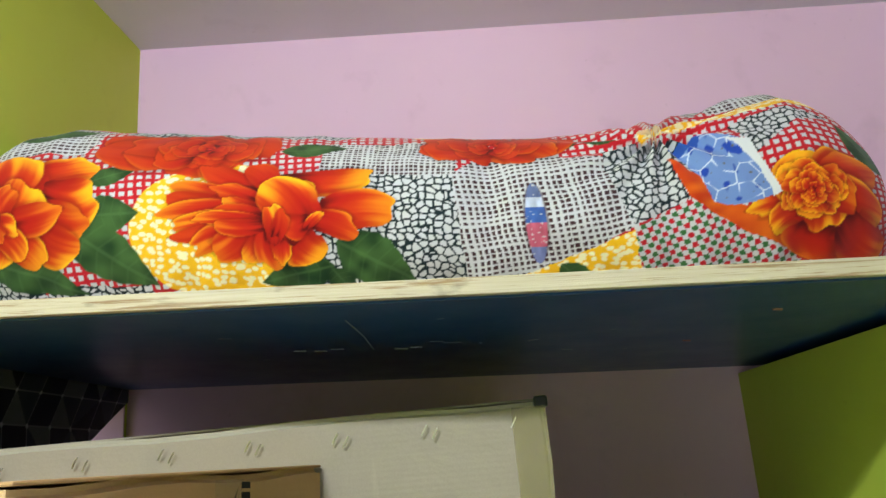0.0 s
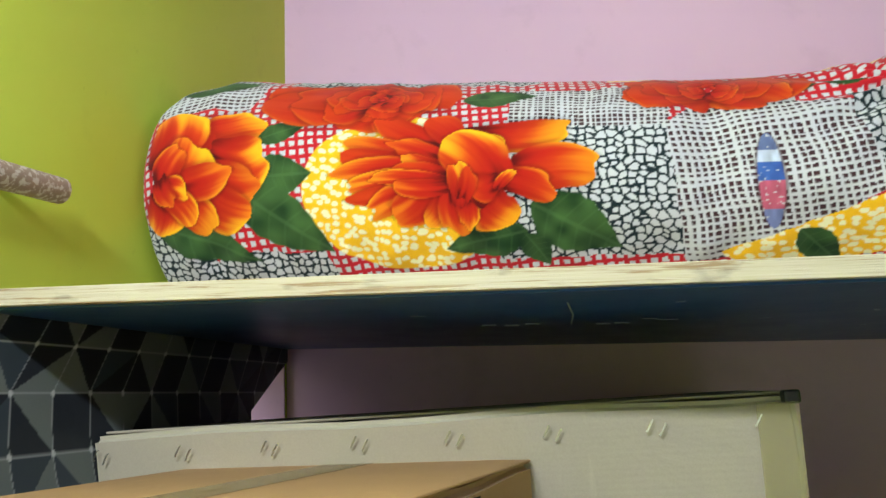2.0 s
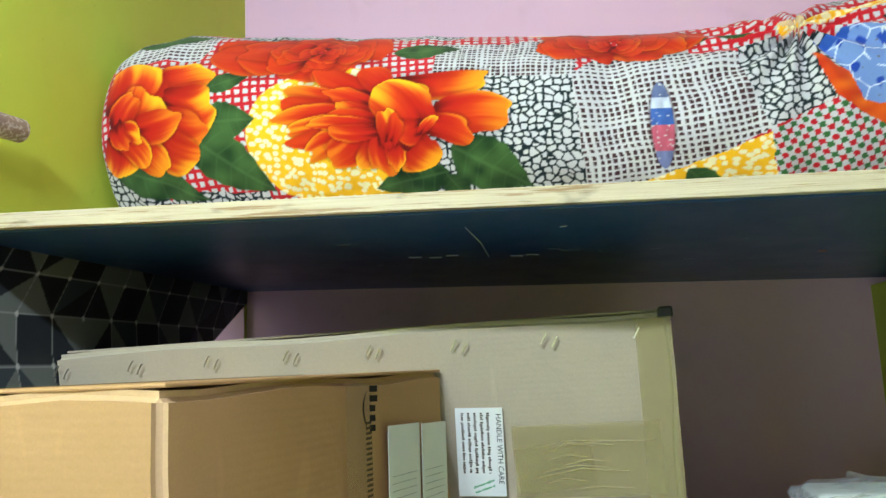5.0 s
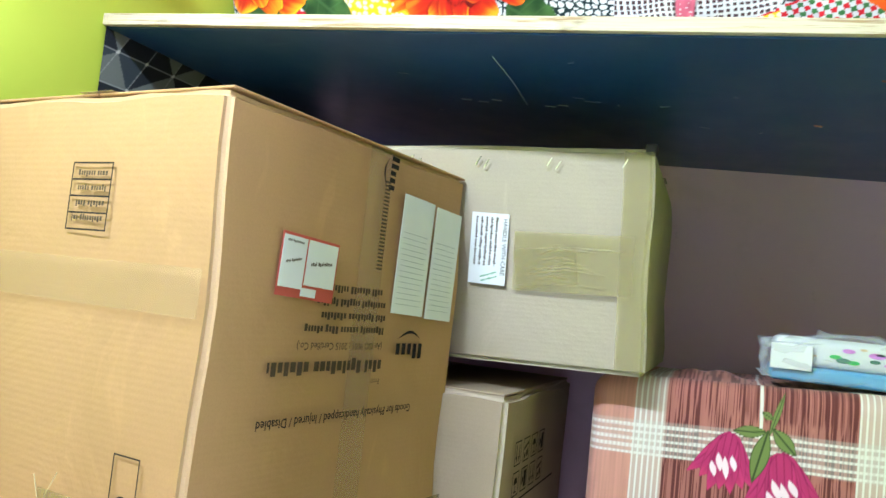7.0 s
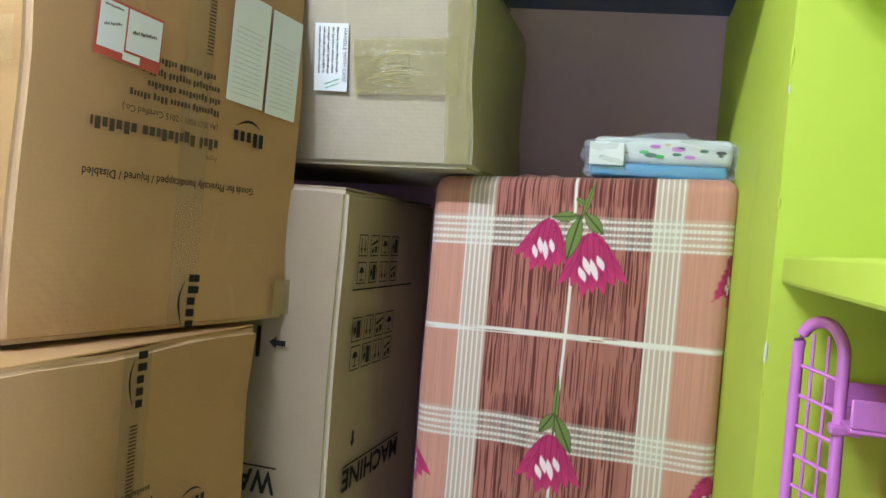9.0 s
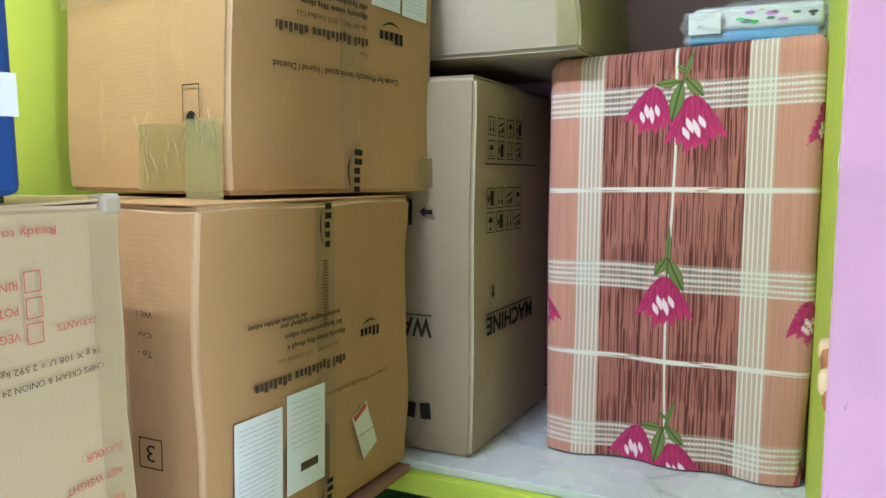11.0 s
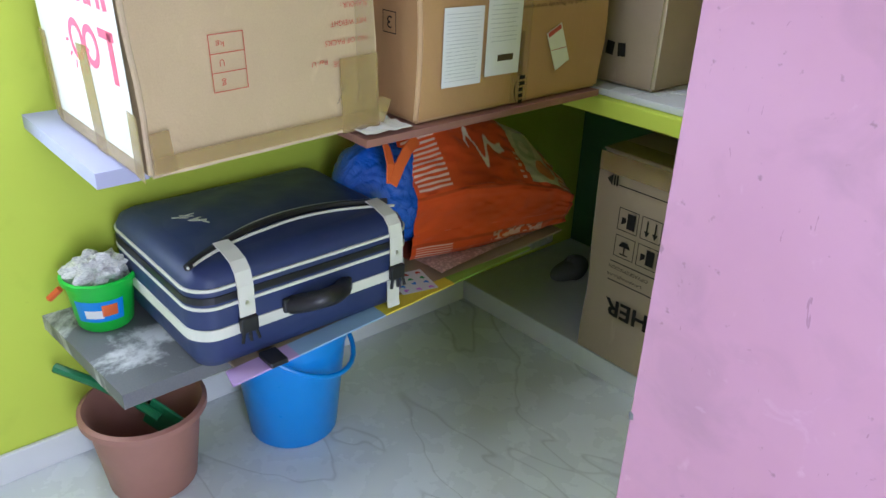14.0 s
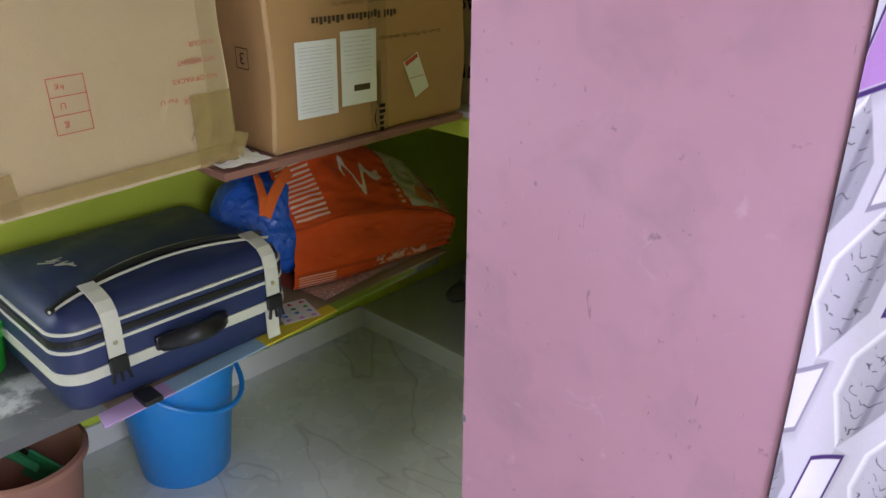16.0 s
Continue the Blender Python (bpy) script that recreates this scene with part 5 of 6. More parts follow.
def plaid(X, Z):
    grain = vnoise(X * 600, Z * 9, 3)
    broad = vnoise(X * 160, Z * 16, 4)
    mid = ((X > 0.108) & (X < 0.388)) * 1.0
    tan, brown, dark = lin((205, 148, 128)), lin((174, 112, 100)), lin((92, 44, 42))
    C = np.broadcast_to(tan, X.shape + (3,)) * (0.86 + 0.22 * grain)[..., None]
    C = C * (1 - mid[..., None]) + (brown * (0.86 + 0.25 * broad)[..., None]) * mid[..., None]
    C = blend(C, mid * 0.9 * step(0.55, 0.66, vnoise(X * 620, Z * 12, 6)), dark)
    C = blend(C, mid * 0.5 * step(0.5, 0.6, vnoise(X * 12, Z * 9, 8)) * step(0.45, 0.6, vnoise(X * 700, Z * 15, 7)), dark)
    wz = Z + 0.004 * (vnoise(X * 8, Z * 5, 12) - 0.5)
    white = lin((232, 226, 216))
    pale = lin((204, 212, 200))
    for c, w in ((0.083, 0.052), (0.413, 0.054)):
        d = X - c
        C = blend(C, 0.40 * step(w / 2, w / 2 - 0.004, np.abs(d)), pale)
        C = blend(C, step(w / 2, w / 2 - 0.002, np.abs(d)) * step(0.55, 0.7, np.sin((d + w / 2) / w * math.tau * 6)), white)
    for z in (1.666, 1.313, 0.968):
        d = wz - z
        C = blend(C, 0.25 * step(0.029, 0.026, np.abs(d)), pale)
        C = blend(C, step(0.028, 0.026, np.abs(d)) * step(0.1, 0.35, np.sin((d + 0.028) / 0.056 * math.tau * 5)) * (0.75 + 0.25 * np.sin(X * 900)), white)
    for z in (1.487, 1.140):
        C = blend(C, step(0.0055, 0.004, np.abs(wz - z)) * step(0.12, 0.3, np.abs(np.sin((wz - z) * 700 + 1.2))), white)
    C = blend(C, step(0.003, 0.002, np.abs(X - 0.250 - 0.004 * np.sin(Z * 9))), white)

    def flower(C, cx, cz, r, lean):
        def axis(an):
            d = (math.cos(an), math.sin(an))
            return (X - cx) * d[0] + (Z - cz) * d[1], -(X - cx) * d[1] + (Z - cz) * d[0]

        for k, (a, ll, ww) in enumerate(((-0.62, 1.0, 0.20), (0.60, 1.02, 0.20), (-0.40, 0.92, 0.27), (0.40, 0.94, 0.27), (-0.17, 1.06, 0.25), (0.19, 1.02, 0.25), (0.0, 0.98, 0.27))):
            t, w = axis(-math.pi / 2 + a + lean)
            t, w = t / (r * ll), w / (r * ww)
            w = w - (0.9 if a < 0 else -0.9) * abs(a) * np.clip(t, 0, 1) * (1 - np.clip(t, 0, 1)) * 1.6
            tc = np.clip(t, 0, 1)
            shape = np.where((t > 0) & (t < 1), 2.05 * tc ** 0.6 * (1 - tc) ** 0.95, 0)
            gap = shape - np.abs(w)
            m = step(0, 0.06, gap)
            col = lin((190, 56, 110)) * (0.80 + 0.3 * vnoise(w * 7, tc * 2, k))[..., None]
            col = blend(col, 0.55 * step(0.75, 0.95, np.sin(w * 17 + k)) * step(0.9, 0.5, tc), lin((122, 18, 66)))
            col = blend(col, 0.5 * step(0.72, 1.0, tc), lin((226, 70, 120)))
            col = col * (1 - 0.55 * step(0.10, 0.0, gap))[..., None]
            C = C * (1 - m[..., None]) + col * m[..., None]
        for o, t0, t1 in ((-0.085, 0.36, 0.68), (0.03, 0.40, 0.78), (0.135, 0.36, 0.62), (-0.16, 0.52, 0.78)):
            t, w = axis(-math.pi / 2 + lean)
            u = np.clip((t / r - t0) / (t1 - t0), 0, 1)
            C = blend(C, step(0.0, 0.008, 0.058 * np.sin(math.pi * u) - np.abs(w / r - o - 0.10 * (u - 0.5))), lin((246, 222, 228)))
        return C

    def leafy(C, a, b, width):
        a, b = np.array(a), np.array(b)
        L = np.hypot(*(b - a))
        d = (b - a) / L
        t = ((X - a[0]) * d[0] + (Z - a[1]) * d[1]) / L
        w = np.abs(-(X - a[0]) * d[1] + (Z - a[1]) * d[0]) / (width / 2)
        shape = np.where((t > 0) & (t < 1), np.sin(math.pi * np.clip(t, 0, 1)), 0)
        C = blend(C, step(0, 0.08, shape - w), lin((74, 84, 44)))
        C = blend(C, step(0.10, 0.2, shape - w), lin((118, 134, 72)))
        return blend(C, step(0.1, 0.2, shape - w) * step(0.16, 0.06, w), lin((66, 80, 42)))

    for x0, z0 in ((0.263, 1.695), (0.250, 1.0)):
        C = leafy(C, (x0 + 0.021, z0 + 0.065), (x0, z0 - 0.01), 0.010)
        C = flower(C, x0 - 0.054, z0 - 0.006, 0.094, -0.14)
        C = flower(C, x0 + 0.020, z0 - 0.028, 0.108, 0.1)
        C = leafy(C, (x0, z0), (x0 - 0.054, z0 - 0.003), 0.020)
        C = leafy(C, (x0 + 0.004, z0 + 0.008), (x0 + 0.042, z0 - 0.032), 0.024)
        C = leafy(C, (x0, z0 + 0.006), (x0 - 0.020, z0 - 0.080), 0.028)
        C = leafy(C, (x0 + 0.006, z0 + 0.02), (x0 - 0.012, z0 + 0.03), 0.012)
    for x0, z0 in ((0.246, 1.315),):
        C = leafy(C, (x0 + 0.002, z0 + 0.11), (x0, z0 - 0.01), 0.012)
        C = flower(C, x0 - 0.004, z0, 0.105, 0.0)
        C = leafy(C, (x0, z0 + 0.04), (x0 - 0.026, z0 + 0.0), 0.022)
        C = leafy(C, (x0, z0 + 0.04), (x0 + 0.034, z0 - 0.03), 0.026)
    for x0, z0 in ((0.51, 1.285), (0.53, 1.64), (-0.03, 1.27), (0.53, 0.97)):
        C = flower(C, x0, z0, 0.085, 0.15)
    return C


PLAID_CLOTH = printed_cloth("plaid_cotton", 0.85, 700.0)
# hanging sides: left side, front, right side in one sheet with rounded corners
R, HD = 0.025, 0.40
x0, x1, yf, yb = -0.012, 0.519, 1.198, 1.198 + HD
su = np.concatenate([np.linspace(0, 0.36, 40), np.linspace(0.36, 0.36 + R * 1.57, 10)[1:], np.linspace(0.40, 0.885, 500)[0:], np.linspace(0.885, 0.885 + R * 1.57, 10)[1:], np.linspace(0.926, 1.28, 40)])


def around(u):
    """From the length round the box to its plan place and outward direction."""
    a, b, arc = yb - yf - R, x1 - x0 - 2 * R, R * math.pi / 2
    u = np.asarray(u)
    px, py, nx, ny = [np.zeros_like(u) for _ in range(4)]
    m0 = u < a
    px[m0], py[m0], nx[m0] = x0, yb - u[m0], -1
    m1 = (u >= a) & (u < a + arc)
    t = (u[m1] - a) / R
    px[m1], py[m1], nx[m1], ny[m1] = x0 + R - R * np.cos(t), yf + R - R * np.sin(t), -np.cos(t), -np.sin(t)
    m2 = (u >= a + arc) & (u < a + arc + b)
    px[m2], py[m2], ny[m2] = x0 + R + u[m2] - a - arc, yf, -1
    m3 = (u >= a + arc + b) & (u < a + 2 * arc + b)
    t = (u[m3] - a - arc - b) / R
    px[m3], py[m3], nx[m3], ny[m3] = x1 - R + R * np.sin(t), yf + R - R * np.cos(t), np.sin(t), -np.cos(t)
    m4 = u >= a + 2 * arc + b
    px[m4], py[m4], nx[m4] = x1, yf + R + u[m4] - a - 2 * arc - b, 1
    return px, py, nx, ny


su = np.sort(su)
zz = np.concatenate([np.linspace(0.919, 1.735, 410), 1.735 + 0.03 * np.sin(np.linspace(0, 1.5, 9)[1:])])
U, Zg = np.meshgrid(su, zz, indexing="ij")
px, py, nx, ny = around(U)
inn = np.where(Zg > 1.735, 0.03 * (1 - np.sqrt(np.clip(1 - ((Zg - 1.735) / 0.03) ** 2, 0, 1))), 0)
wr = 0.010 * (vnoise(U * 9, Zg * 2.2, 77) - 0.5) + 0.004 * (vnoise(U * 28, Zg * 5, 78) - 0.5) + 0.010 * step(1.25, 0.92, Zg) * np.sin(U * 30 + 2 * vnoise(U * 3, Zg * 2, 5))
wr = wr - inn
top_z = Zg + 0.022 * (px - x0) / (x1 - x0) * step(1.3, 1.76, Zg)
P = np.stack([px + nx * wr, py + ny * wr, top_z - 0.917], -1)
PX = px + np.where(np.abs(nx) > 0.7, np.where(nx > 0, py - yf, -(py - yf)), 0)
sheet("cloth_drop", P, plaid(PX, Zg), PLAID_CLOTH, covered, "plaid cloth hanging over the box")
gx, gy = np.meshgrid(np.linspace(x0 + 0.026, x1 - 0.026, 160), np.linspace(yf + 0.026, yb + 0.06, 120), indexing="ij")
gz = 1.7645 + 0.022 * (gx - x0) / (x1 - x0) + 0.004 * (vnoise(gx * 14, gy * 14, 6) - 0.5)
lump = np.exp(-(((gx - 0.16) / 0.07) ** 2 + ((gy - 1.33) / 0.06) ** 2))
gz = gz + 0.018 * lump * (1 + 0.2 * np.sin(gx * 90 + gy * 40)) - 0.004
edge_in = np.minimum.reduce([gx - gx.min(), gx.max() - gx, gy - gy.min()])
gz = gz - 0.006 * step(0.02, 0.0, edge_in)
sheet("cloth_top", np.stack([gx, gy, gz - 0.917], -1), plaid(gx, 1.765 + gy - yf), PLAID_CLOTH, covered, "rumpled plaid cloth over the top")

# ---- luggage, bag and boards on the stone shelves ----
def rr_loop(x0, x1, y0, y1, r, off=0.0, n=8):
    """A rounded rectangle, grown by off."""
    pts = []
    for cx, cy, a0 in ((x1 - r, y1 - r, 0), (x0 + r, y1 - r, 90), (x0 + r, y0 + r, 180), (x1 - r, y0 + r, 270)):
        for k in range(n + 1):
            a = radians(a0 + 90 * k / n)
            pts.append((cx + (r + off) * math.cos(a), cy + (r + off) * math.sin(a)))
    return pts


def stack(loops, cap=True):
    """A skin through closed loops of 3D places."""
    bm = bmesh.new()
    rows = [[bm.verts.new(p) for p in lp] for lp in loops]
    n = len(rows[0])
    for a, b in zip(rows, rows[1:]):
        for k in range(n):
            bm.faces.new((a[k], a[(k + 1) % n], b[(k + 1) % n], b[k]))
    if cap:
        bm.faces.new(list(reversed(rows[0])))
        bm.faces.new(rows[-1])
    return bm


def girdle(dims, z0, z1, off):
    f_ = lambda o, z: [(x, y, z) for x, y in rr_loop(*dims, o)]
    return stack([f_(off - 0.004, z0), f_(off, z0 + 0.0005), f_(off, z1 - 0.0005), f_(off - 0.004, z1)], cap=False)


suit = thing("suitcase", "navy soft suitcase with cream piping lying flat on cardboard", "suitcase", pose(-0.567, 0.178, 0.432))
SD = (-0.225, 0.228, -0.278, 0.278, 0.055)
lv = [(-0.028, 0.0), (-0.012, 0.008), (-0.002, 0.03), (0.002, 0.08), (0.003, 0.16), (0.0, 0.205), (-0.008, 0.222), (-0.03, 0.234), (-0.05, 0.238)]
body = stack([[(x, y, z) for x, y in rr_loop(*SD, o)] for o, z in lv])
part("body", body, NAVY, suit, smooth=True)
lid = bmesh.new()
bmesh.ops.create_grid(lid, x_segments=24, y_segments=28, size=0.5)
for v in lid.verts:
    x, y = v.co.x * 2, v.co.y * 2
    v.co = Vector((x * 0.175, y * 0.225, 0.2375 + 0.011 * (1 - x * x) * (1 - y ** 4) + 0.002 * math.sin(7 * x + 5 * y)))
part("lid_panel", lid, NAVY, suit, smooth=True)
part("cream_band", girdle(SD, 0.078, 0.104, 0.0055), CREAM, suit, "cream webbing band")
part("piping", girdle(SD, 0.150, 0.158, 0.0055), CREAM, suit, "cream piping")
part("piping", girdle(SD, 0.192, 0.199, 0.005), CREAM, suit, "cream piping")
part("zip", girdle(SD, 0.164, 0.180, 0.0048), BLACK, suit, "black zip")
def pocket_line(off):
    """The curved edge of the lid's pocket, off to its front."""
    pts = []
    for t in np.linspace(0, 1, 22):
        x = 0.190 - 0.30 * t * (1 - t) - 0.045 * t + off * (0.15 + 0.85 * min(1, 2.5 * t))
        pts.append((x, -0.268 + 0.53 * t, 0.2415 + 0.009 * math.sin(math.pi * t) * (1 - 2.2 * max(0, x - 0.12))))
    return pts


for off in (-0.012, 0.034):
    part("pocket_piping", tube(pocket_line(off), 0.0034, 6), CREAM, suit, "cream piping", True)
part("pocket_zip", tube(pocket_line(0.004), 0.0085, 6), BLACK, suit, "black zip", True)


def ribbon(pts, w, t=0.003):
    """A flat band of width w in y along places in x and z."""
    bm = bmesh.new()
    rows = []
    for i, (x, z) in enumerate(pts):
        a, b = Vector(pts[max(i - 1, 0)]), Vector(pts[min(i + 1, len(pts) - 1)])
        d = (b - a).normalized()
        nx_, nz_ = -d.y, d.x
        rows.append([bm.verts.new(q) for q in ((x, -w / 2, z), (x, w / 2, z), (x + nx_ * t, w / 2, z + nz_ * t), (x + nx_ * t, -w / 2, z + nz_ * t))])
    for a, b in zip(rows, rows[1:]):
        for k in range(4):
            bm.faces.new((a[k], a[(k + 1) % 4], b[(k + 1) % 4], b[k]))
    bm.faces.new(rows[0])
    bm.faces.new(rows[-1])
    bmesh.ops.recalc_face_normals(bm, faces=bm.faces)
    return bm


for y_ in (-0.17, 0.222):
    st = part("strap", ribbon([(0.14, 0.251), (0.18, 0.247), (0.213, 0.237), (0.230, 0.220), (0.238, 0.19), (0.239, 0.12)], 0.036), CREAM, suit, "cream strap end")
    st.location = (0, y_, 0)
    part("rivet", tube([(0.238, 0, 0.152), (0.245, 0, 0.152)], 0.005, 10), STEEL, st)
    bk = part("buckle", box((0.236, -0.02, 0.083), (0.250, 0.02, 0.118), 0.003), BLACK, suit, "black plastic buckle")
    bk.location = (0, y_, 0)
    for d in (-0.014, 0.0, 0.014):
        part("prong", tube([(0.246, d, 0.086), (0.248, d * 1.4, 0.062)], 0.004, 6), BLACK, bk)
st = part("strap", ribbon([(0.236, 0.08), (0.236, 0.02), (0.24, 0.006)], 0.035), CREAM, suit, "cream strap end")
st.location = (0, 0.215, 0)
hd = part("handle", tube([(0.233, -0.065 + 0.14 * t, 0.105 + 0.006 * math.sin(t * 9)) if t in (0, 1) else (0.236 + 0.045 * math.sin(t * math.pi), -0.065 + 0.14 * t, 0.105 + 0.018 * math.sin(t * math.pi)) for t in np.linspace(0, 1, 12)], 0.021, 12), BLACK, suit, "black carrying handle", True)
for t_ in (-0.068, 0.078):
    part("mount", box((0.230, t_ - 0.016, 0.092), (0.243, t_ + 0.016, 0.126), 0.004), BLACK, hd)
for k in range(7):
    rr = random.Random(k)
    ob = part("logo_shape", box((-0.018, -0.0025, 0), (0.018, 0.0025, 0.0008)), CREAM, suit)
    ob.matrix_local = pose(-0.02 + rr.uniform(-.03, .03), -0.165 + rr.uniform(-.02, .02), 0.2475, 0, 2, rr.uniform(20, 120))
foot = part("clip", box((0.232, -0.150, 0.0015), (0.290, -0.108, 0.015), 0.003, 2), BLACK, suit, "black strap clip")

# second case standing on the snack carton
case2 = thing("blue_case", "blue hard case with pale stripe and black feet on the carton", "suitcase", pose(-0.45, -0.035, 1.4775, 2.0, 0, 0))
part("shell", box((-0.16, -0.22, 0.008), (0.165, 0.205, 0.25), 0.012, 3), plastic("royal_blue_plastic", (0.012, 0.055, 0.22), 0.4), case2)
part("stripe", box((0.1655, 0.125, 0.095), (0.1675, 0.2035, 0.142)), PAPER, case2, "pale band")
for z_ in (0.045, 0.135):
    for y_ in (0.098, -0.12):
        ft = part("foot", lathe([(0.0, 0.016), (0.014, 0.014), (0.021, 0.006), (0.023, 0.0)], 20), BLACK, case2, "black rubber foot", True)
        ft.matrix_local = pose(0.165, y_, z_, 0, 90, 0)
        cp = part("cap", lathe([(0.0, 0.003), (0.006, 0.002), (0.007, 0.0)], 14), CREAM, ft)
        cp.location = (0, 0, 0.0148)
part("runner", box((-0.15, -0.20, 0.0), (0.15, 0.19, 0.0085)), BLACK, case2)

# boards laid over the stone shelves
red_board = thing("plywood_board", "reddish plywood board lying on the stone shelf", "board", pose(0, 0, 0.9035))
part("board", add_prism(bmesh.new(), [(-0.80, 0.25), (-0.217, 0.238), (-0.222, 0.965), (-0.80, 0.965)], 0.0, 0.0155), RED_BOARD, red_board)
P = np.stack(np.meshgrid(np.linspace(-0.36, -0.225, 26), np.linspace(0.245, 0.362, 22), indexing="ij"), -1)
z = 0.921 + 0.010 * vnoise(P[..., 0] * 60, P[..., 1] * 60, 3)
rag = thing("crumpled_paper", "crumpled white paper lying on the plywood board", "paper", pose(0, 0, 0.9195))
sheet("paper", np.concatenate([P, (z - 0.9195)[..., None]], -1), None, PAPER, rag)
cardboard_sheet = thing("cardboard_sheet", "flattened cardboard laid along the granite shelf", "cardboard", pose(0, 0, 0.4205))
part("board", add_prism(bmesh.new(), [(-0.80, -0.02), (-0.318, -0.025), (-0.365, 0.43), (-0.40, 1.10), (-0.80, 1.10)], 0.0, 0.006), CARD_D, cardboard_sheet)
strip = thing("colour_strip", "pastel striped card edge lying on the cardboard", "card", pose(0, 0, 0.427))
for y0, y1, c in ((-0.05, 0.105, (0.50, 0.34, 0.62)), (0.105, 0.36, (0.30, 0.48, 0.68)), (0.36, 0.60, (0.72, 0.58, 0.04)), (0.60, 0.92, (0.22, 0.40, 0.06))):
    e = lambda y: -0.281 - 0.085 * (y + 0.03)
    b0, b1 = (0.055 if y < 0.4 else 0.04 if y < 0.65 else 0.012 for y in (y0, y1))
    part("band", add_prism(bmesh.new(), [(e(y0) - b0, y0), (e(y0), y0 - 0.012 if y0 < 0 else y0), (e(y1), y1), (e(y1) - b1, y1)], 0.0, 0.004), plastic("pastel_card", c, 0.6), strip)
hearts = thing("heart_paper", "white paper with coloured hearts on the cardboard", "paper", pose(-0.41, 0.515, 0.4325, 0, 0, -14))
part("sheet", box((-0.05, -0.05, 0), (0.06, 0.05, 0.001)), PAPER, hearts)
for k in range(12):
    rr = random.Random(200 + k)
    bm = bmesh.new()
    bm.faces.new([bm.verts.new((0.008 * math.sin(t) ** 3, 0.0065 * (math.cos(t) - 0.38 * math.cos(2 * t) - 0.15 * math.cos(3 * t)), 0)) for t in np.linspace(0, math.tau, 16)[:-1]])
    hb = part("heart", bm, (RED_INK, GREEN_INK, BLUE_BUCKET, MAGENTA)[k % 4], hearts)
    hb.matrix_local = pose(-0.032 + 0.027 * (k % 4) + rr.uniform(-.004, .004), -0.034 + 0.034 * (k // 4), 0.0016, 0, 0, rr.uniform(0, 360))
m = Mat("bubble_film", 0.3)
vor = m.node("ShaderNodeTexVoronoi", Scale=95.0)
m.link(m.co, vor.inputs["Vector"])
m.colour(m.ramp(vor.outputs["Distance"], [(0.1, (0.78, 0.66, 0.64)), (0.6, (0.46, 0.36, 0.35))])).bump(vor.outputs["Distance"], 0.8, 0.003)
wrap_film = thing("bubble_wrap", "dusty bubble wrap sheet under the shopping bag", "bubble wrap", pose(0, 0, 0.4325))
gx, gy = np.meshgrid(np.linspace(-0.66, -0.385, 40), np.linspace(0.60, 1.12, 60), indexing="ij")
gx = gx - 0.05 * (gy - 0.6) / 0.52
sheet("film", np.stack([gx, gy, 0.002 + 0.012 * vnoise(gx * 14, gy * 9, 5) * step(-0.50, -0.40, gx)], -1), None, m.m, wrap_film)

# shopping bag
bag = thing("shopping_bag", "full orange shopping bag lined with blue plastic, lying down", "bag", pose(0, 0, 0.436))
yy = np.linspace(0.575, 1.115, 190)
tt = np.linspace(0, math.tau, 361)[:-1]
Yb, Tb = np.meshgrid(yy, tt, indexing="ij")
k_ = (Yb - 0.575) / 0.54
wid = np.interp(k_, [0, .3, .75, 1], [0.150, 0.175, 0.18, 0.175])
hei = np.interp(k_, [0, .25, .6, .85, 1], [0.345, 0.372, 0.335, 0.265, 0.185])
cxx = np.interp(k_, [0, 1], [-0.61, -0.55])
# five-sided section: upright gusset, leaning print face, top, back, underside
sec_s = np.array([0, .02, .235, .26, .285, .52, .56, .66, .70, .92, .96, 1.0])
sec_x = np.array([.78, .86, 1.0, .985, .95, .30, .16, -.45, -.70, -1.0, -.93, .78])
sec_z = np.array([0.0, .05, .50, .545, .57, .965, 1.0, 1.0, .95, .12, 0.0, 0.0])
sb = Tb / math.tau
soft_n = (vnoise(Yb * 13, Tb * 3, 8) - 0.5) * 0.010 + (vnoise(Yb * 34, Tb * 7, 9) - 0.5) * 0.006
dent = 0.005 * np.sin(math.pi * np.clip(sb / 0.26, 0, 1)) * np.sin(k_ * 7 + 0.6)
Xb = cxx + wid * np.interp(sb, sec_s, sec_x) + np.where(sb < 0.9, soft_n - np.where(sb < 0.26, dent, 0), 0)
Zb = hei * np.interp(sb, sec_s, sec_z) + np.where((sb > 0.1) & (sb < 0.8), soft_n, 0)
Zb = np.maximum(Zb, 0.0) + 0.004
orange, pale_o = lin((216, 82, 28)), lin((226, 172, 146))
C = np.broadcast_to(orange, Yb.shape + (3,)) * (0.85 + 0.3 * vnoise(Yb * 9, Tb * 2, 4))[..., None]
face = (sb > 0.275) & (sb < 0.56)
vf = (sb - 0.275) / 0.285
cream_o = lin((232, 206, 190))
panel = face & (vf > 0.05)
C = blend(C, ((k_ < 0.20) & (k_ > 0.02) & panel) * step(0.0, 0.45, np.sin(vf * math.tau * 15)) * 0.9, cream_o)
C = blend(C, ((k_ > 0.70 - 0.06 * vf) & (k_ < 0.92) & panel) * 0.9, lin((204, 204, 186)))
C = blend(C, ((k_ > 0.93) & panel) * step(0.0, 0.45, np.sin(vf * math.tau * 12)) * 0.85, cream_o)
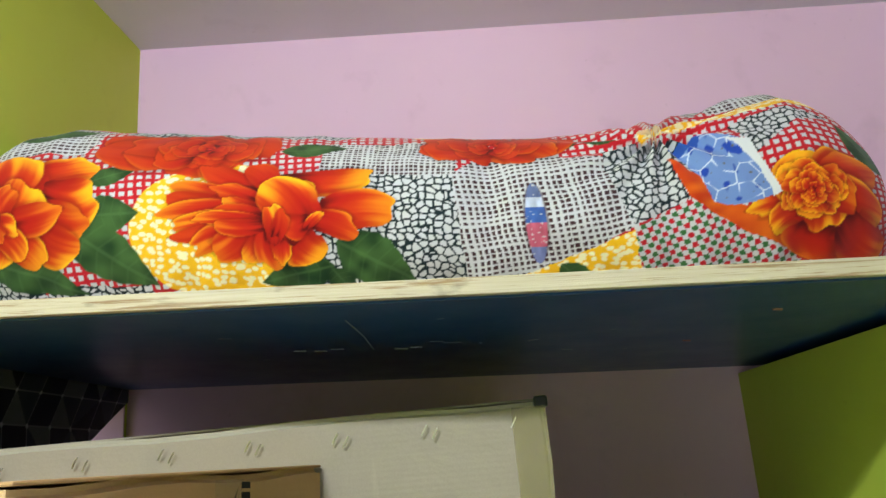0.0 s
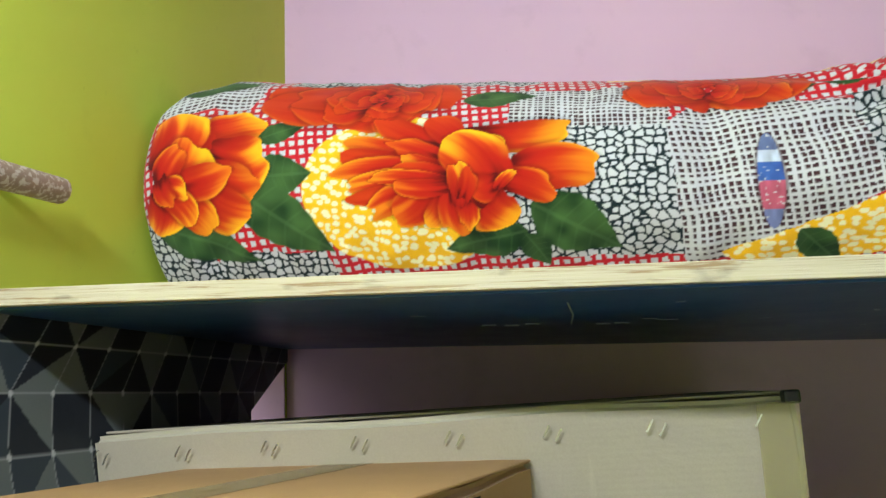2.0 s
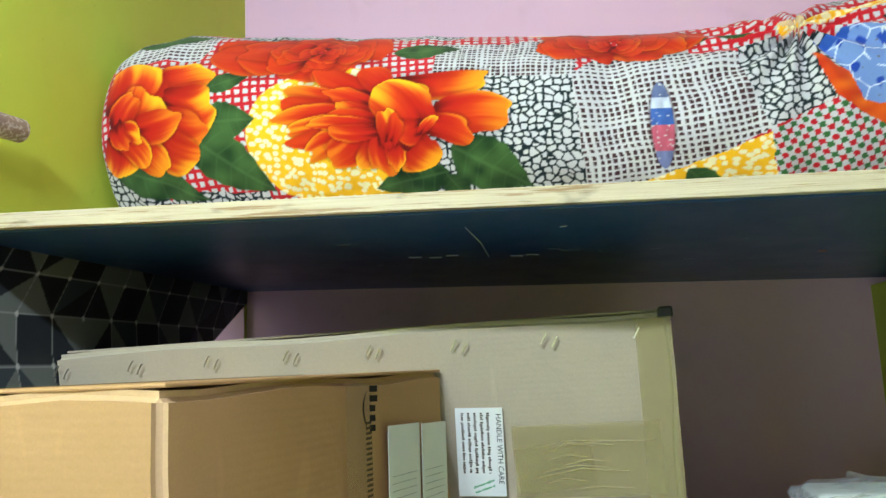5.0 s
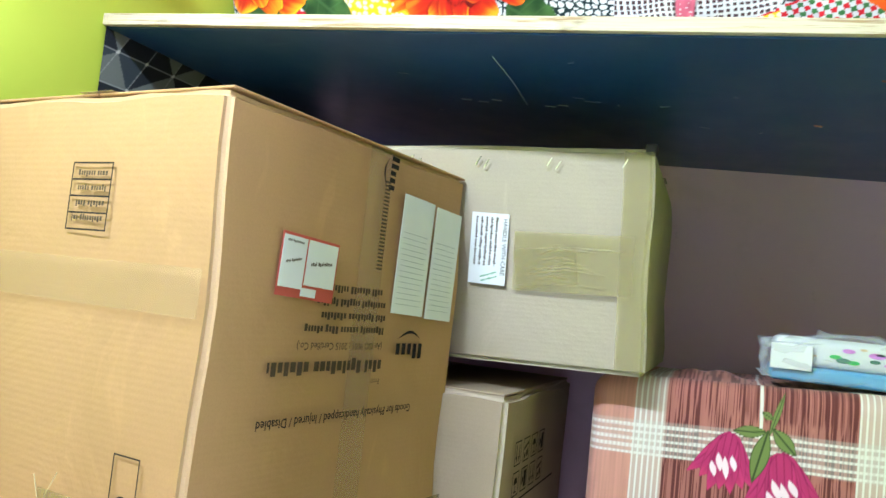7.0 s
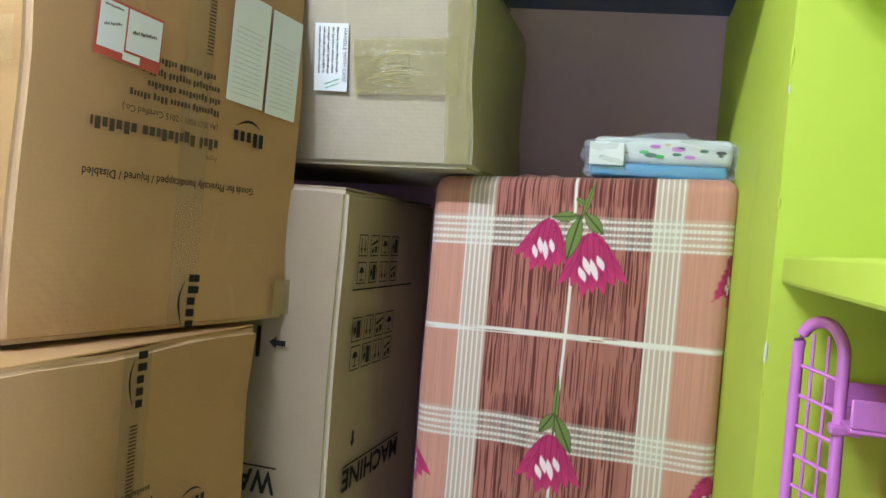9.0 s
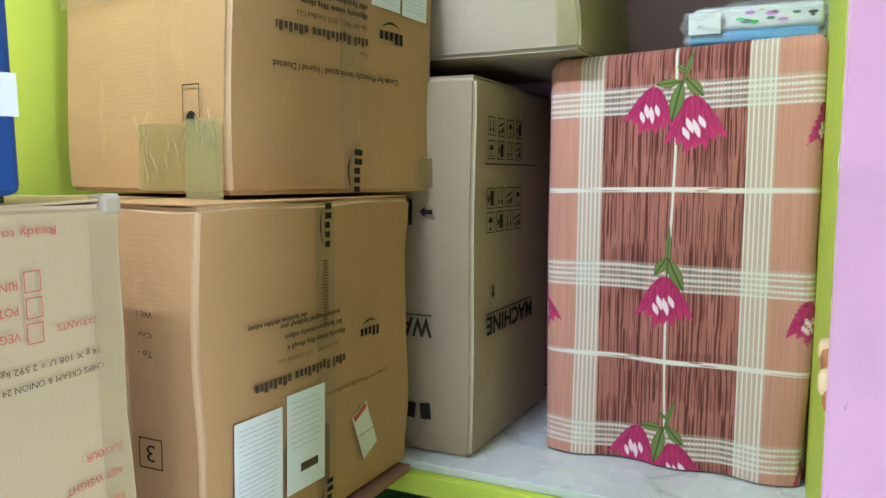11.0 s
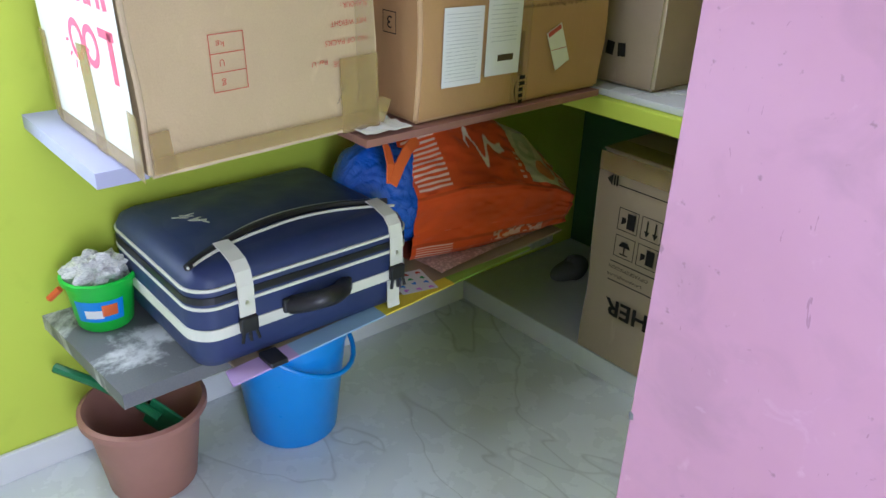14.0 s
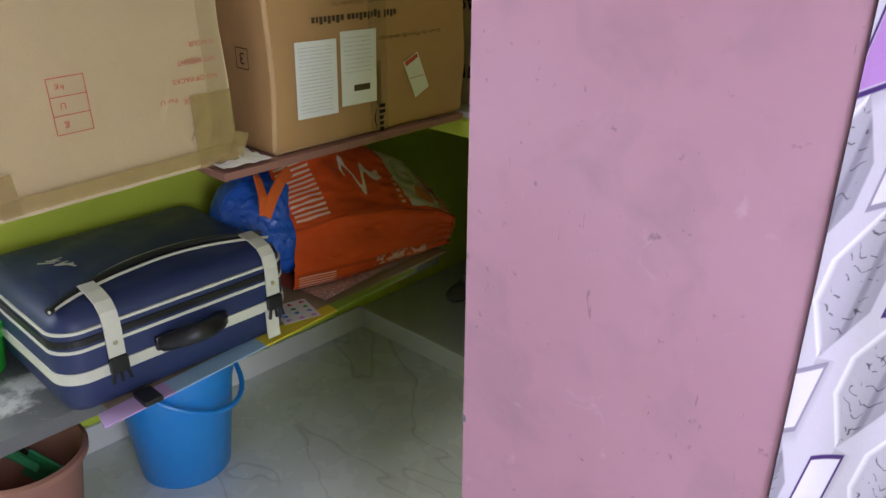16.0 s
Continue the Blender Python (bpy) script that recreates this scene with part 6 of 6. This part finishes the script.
# a flourish of white script
wave = 0.52 + 0.24 * np.sin((k_ - 0.36) * 58) * step(0.58, 0.40, k_)
C = blend(C, ((k_ > 0.36) & (k_ < 0.58) & panel) * step(0.085, 0.05, np.abs(vf - wave)), lin((240, 226, 214)))
C = blend(C, panel * step(0.032, 0.029, np.hypot((k_ - 0.84) * 0.54, (vf - 0.30) * 0.17)), lin((214, 128, 92)))
C = blend(C, (panel & (k_ > 0.70) & (k_ < 0.92)) * step(0.014, 0.009, np.abs(np.hypot((k_ - 0.76) * 0.54, (vf - 0.65) * 0.19) - 0.03)) * 0.5, lin((120, 140, 110)))
C = blend(C, (panel & (k_ > 0.645) & (k_ < 0.665) & (vf < 0.5)) * step(0.0, 0.4, np.sin(vf * 70)) * 0.8, cream_o)
C = blend(C, ((sb < 0.05) & (k_ > 0.03) & (k_ < 0.22)) * step(0.0, 0.4, np.sin(sb * 620)) * 0.7, cream_o)
C = blend(C, ((sb < 0.06) & (sb > 0.02) & (k_ > 0.45) & (k_ < 0.80)) * (vnoise(k_ * 60, sb * 90, 44) > 0.5) * 0.7, cream_o)
seam_line = np.maximum(step(0.012, 0.004, np.abs(sb - 0.262)), np.maximum(step(0.010, 0.003, np.abs(sb - 0.055)), step(0.012, 0.004, np.abs(k_ - 0.985))))
C = blend(C, np.clip(seam_line, 0, 1) * 0.4, lin((120, 40, 14)))
sheet("bag_side", np.stack([Xb, Yb, Zb], -1), C, printed_cloth("woven_bag_print", 0.5, 500.0), bag, "glossy orange woven bag", wrap=True)
cap_b = bmesh.new()
cap_b.faces.new([cap_b.verts.new(q) for q in zip(Xb[-1], Yb[-1], Zb[-1])])
part("bag_base", cap_b, ORANGE_BAG, bag)
yy = np.linspace(0.425, 0.625, 80)
Yl, Tl = np.meshgrid(yy, tt, indexing="ij")
k_ = (Yl - 0.425) / 0.20
rad = np.sqrt(np.clip(1 - (1 - np.clip(k_ / 0.75, 0, 1)) ** 2, 0.004, 1))
crumple = 1 + 0.12 * (vnoise(Yl * 22, Tl * 3, 14) - 0.5) + 0.07 * (vnoise(Yl * 60, Tl * 9, 15) - 0.5)
Xl = -0.605 + 0.138 * rad * np.cos(Tl) * crumple
Zl = np.maximum(0.165 + 0.152 * rad * np.sin(Tl) * crumple, 0.004) + 0.03 * (1 - k_)
sheet("liner", np.stack([Xl, Yl, Zl], -1), None, BLUE_FILM, bag, "crumpled blue plastic liner", wrap=True)


def flat_strap(pts, w, t=0.004):
    """A flat band along pts, w wide in x and z."""
    bm = bmesh.new()
    rows = []
    for i, q in enumerate(pts):
        d = (Vector(pts[min(i + 1, len(pts) - 1)]) - Vector(pts[max(i - 1, 0)])).normalized()
        u = d.cross(Vector((1, 0.1, 0.35))).normalized()
        n = d.cross(u).normalized()
        rows.append([bm.verts.new(Vector(q) + u * a + n * b) for a, b in ((-w / 2, -t / 2), (w / 2, -t / 2), (w / 2, t / 2), (-w / 2, t / 2))])
    for a, b in zip(rows, rows[1:]):
        for k in range(4):
            bm.faces.new((a[k], a[(k + 1) % 4], b[(k + 1) % 4], b[k]))
    bm.faces.new(rows[0])
    bm.faces.new(rows[-1])
    bmesh.ops.recalc_face_normals(bm, faces=bm.faces)
    return bm


part("carry_strap", flat_strap([(-0.435, 0.470, 0.270), (-0.450, 0.505, 0.308), (-0.468, 0.545, 0.338), (-0.49, 0.590, 0.350)], 0.030), ORANGE_BAG, bag, "orange carrying strap")
part("carry_strap", flat_strap([(-0.437, 0.466, 0.272), (-0.452, 0.478, 0.315), (-0.49, 0.492, 0.352), (-0.54, 0.52, 0.352)], 0.024), ORANGE_BAG, bag, "orange carrying strap")

# ---- pails and pot ----
def bail(r, drop, z, seg=20):
    return tube([(r * math.cos(a), r * math.sin(a) * 1.02, z - drop * math.sin(a)) for a in np.linspace(0, math.pi, seg)], 0.007, 8)


pail = thing("bucket", "bright blue plastic bucket standing on the floor", "bucket", pose(-0.580, 0.240, 0.001))
part("shell", lathe([(0, 0.004), (0.112, 0.0), (0.118, 0.006), (0.150, 0.29), (0.154, 0.292), (0.157, 0.355), (0.165, 0.357), (0.165, 0.365), (0.153, 0.365), (0.146, 0.29), (0.112, 0.012), (0, 0.012)], 64), BLUE_BUCKET, pail, smooth=True)
hb = part("handle", bail(0.166, 0.11, 0.335), BLUE_BUCKET, pail, "blue handle hanging at the side", True)
hb.matrix_local = pose(0, 0, 0, 0, 0, -55)
for a_ in (-55, 125):
    lug = part("lug", box((0.153, -0.016, 0.310), (0.171, 0.016, 0.354), 0.004), BLUE_BUCKET, pail)
    lug.matrix_local = pose(0, 0, 0, 0, 0, a_)
pot = thing("flower_pot", "brown plastic flower pot holding a dustpan on the floor", "pot", pose(-0.612, -0.145, 0.001))
part("rim_band", lathe([(0.1445, 0.214), (0.1475, 0.216), (0.1475, 0.231), (0.1445, 0.233)], 64), CLAY, pot, "rolled rim", True)
part("shell", lathe([(0, 0.004), (0.098, 0.0), (0.104, 0.008), (0.131, 0.210), (0.142, 0.213), (0.144, 0.232), (0.137, 0.236), (0.128, 0.223), (0.10, 0.02), (0, 0.016)], 64), CLAY, pot, smooth=True)
pan = thing("dustpan", "dark green plastic dustpan leaning inside the pot", "dustpan", pose(-0.60, -0.125, 0.14))
part("grip", tube([(0.03, 0.0, 0.06), (-0.02, -0.035, 0.095), (-0.10, -0.10, 0.135), (-0.172, -0.16, 0.162)], 0.012, 8), DARK_GREEN, pan, smooth=True)
part("pan", box((-0.045, -0.004, -0.06), (0.045, 0.004, 0.05), 0.003, 2, pose(0.02, 0.012, 0.045, 12, 30, 35)), DARK_GREEN, pan)
part("brush", tube([(-0.03, 0.03, 0.0), (-0.06, -0.03, 0.12)], 0.009, 8), BLACK, pan, "black brush handle", True)
mini = thing("toy_bucket", "small bright green toy bucket with crumpled paper on the slab", "bucket", pose(-0.715, -0.165, 0.4205))
part("shell", lathe([(0, 0.003), (0.058, 0.0), (0.062, 0.005), (0.076, 0.115), (0.084, 0.117), (0.085, 0.128), (0.078, 0.131), (0.072, 0.118), (0.058, 0.01), (0, 0.009)], 48), GREEN_PLASTIC, mini, smooth=True)
for a0, a1, z0, z1, mt in ((-70, 20, 0.03, 0.085, BLUE_BUCKET), (-52, -18, 0.040, 0.062, PAPER), (-20, 8, 0.045, 0.075, ORANGE_BAG)):
    lift_ = 0.0006 if mt is BLUE_BUCKET else 0.0012
    ring_ = lambda z: [((0.0622 + 0.0137 * (z - 0.005) / 0.11 + lift_) * math.cos(radians(a)), (0.0622 + 0.0137 * (z - 0.005) / 0.11 + lift_) * math.sin(radians(a)), z) for a in np.linspace(a0, a1, 16)]
    bm = bmesh.new()
    lo_, hi_ = [bm.verts.new(q) for q in ring_(z0)], [bm.verts.new(q) for q in ring_(z1)]
    for k in range(15):
        bm.faces.new((lo_[k], lo_[k + 1], hi_[k + 1], hi_[k]))
    part("sticker", bm, mt, mini, "printed sticker")
part("spout", tube([(-0.02, -0.082, 0.10), (-0.035, -0.105, 0.075)], 0.008, 8), ORANGE_BAG, mini, "orange handle end", True)
bm = bmesh.new()
bmesh.ops.create_icosphere(bm, subdivisions=4, radius=0.058)
for v in bm.verts:
    v.co *= 1 + 0.55 * (noise.noise(v.co * 32) + 0.5 * noise.noise(v.co * 75))
    v.co.z = v.co.z * 0.85 + 0.128
wad = thing("paper_wad", "crumpled newspaper stuffed into the toy bucket", "paper", pose(-0.715, -0.165, 0.4205))
m = Mat("newspaper", 0.8)
m.colour(m.mix(m.ramp(m.noise(120, 2, (1, 1, 4)), [(0.5, (0, 0, 0)), (0.6, (0.5, 0.5, 0.5))]), (0.66, 0.65, 0.60), (0.28, 0.28, 0.28)))
part("wad", bm, m.m, wad)
oddment = thing("dark_shoe", "dark shoe standing on the plinth under the counter", "shoe", pose(-0.60, 1.42, 0.0755))
bm = bmesh.new()
bmesh.ops.create_uvsphere(bm, u_segments=20, v_segments=12, radius=0.5)
for v in bm.verts:
    v.co = Vector((v.co.x * 0.09, v.co.y * 0.19, max(v.co.z, -0.25) * (0.11 if v.co.y > 0 else 0.07) + 0.026))
part("upper", bm, plastic("grey_shoe", (0.16, 0.16, 0.16), 0.85), oddment, smooth=True)

# ---- things in the wall niche ----
rack = thing("plastic_rack", "orchid pink plastic rack with lattice sides in the niche", "rack", pose(0.568, 0.765, 1.1015))
for dx_ in (0.0, 0.27):
    pts = [(0.0, 0.02, 0.0), (0.0, 0.02, 0.455)] + [(0.02 - 0.02 * math.cos(a), 0.02 - 0.02 * (1 - math.cos(a)), 0.455 + 0.035 * math.sin(a)) for a in np.linspace(0.3, math.pi, 12)] + [(0.04, -0.02, 0.0)]
    sf = part("side_frame", tube(pts, 0.0068, 10), MAGENTA, rack, smooth=True)
    sf.location = (dx_, 0, 0)
    for k in range(13):
        part("bar", tube([(0.003, 0.017, 0.03 + 0.034 * k), (0.037, -0.017, 0.022 + 0.034 * k)], 0.0022, 6), MAGENTA, sf)
    for q in (0.33, 0.66):
        part("bar", tube([(0.04 * q, 0.02 - 0.04 * q, 0.0), (0.04 * q, 0.02 - 0.04 * q, 0.475)], 0.0018, 6), MAGENTA, sf)
for z_ in (0.05, 0.22, 0.385):
    tr = part("tray", box((0.04, -0.075, z_), (0.30, 0.065, z_ + 0.005), 0.002), MAGENTA, rack)
    part("lip", box((0.04, 0.059, z_ + 0.0052), (0.30, 0.065, z_ + 0.035), 0.002), MAGENTA, tr)
    part("lip", box((0.04, -0.075, z_ + 0.0052), (0.30, -0.069, z_ + 0.035), 0.002), MAGENTA, tr)
    part("hook", box((0.03, -0.03, z_ - 0.012), (0.062, -0.012, z_ - 0.001), 0.003), MAGENTA, tr)
holder = thing("plastic_box", "cream plastic holder standing in the niche", "holder", pose(0.562, 0.646, 1.1015))
part("shell", box((0.0, -0.035, 0.0), (0.20, 0.035, 0.262), 0.012, 3), BASKET_CREAM, holder, smooth=True)
part("lip", tube([(0.0, -0.035, 0.262), (0.20, -0.035, 0.262), (0.20, 0.035, 0.262), (0.0, 0.035, 0.262)], 0.008, 8, closed=True), BASKET_CREAM, holder, smooth=True)
basket = thing("plastic_basket", "rust brown slatted plastic basket with cream handles in the niche", "basket", pose(0.536, 0.494, 1.1015))
for k in range(13):
    y_ = -0.085 + 0.0145 * k
    part("slat", box((0.0, y_ - 0.0035, 0.02), (0.006, y_ + 0.0035, 0.20), 0.001, 1), BASKET_BROWN, basket)
part("rim", tube([(0.0, -0.095, 0.205), (0.0, 0.10, 0.215), (0.10, 0.105, 0.225), (0.20, 0.10, 0.215), (0.20, -0.095, 0.205)], 0.011, 8, closed=True), BASKET_BROWN, basket, smooth=True)
part("base", box((0.0, -0.09, 0.0), (0.19, 0.098, 0.02), 0.003), BASKET_BROWN, basket)
part("back_wall", box((0.182, -0.09, 0.02), (0.19, 0.098, 0.20), 0.002), BASKET_BROWN, basket)
part("end_wall", box((0.006, 0.09, 0.02), (0.182, 0.098, 0.20), 0.002), BASKET_BROWN, basket)
part("end_wall", box((0.006, -0.09, 0.02), (0.182, -0.082, 0.20), 0.002), BASKET_BROWN, basket)
for y_ in (-0.075, 0.085):
    part("handle", box((-0.012, y_ - 0.014, 0.206), (0.022, y_ + 0.014, 0.232), 0.008, 3), BASKET_CREAM, basket, "cream handle", True)

# ---- on the covered box and the loft ----
pack = thing("wrapped_pack", "white printed pack in clear plastic film on the cloth", "package", pose(0.385, 1.335, 1.786))
part("tray", box((-0.125, -0.06, 0.0), (0.118, 0.06, 0.026), 0.008, 3), plastic("sky_blue_plastic", (0.10, 0.36, 0.62), 0.3), pack, "pale blue base", True)
pk = part("pack", box((-0.12, -0.058, 0.027), (0.125, 0.058, 0.074), 0.012, 3), PAPER, pack, smooth=True)
for k in range(14):
    rr = random.Random(300 + k)
    bm = bmesh.new()
    bmesh.ops.create_circle(bm, cap_ends=True, segments=10, radius=rr.uniform(0.003, 0.008))
    ob = part("printed_motif", bm, (GREEN_PLASTIC, DARK_GREEN, MAGENTA, INK, BASKET_CREAM)[k % 5], pk)
    ob.matrix_local = pose(rr.uniform(-0.06, 0.11), -0.0588, rr.uniform(0.04, 0.066), 90, 0, 0) @ Matrix.Diagonal((1.6, 0.6, 1, 1))
part("flap", box((-0.125, -0.068, 0.026), (-0.062, -0.0645, 0.068), 0.001, 1, pose(0, 0, 0, 6, 0, 0)), PAPER, pack, "folded white flap")
bm = bmesh.new()
bmesh.ops.create_cube(bm, size=1)
bmesh.ops.subdivide_edges(bm, edges=bm.edges, cuts=12, use_grid_fill=True)
for v in bm.verts:
    n_ = noise.noise(v.co * 9) * 0.03 + noise.noise(v.co * 23) * 0.02
    v.co = Vector((v.co.x * 0.265, v.co.y * 0.14, (v.co.z + 0.5) * 0.079 + 0.001)) + Vector((n_ * 0.5, n_ * 0.35, abs(n_) * 0.45 - (0.018 * abs(v.co.x) * 2 if v.co.z > 0.3 else 0)))
part("film", bm, CLEAR, pack, "crinkled clear film")

bm = bmesh.new()
bmesh.ops.create_icosphere(bm, subdivisions=4, radius=1)
for v in bm.verts:
    n_ = 1 + 0.25 * noise.noise(v.co * 2.2) + 0.12 * noise.noise(v.co * 6)
    v.co = Vector((v.co.x * 0.10 * n_, v.co.y * 0.12 * n_, max(v.co.z * 0.075 * n_, -0.06) + 0.06))
pink_bag = thing("pink_bag", "soft pink plastic bag lying on the loft board", "bag", pose(0.735, 1.32, 2.2135))
part("bag", bm, foil("pink_film", (0.86, 0.22, 0.42), 0.3, 0.8), pink_bag, smooth=True)

rod = thing("wall_rod", "speckled wooden rod on a bracket beside the loft", "rod", pose(-0.787, 0.915, 2.405))
m = Mat("speckled_wood", 0.6)
m.colour(m.mix(m.ramp(m.noise(140, 3), [(0.5, (0, 0, 0)), (0.58, (1, 1, 1))]), (0.30, 0.22, 0.16), (0.55, 0.50, 0.42)))
part("rod", tube([(0, 0.02, 0.008), (0, -0.45, -0.02)], 0.017, 14), m.m, rod, smooth=True)
part("bracket", tube([(-0.037, -0.05, 0.004), (0, -0.05, 0.004)], 0.008, 8), STEEL, rod)

# dark patterned sheet fixed under the loft along the left wall
y_, z_ = np.meshgrid(np.linspace(0.845, 1.687, 350), np.linspace(1.62, 2.262, 300), indexing="ij")
gu, gv = (y_ - 0.907 - 0.68 * np.clip(z_ - 2.165, 0, 1) - 2.0 * np.clip(2.13 - z_, 0, 1) ** 2) / 0.069, (z_ - 2.163) / np.where(z_ > 2.163, 0.060, 0.074)
cu, cv = np.floor(gu), np.floor(gv)
fu, fv = gu - cu, gv - cv
tri = np.where((cu + cv) % 2 == 0, fu > fv, fu + fv > 1)
hsh = np.modf(np.abs(np.sin(cu * 12.99 + cv * 78.2 + tri * 37.7) * 43758.5))[0]
C = np.broadcast_to(lin((22, 28, 34)), y_.shape + (3,))
C = blend(C, (hsh > 0.62) * 1.0, lin((112, 118, 112)))
C = blend(C, ((hsh > 0.4) & (hsh <= 0.62)) * 1.0, lin((52, 62, 68)))
ln = np.minimum(np.minimum(fu, 1 - fu) * 0.073, np.minimum(fv, 1 - fv) * 0.061)
C = blend(C, step(0.0013, 0.0007, ln) * 0.7, lin((170, 172, 168)))
C = blend(C, step(0.0045, 0.003, np.hypot(np.minimum(fu, 1 - fu) * 0.073, np.minimum(fv, 1 - fv) * 0.061)), lin((205, 205, 200)))
cut = np.minimum(y_, np.where(z_ > 2.0, 1.687 - np.clip(2.228 - z_, 0, 0.10) * 1.75, 1.687 - 0.175 * step(1.80, 1.84, z_)))
mat_sheet = thing("patterned_sheet", "dark grey triangle-patterned plastic sheet fixed to the wall", "sheet", pose(0, 0, 1.62))
sheet("panel", np.stack([LEFT_X + 0.004 + 0.012 * np.sin((y_ - 0.84) / 0.78 * math.pi) * np.sin((z_ - 1.62) / 0.64 * math.pi), cut, z_ - 1.62], -1), C, printed_cloth("patterned_plastic", 0.35, 300.0), mat_sheet)

# printed curtain in the doorway beyond the pier
x_, z_ = np.meshgrid(np.concatenate([np.linspace(0.9410, 1.04, 190), np.linspace(1.045, 1.75, 90)]), np.concatenate([np.linspace(0.06, 0.79, 160), np.linspace(0.80, 1.42, 620), np.linspace(1.43, 2.12, 150)]), indexing="ij")
dep = 0.133 + 0.006 * np.sin(x_ * 38 + 1.2) + 0.003 * np.sin(x_ * 90 + z_ * 2)
C = np.broadcast_to(lin((208, 202, 219)), x_.shape + (3,))
# slanting columns of shaded leaves with slim outlined diamonds between them
ca, cb = (x_ - 0.17 * (z_ - 1.0) - 0.925) / 0.046, (z_ - 0.075) / 0.24
col = np.floor(ca)
cb = cb + 0.37 * col
fa, fb = ca - col - 0.5, cb - np.floor(cb)
hs = np.modf(np.abs(np.sin(col * 12.9 + np.floor(cb) * 78.2) * 43758.5))[0]
up = np.clip(fb / 0.64, 0, 1)
wide = 0.50 * np.minimum(1.0, 2.6 * np.minimum(up, 1 - up) + 0.05) * (fb < 0.64)
inside = step(0.0, 0.04, wide - np.abs(fa))
C = blend(C, inside * (0.35 + 0.5 * step(-0.3, 0.45, fa)), lin((150, 146, 162)))
C = blend(C, inside * step(0.16, 0.05, wide - np.abs(fa)) * (fa < 0), lin((238, 234, 244)))
C = blend(C, inside * step(0.09, 0.02, np.abs(fa - 0.22)) * 0.5, lin((104, 98, 116)))
twig = np.abs(np.sin((fb * 15 - np.abs(fa - 0.05) * 2.6 + 0.9 * vnoise(ca * 7, cb * 26, 3)) * math.pi))
C = blend(C, 0.85 * step(0.0, 0.08, wide * 0.72 - np.abs(fa - 0.04)) * step(0.20, 0.07, twig) * (vnoise(ca * 11, cb * 40, 5) > 0.35), lin((56, 50, 62)))
slim = np.maximum(np.abs(fa + 0.05) / 0.27, np.abs(fb - 0.80 - 0.12 * fa) / 0.165)
C = blend(C, step(1.5, 1.0, slim) * (fb > 0.58) * (fa > 0) * 0.45, lin((160, 156, 172)))
C = blend(C, step(1.0, 0.96, slim), lin((232, 226, 240)))
C = blend(C, step(0.86, 0.80, slim) * (hs > 0.66), lin((184, 136, 206)))
C = blend(C, step(0.10, 0.05, np.abs(slim - 0.93)) * (0.65 + 0.35 * (hs > 0.4)), lin((72, 44, 112)))
curtain = thing("curtain", "white curtain with grey leaf and purple diamond print", "curtain", pose(0, 0, 0.06))
sheet("cloth", np.stack([x_, dep, z_ - 0.06], -1), C, printed_cloth("curtain_print", 0.7, 500.0), curtain)
part("curtain_rod", tube([(0.941, 0.133, 2.065), (2.199, 0.133, 2.065)], 0.009, 10), STEEL, curtain, smooth=True)

# scratches and marks under the loft board
SCR = plastic("pale_scratch", (0.34, 0.38, 0.42), 0.6)
def scratch(x0, y0, x1, y1, r=0.0008, mat=SCR):
    e = lambda x, y: (x, y - 0.84, -0.0226)
    part("scratch", tube([e(x0, y0), e((x0 + x1) / 2 + 0.004, (y0 + y1) / 2), e(x1, y1)], r, 4), mat, loft)


scratch(-0.165, 0.944, -0.179, 1.208, 0.0010)
for x_, y_ in ((-0.30, 1.19), (-0.27, 1.20), (-0.24, 1.185), (-0.145, 1.21), (-0.12, 1.20)):
    scratch(x_, y_, x_ + 0.018, y_ + 0.004, 0.0013)
for k in range(10):
    rr = random.Random(500 + k)
    x_, y_ = rr.uniform(-0.5, 0.4), rr.uniform(0.88, 1.35)
    scratch(x_, y_, x_ + rr.uniform(-0.03, 0.03), y_ + rr.uniform(-0.01, 0.01), 0.0006)
for x_, y_ in ((0.36, 1.0), (0.30, 1.25)):
    scratch(x_, y_, x_ + 0.012, y_ + 0.006, 0.0022, RED_BOARD)
